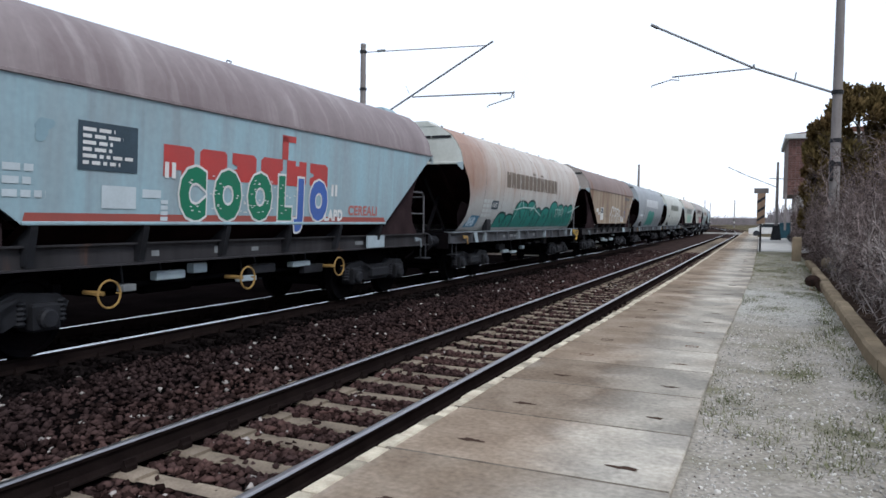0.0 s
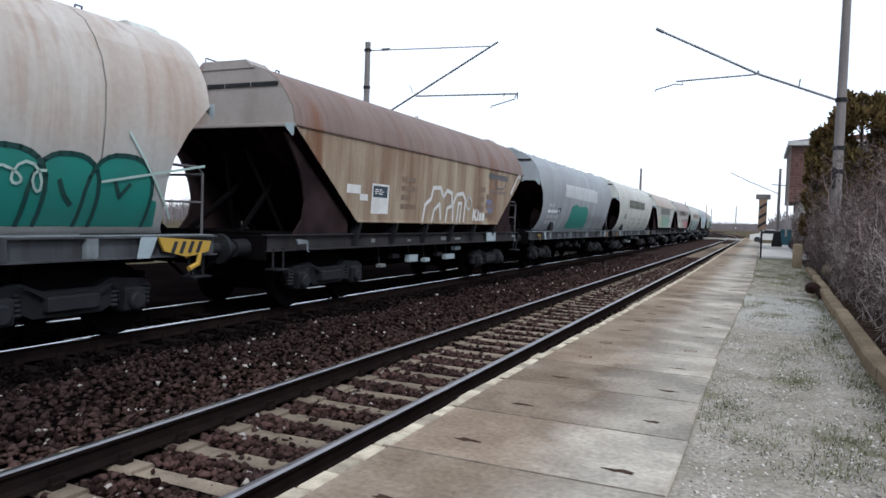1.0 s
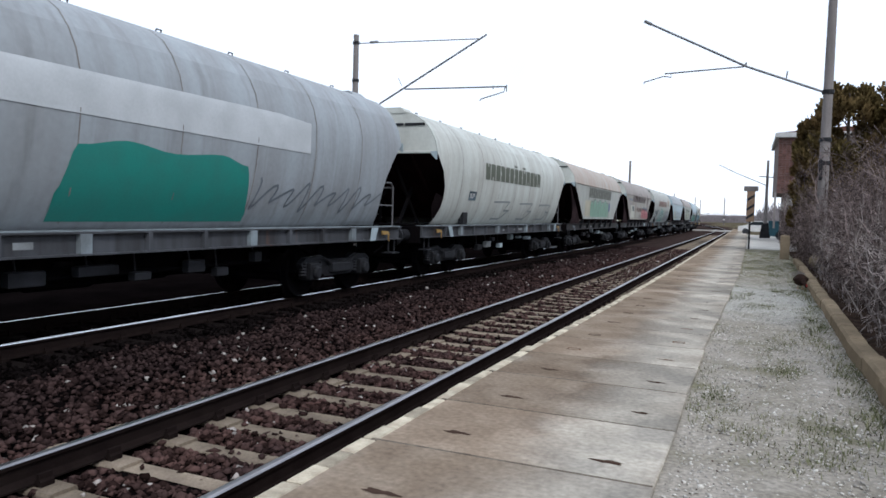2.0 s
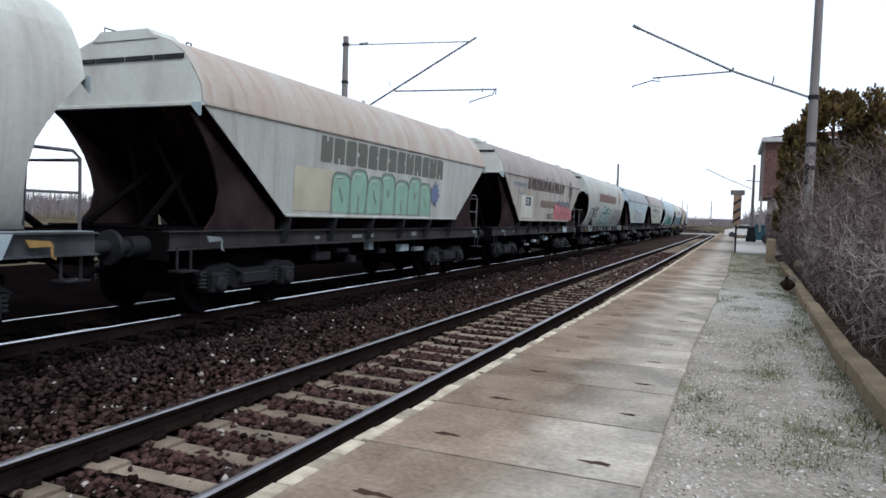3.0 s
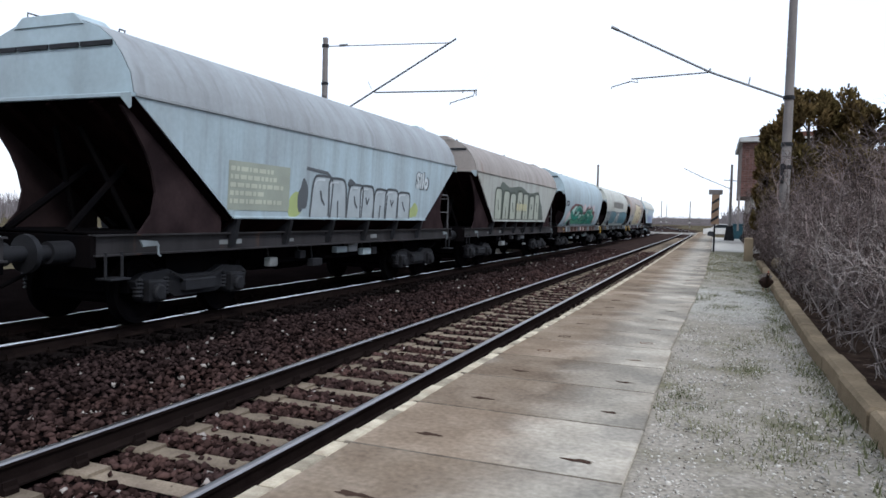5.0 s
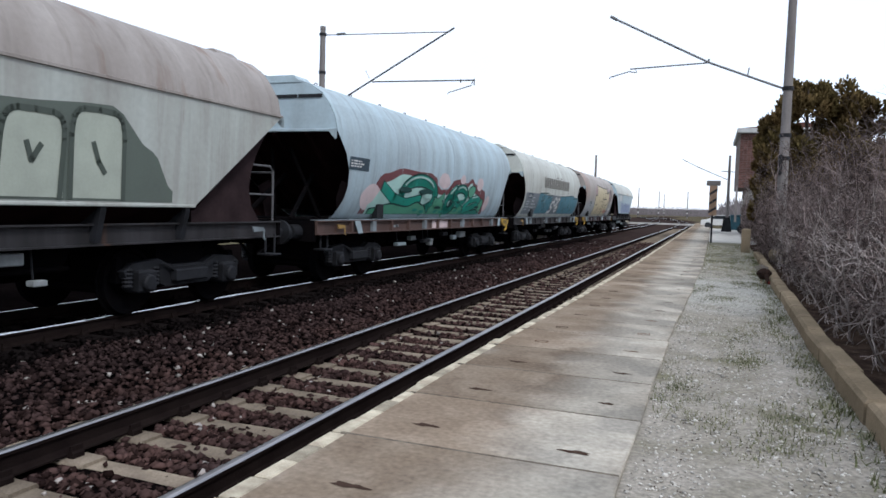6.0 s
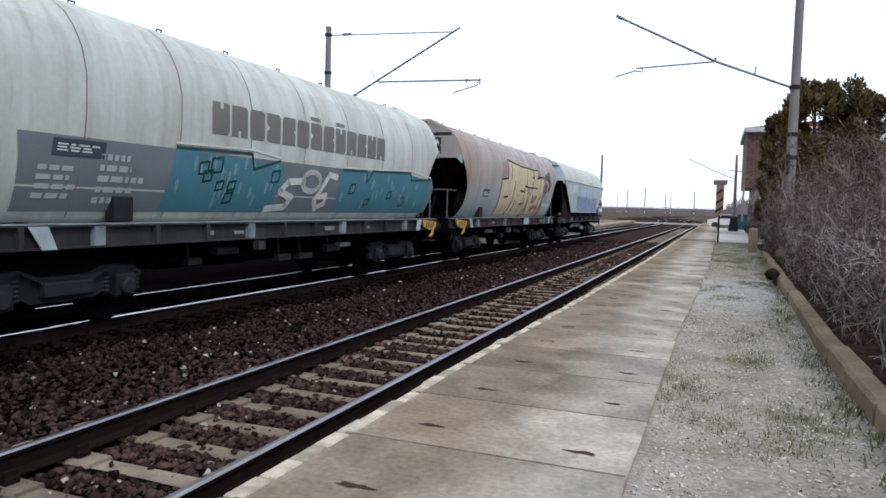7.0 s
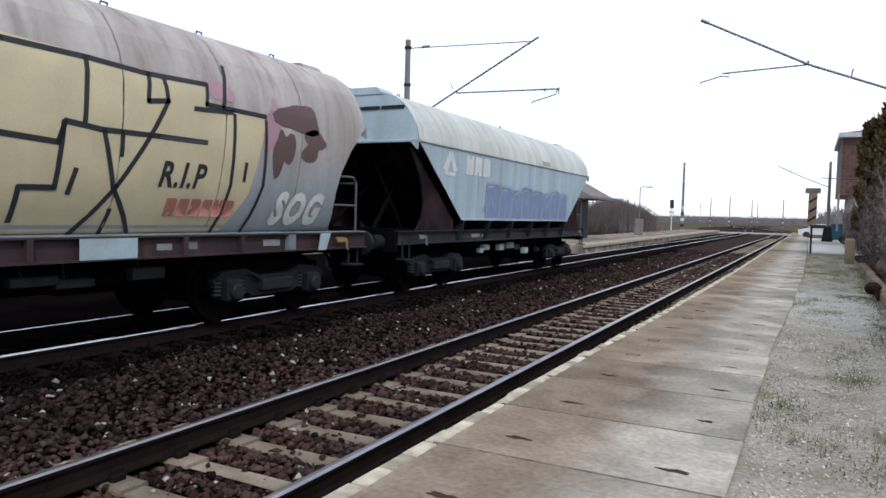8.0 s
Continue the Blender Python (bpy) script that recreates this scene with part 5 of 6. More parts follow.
def far_wood(name, x0, x1, y0, y1, h, n, label, seed, dome=False, thin=1.0):
    """Bare far trees as clouds of upright twigs, in clumps of uneven height."""
    g = np.random.default_rng(seed)
    v, f = [], []
    for _ in range(n):
        x, y = g.uniform(x0, x1), g.uniform(y0, y1)
        top = h * (0.55 + 0.3 * noise.noise((x * 0.05, y * 0.05, seed)) + 0.25 * noise.noise((x * 0.2, y * 0.2, seed)))
        if dome:
            top *= 0.55 + 0.75 * math.sin(math.pi * (x - x0) / (x1 - x0)) ** 0.5
        for _ in range(7):
            bx, by = x + g.normal(0, h * 0.12), y + g.normal(0, h * 0.12)
            z0, z1 = g.uniform(0, 0.45) * top, top * g.uniform(0.6, 1.05)
            w = 0.011 * h * thin * g.uniform(0.5, 1.2)
            lx = g.normal(0, h * 0.08)
            k = len(v)
            v += [(bx - w, by, -0.5 + z0), (bx + w, by, -0.5 + z0), (bx + lx + w * 0.4, by, -0.5 + z1), (bx + lx - w * 0.4, by, -0.5 + z1)]
            f.append((k, k + 1, k + 2, k + 3))
    tagged(arrays(name, v, f, THICKET if dome else FAR_WOOD), label, "trees", kind="stuff")


far_wood("thicket", -23.6, -17.6, 80, 90, 4.9, 5200, "bare brown thicket beyond the far platform", 31, True, 0.4)
far_wood("far_woods", -420, 420, 460, 600, 9.5, 9000, "grey leafless woods on the horizon", 32, False, 0.6)
far_wood("far_woods", -160, -60, 30, 330, 5.5, 5000, "thin leafless trees across the fields", 33)
far_wood("roadside_trees", 3, 36, 90, 300, 7, 2600, "leafless roadside trees behind the forecourt", 34)
for x0, x1, y in ((-500, 500, 760), (-700, 100, 900)):
    s = Shape()
    n = 40
    pts = [(x0 + (x1 - x0) * i / n, 6 + 5 * noise.noise((i * 0.3, y, 0))) for i in range(n + 1)]
    s.prism([(x0, -1)] + pts[::1] + [(x1, -1)], "y", y, y + 40)
    tagged(s.part("far_ridge", FAR_WOOD), "low wooded ridge on the horizon", "hill", kind="structure")


# ---- the hen ----
def build_hen():
    hen = thing("hen", "dark brown hen with a pale raised tail pecking beside the kerb", "hen", at=pose(1.05, 15.9, -0.02))
    dark = mat("hen_feathers", (0.028, 0.02, 0.018), 0.8, other=(0.06, 0.035, 0.025), scale=20)
    tail = mat("hen_tail_feathers", (0.2, 0.18, 0.16), 0.85, other=(0.09, 0.07, 0.06), scale=25)
    red = mat("hen_comb", (0.35, 0.03, 0.02), 0.6)
    Shape().rings((0, 0, 0), "y", [(-0.17, 0.02), (-0.15, 0.06), (-0.08, 0.105), (0.02, 0.12), (0.1, 0.1), (0.16, 0.05), (0.18, 0.01)], 14).part("body", dark, hen, smooth=True, at=pose(0, 0, 0.2, -12))
    for s in (-1, 1):
        Shape().rings((0, 0, 0), "y", [(-0.11, 0.01), (-0.06, 0.05), (0.04, 0.06), (0.12, 0.02)], 10).part("wing", dark, hen, at=pose(s * 0.08, 0.0, 0.21, -10, 0, s * 6))
        leg = Shape().tube([(s * 0.04, 0.0, 0.12), (s * 0.045, 0.01, 0.02)], 0.009, 6)
        leg.tube([(s * 0.045, -0.05, 0.018), (s * 0.045, 0.03, 0.018)], 0.007, 5).tube([(s * 0.03, -0.045, 0.018), (s * 0.045, 0.01, 0.018)], 0.006, 5)
        leg.part("leg", TAN, hen)
    t = Shape()
    for k in range(7):
        a = (k - 3) * 0.2
        t.add([(0.02 * k - 0.06, 0.1, 0.2), (0.02 * k - 0.04, 0.12, 0.2), (a * 0.22 + 0.03, 0.22, 0.37 - abs(a) * 0.08), (a * 0.22 - 0.02, 0.2, 0.38 - abs(a) * 0.08), (0.02 * k - 0.05, 0.14, 0.22)], [(0, 1, 2, 3), (1, 4, 2), (0, 4, 1)])
    t.part("tail", tail, hen, "fan of pale tail feathers")
    neck = Shape().tube([(0, 0, 0), (0, -0.06, 0.06), (0, -0.1, 0.15)], 0.055, 8, 0.03)
    neck.rings((0, -0.11, 0.17), "y", [(-0.045, 0.01), (-0.03, 0.03), (0, 0.036), (0.03, 0.02)], 10)
    head = neck.part("neck_and_head", dark, hen, smooth=True, at=pose(0, -0.12, 0.22))
    Shape().prism([(-0.14, 0.2), (-0.13, 0.23), (-0.115, 0.21), (-0.1, 0.235), (-0.085, 0.2)], "x", -0.006, 0.006).part("comb", red, head)
    Shape().tube([(0, -0.15, 0.17), (0, -0.185, 0.16)], 0.012, 6, 0.002).part("beak", TAN, head)
    return hen, head


HEN, HEN_HEAD = build_hen()

# ---- the train, wagon by wagon ----
GREY_BLUE = paint("pale_blue_paint", (0.29, 0.43, 0.48), grime=(0.26, 0.27, 0.27), at=0.7)
BROWN_ROOF = paint("brown_dusty_roof", (0.21, 0.17, 0.17), grime=(0.14, 0.105, 0.105), at=0.66, streak=(0.36, 0.32, 0.31), streak_amount=0.5)
CREAM_GREY = paint("cream_grey_paint", (0.5, 0.47, 0.43), grime=(0.33, 0.25, 0.2), at=0.64, streak=(0.3, 0.18, 0.12), streak_amount=0.6, zones=(((0.27, 0.135, 0.085), 1, 0.2, 0.9, 2.0, 3.6, 0.75), ((0.4, 0.43, 0.42), 2, 1.0, 1.2, 2.0, 2.6, 0.7)))
RUST_CREAM = paint("rust_streaked_cream", (0.41, 0.345, 0.25), grime=(0.2, 0.125, 0.08), at=0.55, amount=0.9, streak=(0.17, 0.095, 0.06), streak_amount=0.75)
RUST_ROOF = paint("rusty_roof", (0.21, 0.15, 0.13), grime=(0.13, 0.085, 0.07), at=0.55)
GREY = paint("grey_paint", (0.33, 0.36, 0.38), grime=(0.22, 0.22, 0.22), at=0.68)
PALE_GREY = paint("pale_grey_paint", (0.56, 0.59, 0.545), grime=(0.34, 0.31, 0.27), at=0.68)
DULL_GREY = paint("dull_cream_paint", (0.4, 0.4, 0.36), grime=(0.26, 0.22, 0.18), at=0.64, amount=0.7, streak=(0.22, 0.15, 0.11), streak_amount=0.6)
SOFT_CREAM = paint("soft_cream_roof", (0.42, 0.4, 0.36), grime=(0.32, 0.22, 0.16), at=0.64, streak=(0.3, 0.17, 0.11), streak_amount=0.5)
SOFT_GREY = paint("soft_grey_paint", (0.45, 0.475, 0.44), grime=(0.29, 0.27, 0.24), at=0.66, amount=0.6)
PALE_BLUE = paint("light_blue_grey_paint", (0.43, 0.54, 0.59), grime=(0.27, 0.29, 0.3), at=0.74)
OCHRE_GREY = paint("ochre_grey_paint", (0.35, 0.315, 0.29), grime=(0.19, 0.16, 0.14), at=0.62, zones=(((0.3, 0.33, 0.35), 2, 1.0, 1.2, 1.9, 2.4, 0.6),))
BROWN_GREY = paint("brown_grey_paint", (0.45, 0.41, 0.375), grime=(0.21, 0.17, 0.15), at=0.62, zones=(((0.27, 0.15, 0.1), 1, 0.2, 0.8, 1.8, 3.4, 0.5), ((0.3, 0.34, 0.37), 2, 1.0, 1.2, 1.9, 2.5, 0.7)))
SILL_MAROON = paint("sill_maroon", (0.055, 0.033, 0.035), grime=(0.025, 0.018, 0.018), at=0.6)
SILL_GREY = paint("sill_grey", (0.085, 0.09, 0.1), grime=(0.025, 0.023, 0.023), at=0.6, amount=0.8)
SILL_DARK = paint("sill_dark", (0.045, 0.042, 0.045), grime=(0.015, 0.014, 0.014), at=0.6, amount=0.8)
SILL_BROWN = paint("sill_brown", (0.11, 0.07, 0.06), grime=(0.05, 0.033, 0.03), at=0.6)

TEAL, DEEP, MINT = ink(0.025, 0.22, 0.18), ink(0.015, 0.06, 0.055), ink(0.24, 0.4, 0.3)
RED, BLUE = ink(0.42, 0.055, 0.05), ink(0.06, 0.12, 0.36)
GREEN = ink(0.015, 0.16, 0.085)
MAROON, PINK = ink(0.16, 0.055, 0.06), ink(0.62, 0.5, 0.5)
SEA = ink(0.075, 0.21, 0.27)
SEA_PALE = ink(0.18, 0.3, 0.34)
SLATE = ink(0.165, 0.185, 0.205)
CREAM_INK = ink(0.58, 0.49, 0.31)
SILVER = ink(0.33, 0.35, 0.36)
ROSE = ink(0.5, 0.17, 0.18)


def rect(y, z, w, h):
    return [(y, z), (y + w, z), (y + w, z + h), (y, z + h)]


def plate(w, kind, y, z, wd, h, g, rows=5):
    decal("data_plate", [rect(y, z, wd, h)], kind, DARKSIGN, w, "dark plate with white lines", 0.01)
    decal("plate_lettering", lines_of_text(y + 0.06, z + 0.05, wd - 0.12, h - 0.1, rows, g), kind, WHITE, w, "", 0.016)


TRAIN = []


def hatched_grip(w, y, k):
    """Yellow lever with black slanting stripes on the end of the sill."""
    lever = Shape().prism([(y, 1.26), (y + k * 0.95, 1.2), (y + k * 0.9, 1.06), (y + k * 0.5, 1.0), (y + k * 0.1, 1.08)], "x", 1.38, 1.42).part("hatched_grip", HATCH, w, "yellow lever with black stripes")
    for i in range(4):
        c = y + k * (0.2 + 0.15 * i)
        Shape().prism([(c, 1.055), (c + k * 0.06, 1.045), (c + k * 0.13, 1.2), (c + k * 0.07, 1.205)], "x", 1.421, 1.426).part("stripe", INK, lever)
    Shape().tube([(1.4, y + k * 0.75, 1.05), (1.4, y + k * 0.72, 0.9), (1.4, y + k * 0.55, 0.84)], 0.035, 6).part("lever_grip", HATCH, lever)


HATCH = mat("hazard_yellow", (0.48, 0.3, 0.05), 0.55, other=(0.42, 0.27, 0.06), scale=6)


def leaf(cy, cz, r):
    """A jagged leaf outline."""
    out = []
    for k in range(22):
        q = 6.28318 * k / 22 + 1.57
        s = 1.0 if k % 4 == 0 else (0.62 if k % 2 else 0.78)
        out.append((cy + r * s * math.cos(q), cz + r * s * math.sin(q)))
    return out


def ring(cy, cz, ry, rz, t, a0, a1, n=22):
    return stroke([(cy + ry * math.cos(q), cz + rz * math.sin(q)) for q in np.linspace(a0, a1, n)], t)


def under(top, low=1.4):
    """A painted field from a wavy upper edge down to the sill."""
    fine = []
    for (p, q), (r, s) in zip(top[:-1], top[1:]):
        for i in range(4):
            u = i / 4
            k = u * u * (3 - 2 * u)
            fine.append((p + (r - p) * u, q + (s - q) * k))
    fine.append(top[-1])
    return [[(p, low), (r, low), (r, s), (p, q)] for (p, q), (r, s) in zip(fine[:-1], fine[1:])]


def name_bars(y, z):
    """The owner's name as thirteen plain upright blocks, with two short bars above."""
    return bars(y, z, 5.85, 0.46, 13, None, 0.22) + [rect(y + 2.72, z + 0.5, 0.34, 0.07), rect(y + 3.64, z + 0.5, 0.34, 0.07)]


# pale blue wagon with the red stripe
g = random.Random(1)
w = build_wagon("flat", GREY_BLUE, BROWN_ROOF, GREY_BLUE, SILL_DARK, "pale blue hopper wagon, brown roof, red stripe and green graffiti", wheels_yellow=True)
decal("stripe", [[(3.17, 1.5), (11.1, 1.5), (11.0, 1.62), (3.2, 1.62)]], "flat", ink(0.3, 0.075, 0.06), w, "faded red stripe", 0.006)
plate(w, "flat", 3.82, 2.1, 0.84, 0.54, g, 6)
decal("company_lettering", bars(5.08, 2.1, 3.9, 0.4, 6, g) + [rect(7.55, 2.5, 0.16, 0.36), rect(7.55, 2.78, 0.36, 0.1)], "flat", RED, w, "faded red lettering", 0.007)
y = 5.38
for ch, c, wd, size in (("C", GREEN, .66, .82), ("O", GREEN, .72, .82), ("O", GREEN, .72, .82), ("L", GREEN, .52, .82), ("J", BLUE, .36, .8), ("O", BLUE, .6, .78)):
    decal("graffiti_letter", lettering(ch, y, 1.62, size, 0.1, 0, 0.78), "flat", WHITE, w, "", 0.011)
    decal("graffiti_letter", lettering(ch, y, 1.62, size, 0.066, 0, 0.78), "flat", c, w, "spray-painted letter with a white outline", 0.015)
    y += wd
decal("graffiti_speckle", [rect(5.5 + g.uniform(0, 2.5), g.uniform(1.65, 2.15), 0.045, 0.012) for _ in range(70)], "flat", WHITE, w, "", 0.019)
decal("graffiti_marks", [rect(5.1, 2.08, .07, .2), rect(5.22, 2.08, .07, .2), rect(9.0, 1.98, .07, .2), rect(9.12, 1.98, .07, .2)], "flat", WHITE, w, "", 0.012)
decal("graffiti_tag", lettering("LAPD", 8.8, 1.56, 0.26, 0.012, 0, 0.9), "flat", WHITE, w, "small white sprayed letters", 0.012)
decal("cargo_lettering", lettering("CEREALI", 9.6, 1.66, 0.24, 0.008, 0, 1.15), "flat", ink(0.42, 0.14, 0.12), w, "faded red cargo word", 0.009)
decal("pale_patch", lines_of_text(2.95, 1.75, 0.5, 0.4, 3, g) + [rect(4.15, 1.68, 0.5, 0.26), rect(4.75, 1.82, 0.3, 0.1)] + [rect(5.05, 1.54 + 0.07 * i, 0.12, 0.05) for i in range(4)], "flat", ink(0.5, 0.56, 0.58), w, "", 0.009)
decal("soot_stain", [blob(3.4, 2.5, 0.12, 0.1, g, wob=0.3)], "flat", ink(0.22, 0.32, 0.36), w, "sooty smudge", 0.005)
TRAIN.append((w, FLAT_L))

# round cream wagon with the teal piece
g = random.Random(2)
w = build_wagon("round", CREAM_GREY, CREAM_GREY, PALE_GREY, SILL_GREY, "cream-grey round hopper wagon stained with rust and teal graffiti")
decal("company_lettering", name_bars(4.5, 2.56), "round", ink(0.15, 0.115, 0.085), w, "faded brown lettering")
decal("graffiti_field", under([(4.0, 1.5), (4.6, 1.7), (5.6, 1.72), (6.2, 2.0), (7.5, 2.05), (8.4, 1.95), (9.6, 2.0), (11.0, 2.0), (12.4, 2.0), (13.2, 1.7), (13.3, 1.42)], 1.38), "round", TEAL, w, "teal painted ground of the letters", 0.005)
throwup(w, "round", [(4.0, 4.9, 1.82, 0.1), (4.75, 5.6, 1.78, 0.1), (5.5, 7.0, 2.2, 0.05), (6.7, 7.9, 2.24, 0.0), (7.7, 8.5, 2.02, 0.1), (8.4, 9.6, 2.05, 0.2), (9.5, 10.7, 2.28, 0.05), (10.5, 11.6, 2.2, 0.05), (11.4, 12.3, 2.18, 0.0), (12.1, 13.1, 2.22, 0.0)], 1.39, TEAL, DEEP, 0.055, 0.5)
decal("graffiti", stroke([(5.3, 1.9), (6.4, 2.0), (7.6, 2.0), (8.6, 1.75)], 0.03) + stroke([(5.6, 1.6), (6.1, 2.3), (6.4, 2.0)], 0.03) + stroke([(7.2, 1.9), (7.9, 2.25)], 0.03) + stroke([(12.6, 2.5), (13.5, 1.5)], 0.03) + stroke([(12.3, 1.9), (13.9, 2.2)], 0.03) + scrawl(10.4, 1.7, 1.2, 0.4, g, 5, 0.03), "round", ink(0.45, 0.6, 0.55), w, "thin pale sprayed lines", 0.03)
decal("graffiti", [[(1.75, 1.4), (2.6, 1.4), (2.7, 1.7), (2.1, 1.72)]], "round", ink(0.06, 0.17, 0.26), w, "blue sprayed patch", 0.006)
decal("graffiti_tag", lettering("BHB", 1.92, 1.44, 0.3, 0.016, 0.1, 0.85), "round", ink(0.5, 0.62, 0.7), w, "pale blue sprayed letters", 0.012)
decal("pale_patch", [rect(2.75 + 0.27 * (i % 3), 1.68 + .13 * (i // 3), .22, .09) for i in range(12)], "round", ink(0.5, 0.52, 0.5), w, "", 0.006)
plate(w, "round", 3.42, 1.9, 0.55, 0.24, g, 3)
hatched_grip(w, ROUND_L - 1.75, 1)
TRAIN.append((w, ROUND_L))

# rusty cream wagon with the white tag
g = random.Random(3)
w = build_wagon("flat", RUST_CREAM, RUST_ROOF, OCHRE_GREY, SILL_DARK, "rust-streaked cream hopper wagon with white graffiti")
decal("pale_patch", [rect(2.72, 2.02, .5, .16), rect(3.2, 1.9, .3, .12), rect(3.65, 1.66, .7, .58)], "flat", WHITE, w, "", 0.007)
plate(w, "flat", 3.7, 1.98, 0.58, 0.22, g, 3)
cloud = [(6.0, 1.5), (6.1, 1.9), (6.4, 2.05), (6.5, 2.3), (6.9, 2.32), (7.1, 2.1), (7.3, 2.28), (7.6, 2.22), (7.65, 1.9), (7.9, 2.2), (8.3, 2.25), (8.5, 2.1), (8.45, 1.56)]
decal("graffiti", stroke(cloud, 0.09) + stroke([(6.5, 1.5), (6.6, 1.8), (6.9, 1.95), (7.0, 1.6)], 0.08) + stroke([(7.3, 1.5), (7.35, 1.85), (7.7, 1.95), (7.75, 1.5)], 0.08) + stroke([(8.0, 1.5), (8.05, 2.0), (8.25, 2.0), (8.2, 1.55)], 0.08) + ring(8.75, 2.02, 0.16, 0.15, 0.07, 0, 6.3), "flat", WHITE, w, "white sprayed outline letters", 0.009)
decal("graffiti_word", lettering("Kiss", 9.05, 1.6, 0.4, 0.022, 0.05, 1.2), "flat", WHITE, w, "white painted word")
decal("company_lettering", bars(10.1, 2.74, 1.65, 0.15, 11, g), "flat", ink(0.12, 0.12, 0.13), w)
decal("company_mark", stroke([(11.1 + .5 * math.cos(q), 2.74 + .25 * math.sin(q)) for q in np.linspace(3.3, 6.1, 12)], 0.035) + stroke([(10.5, 2.95), (10.75, 3.0)], 0.03), "flat", ink(0.12, 0.12, 0.13), w)
decal("lettering", bars(10.3, 2.36, 1.4, 0.08, 16, g), "flat", ink(0.2, 0.16, 0.13), w, "", 0.009)
decal("blue_smudge", [blob(10.3, 1.98, .28, .2, g)], "flat", ink(0.17, 0.18, 0.27), w, "faded blue smudge", 0.006)
for y0, z0, n in ((4.9, 1.75, 4), (9.3, 1.8, 3), (10.0, 1.62, 3)):
    decal("worn_lettering", lines_of_text(y0, z0, 0.8, 0.75, n, g), "flat", ink(0.2, 0.14, 0.1), w, "", 0.008)
decal("graffiti", stroke([(12.1, 2.42), (12.65, 2.95), (12.85, 2.95)], 0.12), "flat", WHITE, w)
TRAIN.append((w, FLAT_L))

# grey round wagon with a whitewashed panel
g = random.Random(4)
w = build_wagon("round", GREY, GREY, GREY, SILL_GREY, "grey round hopper wagon with a whitewashed panel and a teal patch")
decal("pale_panel", [[(4.6, 2.6), (10.5, 2.52), (10.5, 3.02), (9.6, 3.08), (4.6, 3.06)]], "round", ink(0.5, 0.52, 0.53), w, "whitewashed panel")
decal("graffiti_field", under([(5.7, 1.7), (5.9, 2.25), (6.6, 2.35), (7.4, 2.26), (8.3, 2.32), (8.9, 2.2), (9.1, 1.5)], 1.38), "round", TEAL, w, "flat teal overpaint")
decal("graffiti", scrawl(9.1, 1.5, 4.0, 0.6, g, 9, 0.04), "round", SLATE, w)
decal("pale_patch", [rect(2.5 + .4 * (i % 4), 1.55 + .2 * (i // 4), .32, .13) for i in range(14)], "round", ink(0.42, 0.44, 0.45), w)
plate(w, "round", 3.8, 1.95, 0.42, 0.2, g, 3)
TRAIN.append((w, ROUND_L))

# pale round wagon
g = random.Random(5)
w = build_wagon("round", PALE_GREY, PALE_GREY, PALE_GREY, SILL_GREY, "pale grey round hopper wagon with faded lettering")
decal("company_lettering", name_bars(4.5, 2.56), "round", ink(0.1, 0.11, 0.08), w, "dark grey-green lettering")
for y0, k in ((5.6, 1), (8.2, 1), (10.6, -1)):
    decal("graffiti", stroke([(y0, 1.95), (y0 + 1.5, 1.98), (y0 + 1.1, 1.7), (y0 + 1.6, 1.72), (y0 + 1.0, 1.45), (y0 + 0.2, 1.45)], 0.05), "round", ink(0.24, 0.26, 0.26), w, "angular grey sprayed line")
plate(w, "round", 3.4, 1.95, 0.55, 0.24, g, 3)
TRAIN.append((w, ROUND_L))

# cream flat-sided wagon with mint graffiti
g = random.Random(6)
w = build_wagon("flat", SOFT_GREY, SOFT_CREAM, PALE_GREY, SILL_DARK, "cream-grey flat-sided hopper wagon with mint graffiti letters")
decal("company_lettering", name_bars(4.15, 2.48), "flat", ink(0.12, 0.125, 0.105), w, "dark grey-brown lettering")
throwup(w, "flat", [(4.6 + 0.66 * i, 5.3 + 0.66 * i, 2.32 + 0.1 * (i % 2), 0.06 * (i % 3 - 1)) for i in range(7)], 1.58, MINT, ink(0.2, 0.24, 0.22), 0.05, 0.3, ink(0.42, 0.5, 0.44))
decal("graffiti_star", [leaf(9.5, 2.1, .34)], "flat", ink(0.13, 0.16, 0.26), w, "dark blue star", 0.02)
decal("pale_patch", [rect(3.35, 1.6, 1.3, 0.75)], "flat", ink(0.44, 0.41, 0.31), w, "", 0.006)
TRAIN.append((w, FLAT_L))

# flat-sided wagon with pink and grey graffiti
g = random.Random(7)
w = build_wagon("flat", DULL_GREY, OCHRE_GREY, PALE_GREY, SILL_DARK, "cream-grey flat-sided hopper wagon with pink graffiti and leaf mark")
decal("company_lettering", bars(2.2, 2.66, 1.65, 0.14, 11, g), "flat", ink(0.2, 0.22, 0.26), w)
decal("company_mark", stroke([(3.2 + .5 * math.cos(q), 2.64 + .22 * math.sin(q)) for q in np.linspace(3.3, 6.1, 12)], 0.04), "flat", ink(0.2, 0.22, 0.26), w)
decal("company_lettering", name_bars(3.95, 2.62), "flat", ink(0.09, 0.065, 0.06), w, "brown lettering")
decal("leaf_mark", [leaf(11.1, 2.85, .5), rect(10.98, 2.2, .22, .45)], "flat", ink(0.1, 0.07, 0.065), w, "brown leaf-shaped mark")
decal("pale_patch", [rect(3.25, 1.6, 1.5, 0.78)], "flat", ink(0.52, 0.52, 0.45), w, "", 0.006)
plate(w, "flat", 3.8, 2.03, 0.68, 0.3, g, 3)
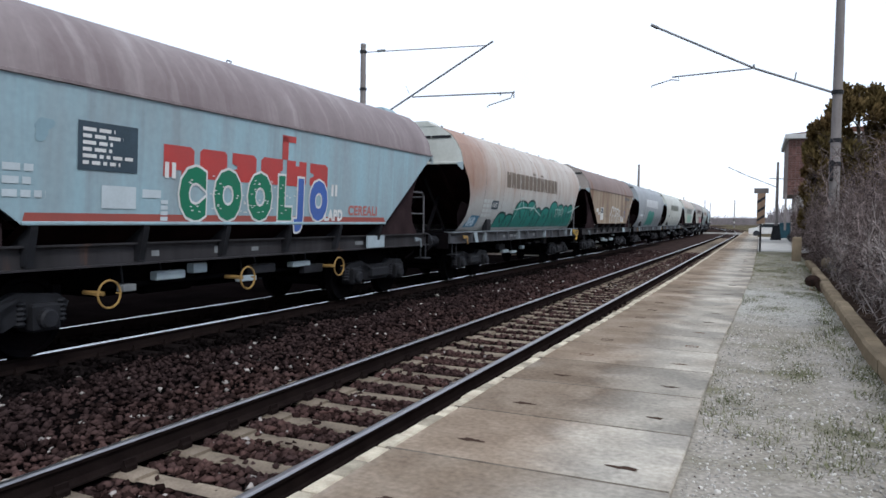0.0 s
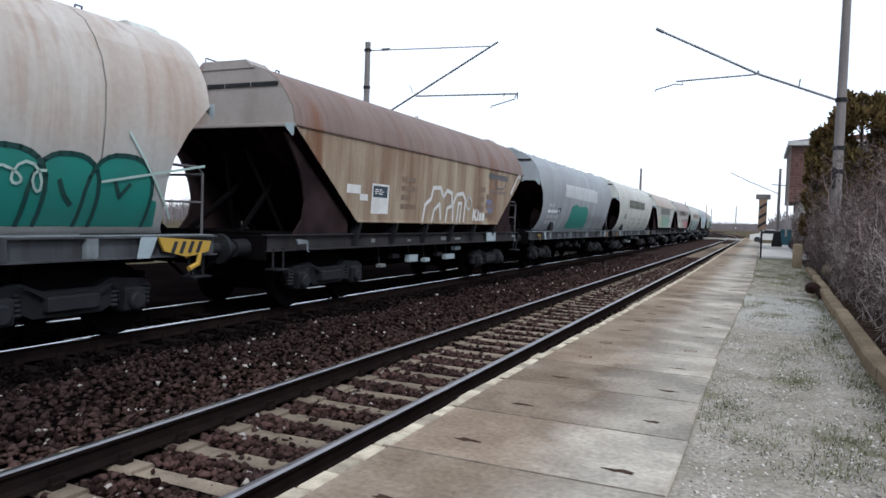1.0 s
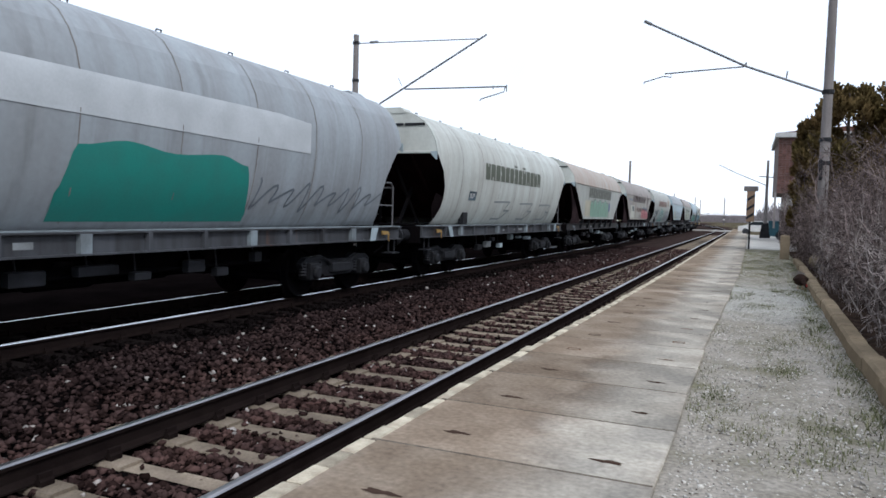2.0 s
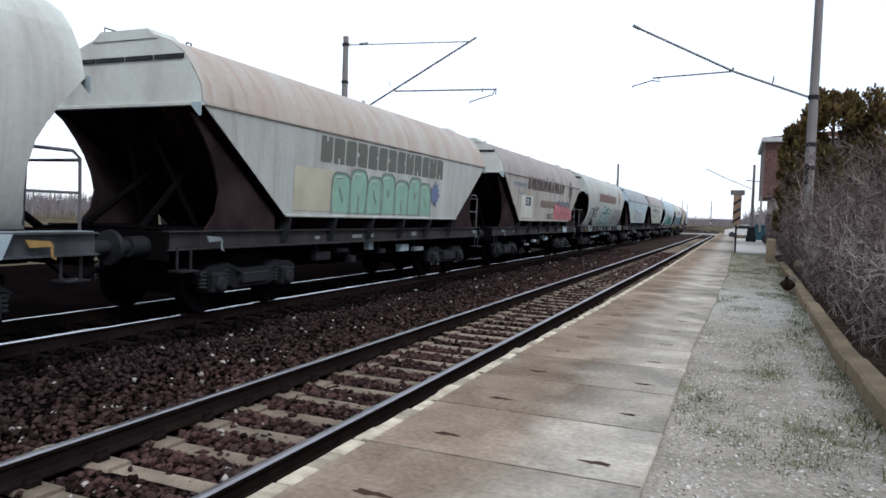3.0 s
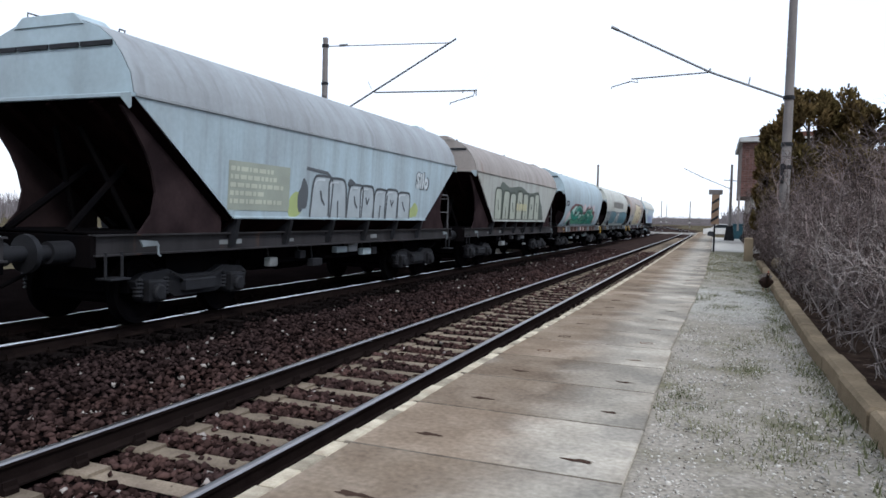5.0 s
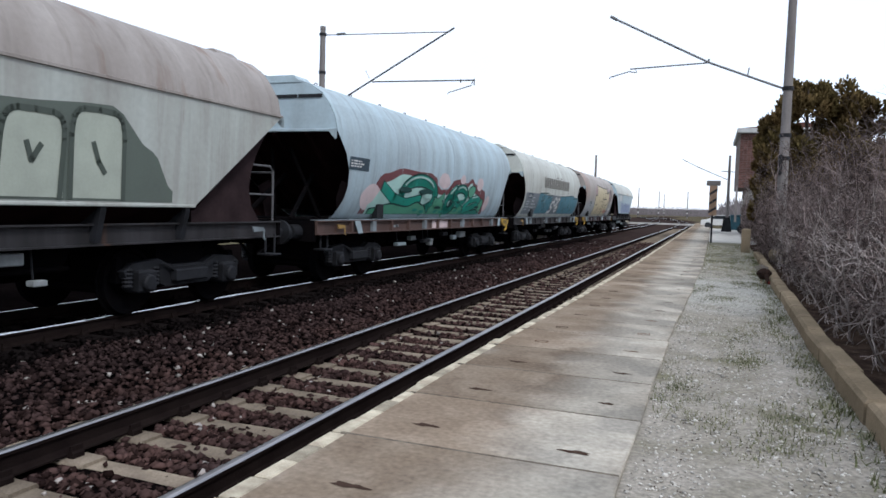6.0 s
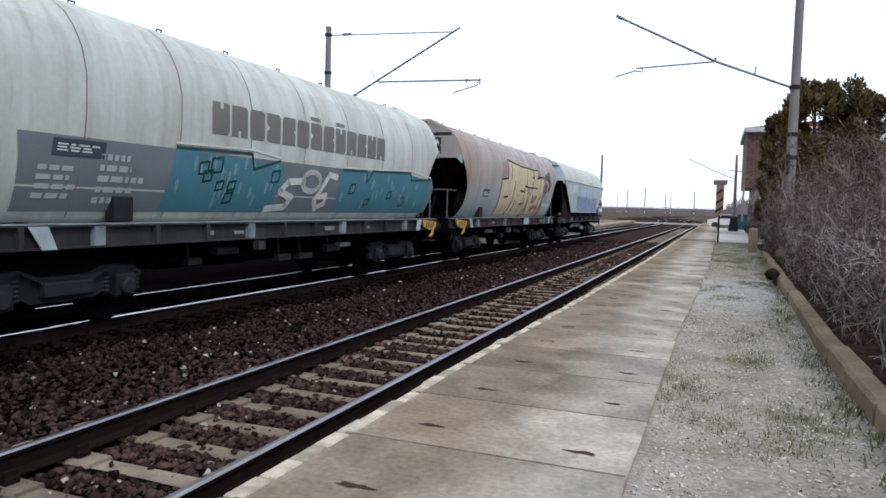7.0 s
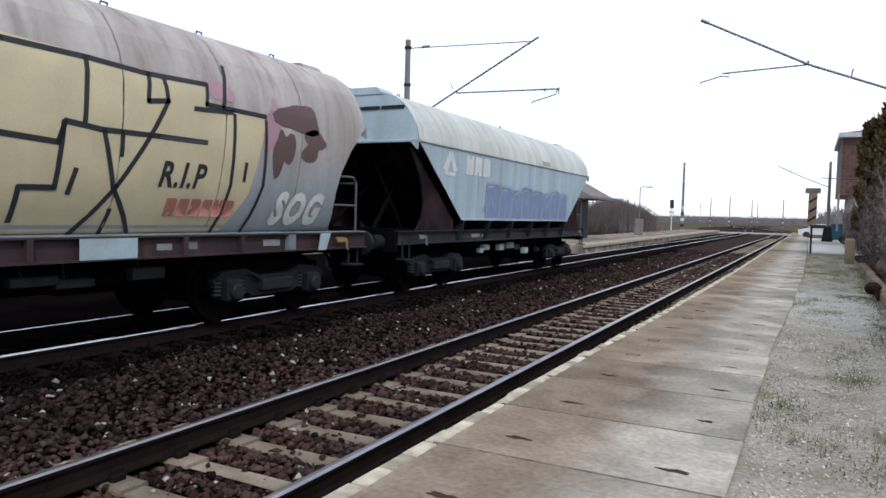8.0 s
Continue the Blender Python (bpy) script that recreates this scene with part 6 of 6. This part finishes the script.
decal("graffiti_word", bars(5.9, 2.0, 2.3, 0.28, 6, g), "flat", ink(0.17, 0.11, 0.095), w, "", 0.009)
decal("graffiti_smoke", [blob(8.5 + 0.42 * i, 2.2 + 0.06 * (i % 2), .24, .1, g) for i in range(7)], "flat", ink(0.12, 0.13, 0.17), w, "dark blue overspray", 0.007)
throwup(w, "flat", [(8.1, 8.75, 2.22, 0.1), (8.7, 9.3, 2.18, 0.0), (9.2, 9.75, 2.14, 0.1), (9.65, 10.2, 2.16, 0.0), (10.1, 10.6, 2.12, 0.1), (10.5, 11.05, 2.1, 0.05), (11.0, 11.55, 2.0, 0.1)], 1.56, ROSE, ink(0.2, 0.07, 0.08), 0.045, 0.45, ink(0.6, 0.36, 0.36))
decal("graffiti_word", lettering("GENGZ", 7.0, 1.58, 0.3, 0.006, 0.2, 0.85), "flat", ink(0.07, 0.085, 0.075), w, "dark sprayed word", 0.009)
TRAIN.append((w, FLAT_L))

# white round wagon with ladder and turquoise piece
g = random.Random(8)
w = build_wagon("round", SOFT_GREY, SOFT_GREY, SOFT_GREY, SILL_DARK, "off-white round hopper wagon with a ladder and turquoise graffiti", ladder=True)
decal("company_lettering", name_bars(4.55, 2.58), "round", ink(0.16, 0.085, 0.06), w, "rusty brown lettering")
decal("leaf_mark", [leaf(11.75, 2.98, .5), rect(11.68, 2.4, .14, .4)], "round", ink(0.24, 0.14, 0.085), w, "rusty leaf-shaped mark")
AQUA, ICE = ink(0.04, 0.33, 0.31), ink(0.4, 0.53, 0.5)
decal("graffiti_field", under([(5.9, 1.7), (6.1, 2.2), (6.55, 2.5), (6.9, 2.28), (7.3, 2.2), (7.6, 2.42), (7.9, 2.2), (8.3, 2.2), (8.55, 2.34), (8.75, 2.1), (8.9, 2.32), (9.05, 1.9), (8.8, 1.38)], 1.36), "round", AQUA, w, "turquoise rim of the letters", 0.006)
throwup(w, "round", [(6.05, 6.85, 2.36, 0.12), (6.85, 7.5, 2.12, 0.05), (7.4, 8.0, 2.28, 0.1), (8.0, 8.85, 2.2, 0.08)], 1.42, ICE, DEEP, 0.06, 0.35)
decal("graffiti_shade", [blob(6.6, 2.02, .3, .07, g), blob(7.3, 1.98, .26, .06, g), blob(8.1, 2.0, .3, .06, g), blob(6.6, 1.48, .2, .06, g), blob(8.1, 1.55, .2, .05, g)], "round", DEEP, w, "black shading inside the letters", 0.03)
throwup(w, "round", [(9.6, 10.4, 2.3, 0.15), (10.3, 11.0, 2.2, 0.15), (10.9, 11.7, 2.26, 0.15), (11.6, 12.3, 2.24, 0.15), (12.2, 12.8, 2.2, 0.15)], 1.4, SILVER, ink(0.1, 0.1, 0.1), 0.06, 0.5)
decal("dark_panel", [rect(2.4, 1.6, 1.15, 0.6), rect(3.7, 1.75, 0.7, 0.4)], "round", DARKSIGN, w, "dark painted panel", 0.007)
decal("lettering", lines_of_text(2.5, 1.64, 0.95, 0.52, 5, g) + lines_of_text(3.76, 1.8, 0.56, 0.3, 4, g), "round", WHITE, w, "", 0.012)
decal("graffiti_tag", scrawl(3.6, 2.1, 1.3, 0.28, g, 6, 0.03), "round", INK, w, "thin black sprayed line")
decal("graffiti", ring(5.2, 2.05, .45, .2, .04, 0, 6.0) + scrawl(4.9, 1.5, 0.7, 0.4, g, 4, 0.05), "round", ink(0.36, 0.48, 0.53), w)
for z in (3.12, 3.36):
    Shape().box((0.55, END_NEAR - 0.008, z), (0.78, END_NEAR - 0.003, z + 0.22)).part("warning_plate", INK, w, "small dark plate")
    Shape().prism([(0.6, z + 0.04), (0.73, z + 0.04), (0.665, z + 0.18)], "y", END_NEAR - 0.012, END_NEAR - 0.009).part("warning_mark", WHITE, w)
TRAIN.append((w, ROUND_L))

# blue-grey flat-sided wagon with outline letters
g = random.Random(9)
w = build_wagon("flat", PALE_BLUE, GREY, PALE_BLUE, SILL_DARK, "blue-grey flat-sided hopper wagon with pale outlined graffiti")
decal("pale_patch", [rect(3.0, 1.62, 1.7, 0.75)], "flat", ink(0.34, 0.37, 0.31), w, "", 0.006)
decal("lettering", lines_of_text(3.05, 1.7, 1.5, 0.62, 5, g), "flat", ink(0.5, 0.52, 0.42), w, "", 0.01)
decal("graffiti", [blob(4.95, 1.75, .3, .2, g), blob(10.3, 1.72, .25, .18, g)], "flat", ink(0.4, 0.47, 0.2), w, "yellow-green overspray", 0.006)
decal("graffiti_shade", stroke([(5.25, 2.4), (6.0, 2.36), (6.1, 2.3)], 0.06) + [blob(5.15, 1.9, .16, .3, g), blob(7.0, 2.2, .18, .1, g)], "flat", ink(0.1, 0.11, 0.12), w, "black edges of the letters", 0.007)
throwup(w, "flat", [(5.4, 6.15, 2.3, 0.1), (6.1, 6.8, 2.28, -0.1), (6.8, 7.45, 2.2, 0.1), (7.4, 8.05, 2.2, -0.05), (8.0, 8.65, 2.16, 0.1), (8.6, 9.3, 2.18, 0.0), (9.25, 10.0, 2.14, 0.05)], 1.54, ink(0.4, 0.45, 0.47), ink(0.1, 0.11, 0.12), 0.05, 0.25, ink(0.55, 0.6, 0.62))
decal("graffiti_word", lettering("Silo", 10.35, 2.3, 0.5, 0.05, 0.1, 0.9), "flat", ink(0.1, 0.11, 0.12), w, "", 0.009)
decal("graffiti_word", lettering("Silo", 10.35, 2.3, 0.5, 0.025, 0.1, 0.9), "flat", ink(0.55, 0.6, 0.62), w, "pale word with a dark edge", 0.013)
TRAIN.append((w, FLAT_L))

# grey flat-sided wagon with green and white letters
g = random.Random(10)
w = build_wagon("flat", SOFT_GREY, OCHRE_GREY, OCHRE_GREY, SILL_DARK, "grey flat-sided hopper wagon with dark green and white graffiti")
decal("graffiti_field", under([(3.2, 2.2), (4.0, 2.85), (5.0, 2.7), (6.5, 2.8), (8.0, 2.6), (9.5, 2.7), (10.2, 2.2), (10.6, 1.7)], 1.55), "flat", ink(0.11, 0.13, 0.11), w, "dark green ground of the letters", 0.005)
throwup(w, "flat", [(3.2 + 0.95 * i, 4.0 + 0.95 * i, 2.62 - 0.05 * (i % 3), 0.08 * (i % 2)) for i in range(7)], 1.58, ink(0.4, 0.43, 0.36), ink(0.07, 0.085, 0.07), 0.07, 0.25)
decal("graffiti_word", bars(6.0, 1.9, 1.6, 0.26, 5, g), "flat", ink(0.5, 0.48, 0.3), w, "", 0.03)
TRAIN.append((w, FLAT_L))

# blue-grey round wagon with the large green piece
ALONG[0] = -0.6
g = random.Random(11)
w = build_wagon("round", PALE_BLUE, PALE_BLUE, PALE_BLUE, SILL_BROWN, "blue-grey round hopper wagon with green graffiti on a maroon cloud", seams=False)


SWOOP, LEAF, PALE_MINT = ink(0.02, 0.27, 0.2), ink(0.1, 0.33, 0.21), ink(0.4, 0.6, 0.54)
decal("graffiti_cloud", under([(3.2, 1.75), (3.9, 2.3), (5.0, 2.48), (6.0, 2.45), (6.75, 2.46), (7.2, 2.37), (7.42, 2.15), (7.7, 2.06), (8.15, 2.08), (8.7, 2.36), (9.2, 2.41), (9.83, 2.32), (10.25, 2.47), (10.66, 2.32), (11.25, 2.2), (11.7, 2.14), (12.0, 1.78), (12.1, 1.44)]), "round", MAROON, w, "maroon band round the letters", 0.005)
decal("graffiti_bubble", [blob(3.5, 1.75, .5, .3, g, wob=.05), blob(7.86, 2.3, .44, .21, g, wob=.05), blob(9.4, 2.4, .22, .14, g, wob=.05), blob(11.1, 2.33, .33, .19, g, wob=.05), blob(12.15, 1.74, .24, .26, g, wob=.05)], "round", PINK, w, "pale pink bubble", 0.009)
decal("graffiti_field", under([(3.45, 1.6), (4.1, 2.12), (5.0, 2.34), (6.0, 2.33), (6.8, 2.34), (7.1, 2.22), (7.3, 2.0), (7.55, 1.93), (8.2, 1.93), (8.7, 2.18), (9.2, 2.26), (9.85, 2.18), (10.22, 2.34), (10.5, 2.18), (10.75, 2.02), (11.4, 1.9), (11.75, 1.7), (11.8, 1.44)]), "round", PALE_MINT, w, "pale mint ground of the letters", 0.012)
LETTERS = [
    (SWOOP, [ring(6.2, 1.84, 1.12, .4, .27, -1.1, 3.9)]),
    (SWOOP, [stroke([(4.0, 2.0), (4.7, 1.75), (5.4, 1.66), (6.3, 1.76)], .22)]),
    (LEAF, [under([(3.6, 1.5), (4.6, 1.62), (5.6, 1.56), (6.2, 1.68), (6.7, 1.6), (7.15, 1.42)])]),
    (LEAF, [stroke([(7.25, 1.48), (7.6, 1.68), (7.95, 1.86)], .2), stroke([(7.4, 1.72), (7.95, 1.64), (8.45, 1.42)], .22), under([(7.2, 1.44), (7.7, 1.56), (8.3, 1.5), (8.6, 1.42)])]),
    (SWOOP, [ring(8.62, 1.7, .34, .22, .2, 0, 6.3), stroke([(8.28, 1.74), (8.5, 1.98), (8.85, 2.14)], .17)]),
    (LEAF, [under([(8.9, 1.42), (9.2, 1.58), (9.6, 1.64), (10.0, 1.56), (10.2, 1.42)])]),
    (SWOOP, [ring(9.38, 1.95, .5, .19, .2, -0.9, 3.7), stroke([(8.95, 1.86), (9.4, 1.66), (9.85, 1.86)], .18)]),
    (LEAF, [[blob(10.32, 2.08, .28, .17, g, wob=.1)]]),
    (SWOOP, [stroke([(9.95, 1.62), (10.4, 1.82), (10.9, 1.89), (11.25, 1.83), (11.2, 1.7), (10.6, 1.6), (10.05, 1.5)], .17), under([(10.2, 1.42), (10.8, 1.5), (11.4, 1.54), (11.75, 1.42)])]),
    (LEAF, [[blob(11.5, 1.66, .2, .17, g, wob=.1)]]),
]


def swell(shapes, k):
    """The same outlines a little larger round their own middles."""
    out = []
    for poly in shapes:
        cy, cz = sum(p[0] for p in poly) / len(poly), sum(p[1] for p in poly) / len(poly)
        ry, rz = max(abs(p[0] - cy) for p in poly), max(abs(p[1] - cz) for p in poly)
        out.append([(cy + (p[0] - cy) * (ry + k) / ry, max(1.39, cz + (p[1] - cz) * (rz + k * 0.75) / rz)) for p in poly])
    return out


for i, (col, sets) in enumerate(LETTERS):
    shapes = [q for s in sets for q in s]
    decal("graffiti_letter", swell(shapes, 0.055), "round", DEEP, w, "dark outline of the letter", 0.014 + 0.0022 * i)
    decal("graffiti_letter", shapes, "round", col, w, "green swooping letter", 0.0152 + 0.0022 * i)
decal("graffiti_shade", [blob(6.55, 1.97, .5, .075, g, wob=.05), blob(8.62, 1.68, .12, .1, g, wob=.05), blob(7.75, 1.58, .25, .035, g, wob=.05), blob(5.2, 1.98, .4, .07, g, wob=.05), blob(11.2, 1.62, .25, .035, g, wob=.05)], "round", DEEP, w, "black inside of the letters", 0.04)
decal("graffiti_shine", ring(6.1, 1.92, 1.05, .4, .05, .5, 2.7) + ring(9.38, 2.0, .45, .19, .045, .6, 2.6) + stroke([(8.45, 1.98), (8.8, 2.16)], .06) + stroke([(10.5, 1.9), (11.0, 1.95)], .04) + [blob(9.5, 1.87, .24, .06, g, wob=.05), blob(6.75, 1.86, .3, .06, g, wob=.05)], "round", PALE_MINT, w, "mint highlight", 0.041)
decal("graffiti_spot", [blob(y, z, .14, .045, g, wob=.15) for y, z in ((6.2, 1.5), (6.7, 1.46), (7.7, 1.47), (8.15, 1.46), (9.3, 1.5), (9.8, 1.47), (10.6, 1.46), (11.2, 1.47))], "round", SWOOP, w, "", 0.041)
Shape().box((1.3, 6.7, 1.03), (1.307, 7.9, 1.24)).part("sprayed_patch", PINK, w, "pale spray on the sill")
plate(w, "round", 2.2, 2.3, 0.9, 0.26, g, 3)
TRAIN.append((w, ROUND_L))

hatched_grip(w, ROUND_L - 1.75, 1)

# two-tone round wagon, cream above, sea-blue below
ALONG[0] = -0.25
g = random.Random(12)
w = build_wagon("round", PALE_GREY, PALE_GREY, PALE_GREY, SILL_DARK, "off-white round hopper wagon with a sea-blue painted lower half")
decal("slate_band", [[(2.2, 1.42), (14.0, 1.42), (14.1, 2.05), (13.9, 2.28), (4.4, 2.28), (2.1, 2.28), (2.15, 2.0)]], "round", SLATE, w, "slate grey overpaint", 0.005)
decal("graffiti_field", [[(4.4, 1.44), (7.0, 1.44), (7.2, 2.2), (4.5, 2.3)], [(9.2, 1.44), (13.7, 1.44), (13.8, 2.2), (12.0, 2.38), (9.1, 2.24)]], "round", SEA, w, "sea-blue painted field", 0.008)
box_lines = []
for i in range(14):
    y, z, s = g.uniform(4.5, 13.0), g.uniform(1.55, 2.0), g.uniform(.14, .24)
    if 7.0 < y < 9.2:
        continue
    box_lines += stroke([(y, z), (y + s, z + .03), (y + s, z + s), (y, z + s - .03), (y, z)], 0.035)
decal("graffiti_frames", box_lines + stroke([(4.5, 2.3), (6.2, 2.34), (6.3, 2.1), (7.0, 2.28)], 0.045) + stroke([(9.2, 2.26), (10.2, 2.28), (10.3, 2.05), (10.5, 2.3), (12.5, 2.36), (12.6, 2.2), (13.8, 2.26)], 0.045), "round", DEEP, w, "", 0.013)
decal("graffiti_edge", stroke([(4.5, 2.36), (6.2, 2.4), (7.0, 2.33)], 0.03) + stroke([(9.2, 2.31), (10.2, 2.33), (12.5, 2.42), (13.8, 2.31)], 0.03), "round", WHITE, w, "", 0.013)
decal("graffiti_drops", [blob(g.uniform(4.6, 7.0) if i % 2 else g.uniform(9.2, 13.6), g.uniform(1.55, 2.2), .035, .1, g, wob=.05) for i in range(46)], "round", SEA_PALE, w, "", 0.012)
decal("company_lettering", name_bars(5.2, 2.56), "round", ink(0.16, 0.15, 0.13), w, "dark grey lettering")
decal("graffiti_word", stroke([(7.85, 1.98), (7.35, 1.95), (7.15, 1.78), (7.55, 1.68), (7.45, 1.52), (6.9, 1.48)], .12) + ring(8.1, 1.98, .3, .17, .1, 0, 6.3) + stroke([(9.0, 2.1), (8.7, 2.14), (8.35, 1.65), (8.5, 1.5), (8.75, 1.6), (8.72, 1.75), (8.5, 1.72)], .11), "round", WHITE, w, "white painted three-letter tag", 0.015)
plate(w, "round", 2.55, 2.05, 0.75, 0.2, g, 3)
hatched_grip(w, ROUND_L - 1.75, 1)
decal("lettering", lines_of_text(2.4, 1.55, 0.65, 0.42, 4, g) + lines_of_text(3.25, 1.5, 0.75, 0.65, 5, g), "round", ink(0.42, 0.45, 0.46), w, "", 0.01)
TRAIN.append((w, ROUND_L))

# brown-grey round wagon with the cream letters
g = random.Random(13)
ALONG[0] = 0.0
w = build_wagon("round", BROWN_GREY, BROWN_GREY, OCHRE_GREY, SILL_MAROON, "brown-grey round hopper wagon with huge cream graffiti outlined in black", ladder=True)
decal("graffiti_field", [[(5.15, 1.3), (10.95, 1.3), (11.25, 1.8), (11.45, 2.85), (10.4, 2.9), (10.35, 3.12), (8.7, 3.18), (5.9, 3.26), (5.9, 2.62), (5.15, 2.55)]], "round", CREAM_INK, w, "cream painted letters run together", 0.006)
decal("graffiti_patch", [[(5.2, 2.68), (5.85, 2.7), (5.85, 3.2), (5.3, 3.15)]], "round", ink(0.32, 0.2, 0.21), w, "dull pink sprayed patch", 0.006)
ol = []
for p in ([(7.73, 3.15), (8.63, 3.15), (9.42, 3.12), (10.35, 3.15), (10.32, 2.90), (11.44, 2.89)],
          [(7.73, 2.27), (8.32, 2.24), (8.39, 2.46), (8.83, 2.42), (9.59, 2.43), (10.35, 2.43)],
          [(8.63, 3.15), (8.61, 2.48)],
          [(9.44, 3.13), (9.42, 2.81), (9.71, 2.85), (9.66, 3.10)],
          [(9.71, 2.85), (9.47, 2.42), (9.10, 1.83), (8.68, 1.28)],
          [(8.85, 2.41), (9.05, 1.82), (9.47, 1.27)],
          [(10.82, 2.83), (10.87, 1.91), (10.79, 1.28)],
          [(11.44, 2.83), (11.51, 1.94), (11.36, 1.27)],
          [(8.37, 2.45), (8.35, 1.78), (7.97, 1.77), (7.96, 1.43)],
          [(8.56, 1.98), (8.51, 1.73)],
          [(9.08, 1.56), (9.07, 1.30)],
          [(9.09, 2.41), (9.10, 2.17)],
          [(11.11, 2.22), (11.11, 1.99)],
          [(10.13, 2.82), (10.79, 2.86)],
          [(10.73, 3.45), (10.61, 2.91)],
          [(5.15, 1.4), (5.15, 2.58), (5.9, 2.64), (5.9, 3.27), (7.73, 3.15)], [(6.4, 3.2), (6.35, 2.65)], [(6.9, 2.6), (6.85, 1.9), (6.5, 1.4)], [(5.7, 2.0), (6.2, 2.02)], [(7.3, 1.9), (7.1, 1.4)]):
    ol += stroke(p, 0.06)
decal("graffiti_outline", ol, "round", INK, w, "black painted outlines", 0.011)
decal("graffiti_word", lettering("R.I.P", 9.65, 1.86, 0.42, 0.012, 0.2, 0.85), "round", INK, w, "", 0.013)
decal("graffiti_tag", bars(9.85, 1.5, 1.2, 0.22, 6, g), "round", ink(0.42, 0.16, 0.13), w, "red sprayed name, unreadable", 0.013)
decal("graffiti_word", lettering("SOG", 11.84, 1.42, 0.62, 0.035, 0.2, 0.82), "round", WHITE, w, "white painted three-letter tag", 0.013)
decal("stain", [blob(12.2, 2.95, .42, .26, g, wob=.25), blob(12.55, 2.6, .3, .2, g, wob=.3), blob(11.85, 2.45, .2, .35, g, wob=.3)], "round", ink(0.12, 0.075, 0.07), w, "dark maroon overspray", 0.007)
decal("stain", [blob(11.6, 2.75, .16, .4, g, wob=.2), blob(10.6, 3.1, .2, .14, g, wob=.2)], "round", ink(0.4, 0.24, 0.28), w, "pink overspray", 0.005)
Shape().box((1.376, 8.6, 1.02), (1.382, 9.35, 1.25)).part("pale_plate", PLATE, w, "pale blue plate on the sill")
hatched_grip(w, 0.75, 1)
plate(w, "round", 3.3, 1.95, 0.6, 0.24, g, 3)
for z in (3.12, 3.36):
    Shape().box((0.55, END_NEAR - 0.008, z), (0.78, END_NEAR - 0.003, z + 0.22)).part("warning_plate", INK, w, "small dark plate")
    Shape().prism([(0.6, z + 0.04), (0.73, z + 0.04), (0.665, z + 0.18)], "y", END_NEAR - 0.012, END_NEAR - 0.009).part("warning_mark", WHITE, w)
TRAIN.append((w, ROUND_L))

# last wagon
g = random.Random(14)
w = build_wagon("flat", PALE_BLUE, PALE_GREY, PALE_BLUE, SILL_DARK, "light blue flat-sided hopper wagon with violet graffiti, coupled last")
decal("company_lettering", bars(3.25, 2.5, 1.4, 0.42, 3, g), "flat", WHITE, w, "white lettering")
decal("company_mark", [[(2.1, 2.55), (2.4, 2.95), (2.5, 2.8), (2.32, 2.5)], [(2.8, 2.55), (2.5, 2.95), (2.44, 2.85), (2.62, 2.5)], [(2.15, 2.5), (2.75, 2.5), (2.7, 2.42), (2.2, 2.42)]], "flat", WHITE, w, "white three-sided mark")
throwup(w, "flat", [(4.5 + 0.8 * i, 5.25 + 0.8 * i, 2.38 - 0.06 * (i % 3), 0.08 * (i % 3 - 1)) for i in range(8)], 1.55, ink(0.22, 0.27, 0.42), ink(0.33, 0.4, 0.5), 0.06, 0.2, ink(0.42, 0.47, 0.58))
decal("graffiti_haze", [blob(4.9 + 0.8 * i, 1.78, .5, .2, g) for i in range(8)], "flat", ink(0.27, 0.35, 0.5), w, "pale violet overspray", 0.005)
decal("pale_patch", [rect(8.4, 3.06, .7, .12)], "flat", ink(0.4, 0.3, 0.24), w, "", 0.012)
TRAIN.append((w, FLAT_L))


# ---- what moves ----
SPEED = 22.454
FIRST = 1.952
# small unevenness of the train's run: seconds, metres
LAG = [(0, -0.17), (0.5, 0.33), (1, 0.07), (1.5, -0.05), (2.2, -0.3), (3, -0.5), (3.5, 0.15), (4, -0.02), (4.5, -0.1), (5, 0.47), (5.7, 0.2), (6.5, 0.0), (7, -0.1), (7.5, -0.26), (8, 0.23)]


def on_track(y, length):
    """A wagon's pose with its near end at y, both ends on the bending track."""
    a, b = float(bend(y)), float(bend(y + length))
    return pose(FAR_X + a, y, RAIL_Z, 0, 0, math.degrees(math.atan2(a - b, length)))


def motions():
    start = FIRST
    for wagon, length in TRAIN:
        walk(wagon, [(k / 4, on_track(start - SPEED * k / 4 + lerp(LAG, k / 4), length)) for k in range(33)])
        start += length
    walk(HEN, [(0, pose(1.02, 16.1, -0.02, 0, 0, 40)), (1, pose(1.02, 16.1, -0.02, 0, 0, 35)), (3, pose(1.03, 15.5, -0.02, 0, 0, -10)),
               (3.6, pose(1.03, 15.4, -0.02, 0, 0, -20)), (4.5, pose(1.04, 15.5, -0.02, 0, 0, -15)), (5.2, pose(1.05, 15.6, -0.02, 0, 0, 10)),
               (6.5, pose(1.06, 15.4, -0.02, 0, 0, 15)), (8, pose(1.05, 15.2, -0.02, 0, 0, 25))])
    down, up = pose(0, -0.12, 0.19, 125), pose(0, -0.12, 0.22, 0)
    walk(HEN_HEAD, [(0, down), (0.6, down), (1.1, pose(0, -0.12, 0.2, 110)), (2.4, pose(0, -0.12, 0.21, 60)), (3.0, up), (4.8, up), (5.6, pose(0, -0.12, 0.21, 60)), (6.5, down), (8, down)])


motions()
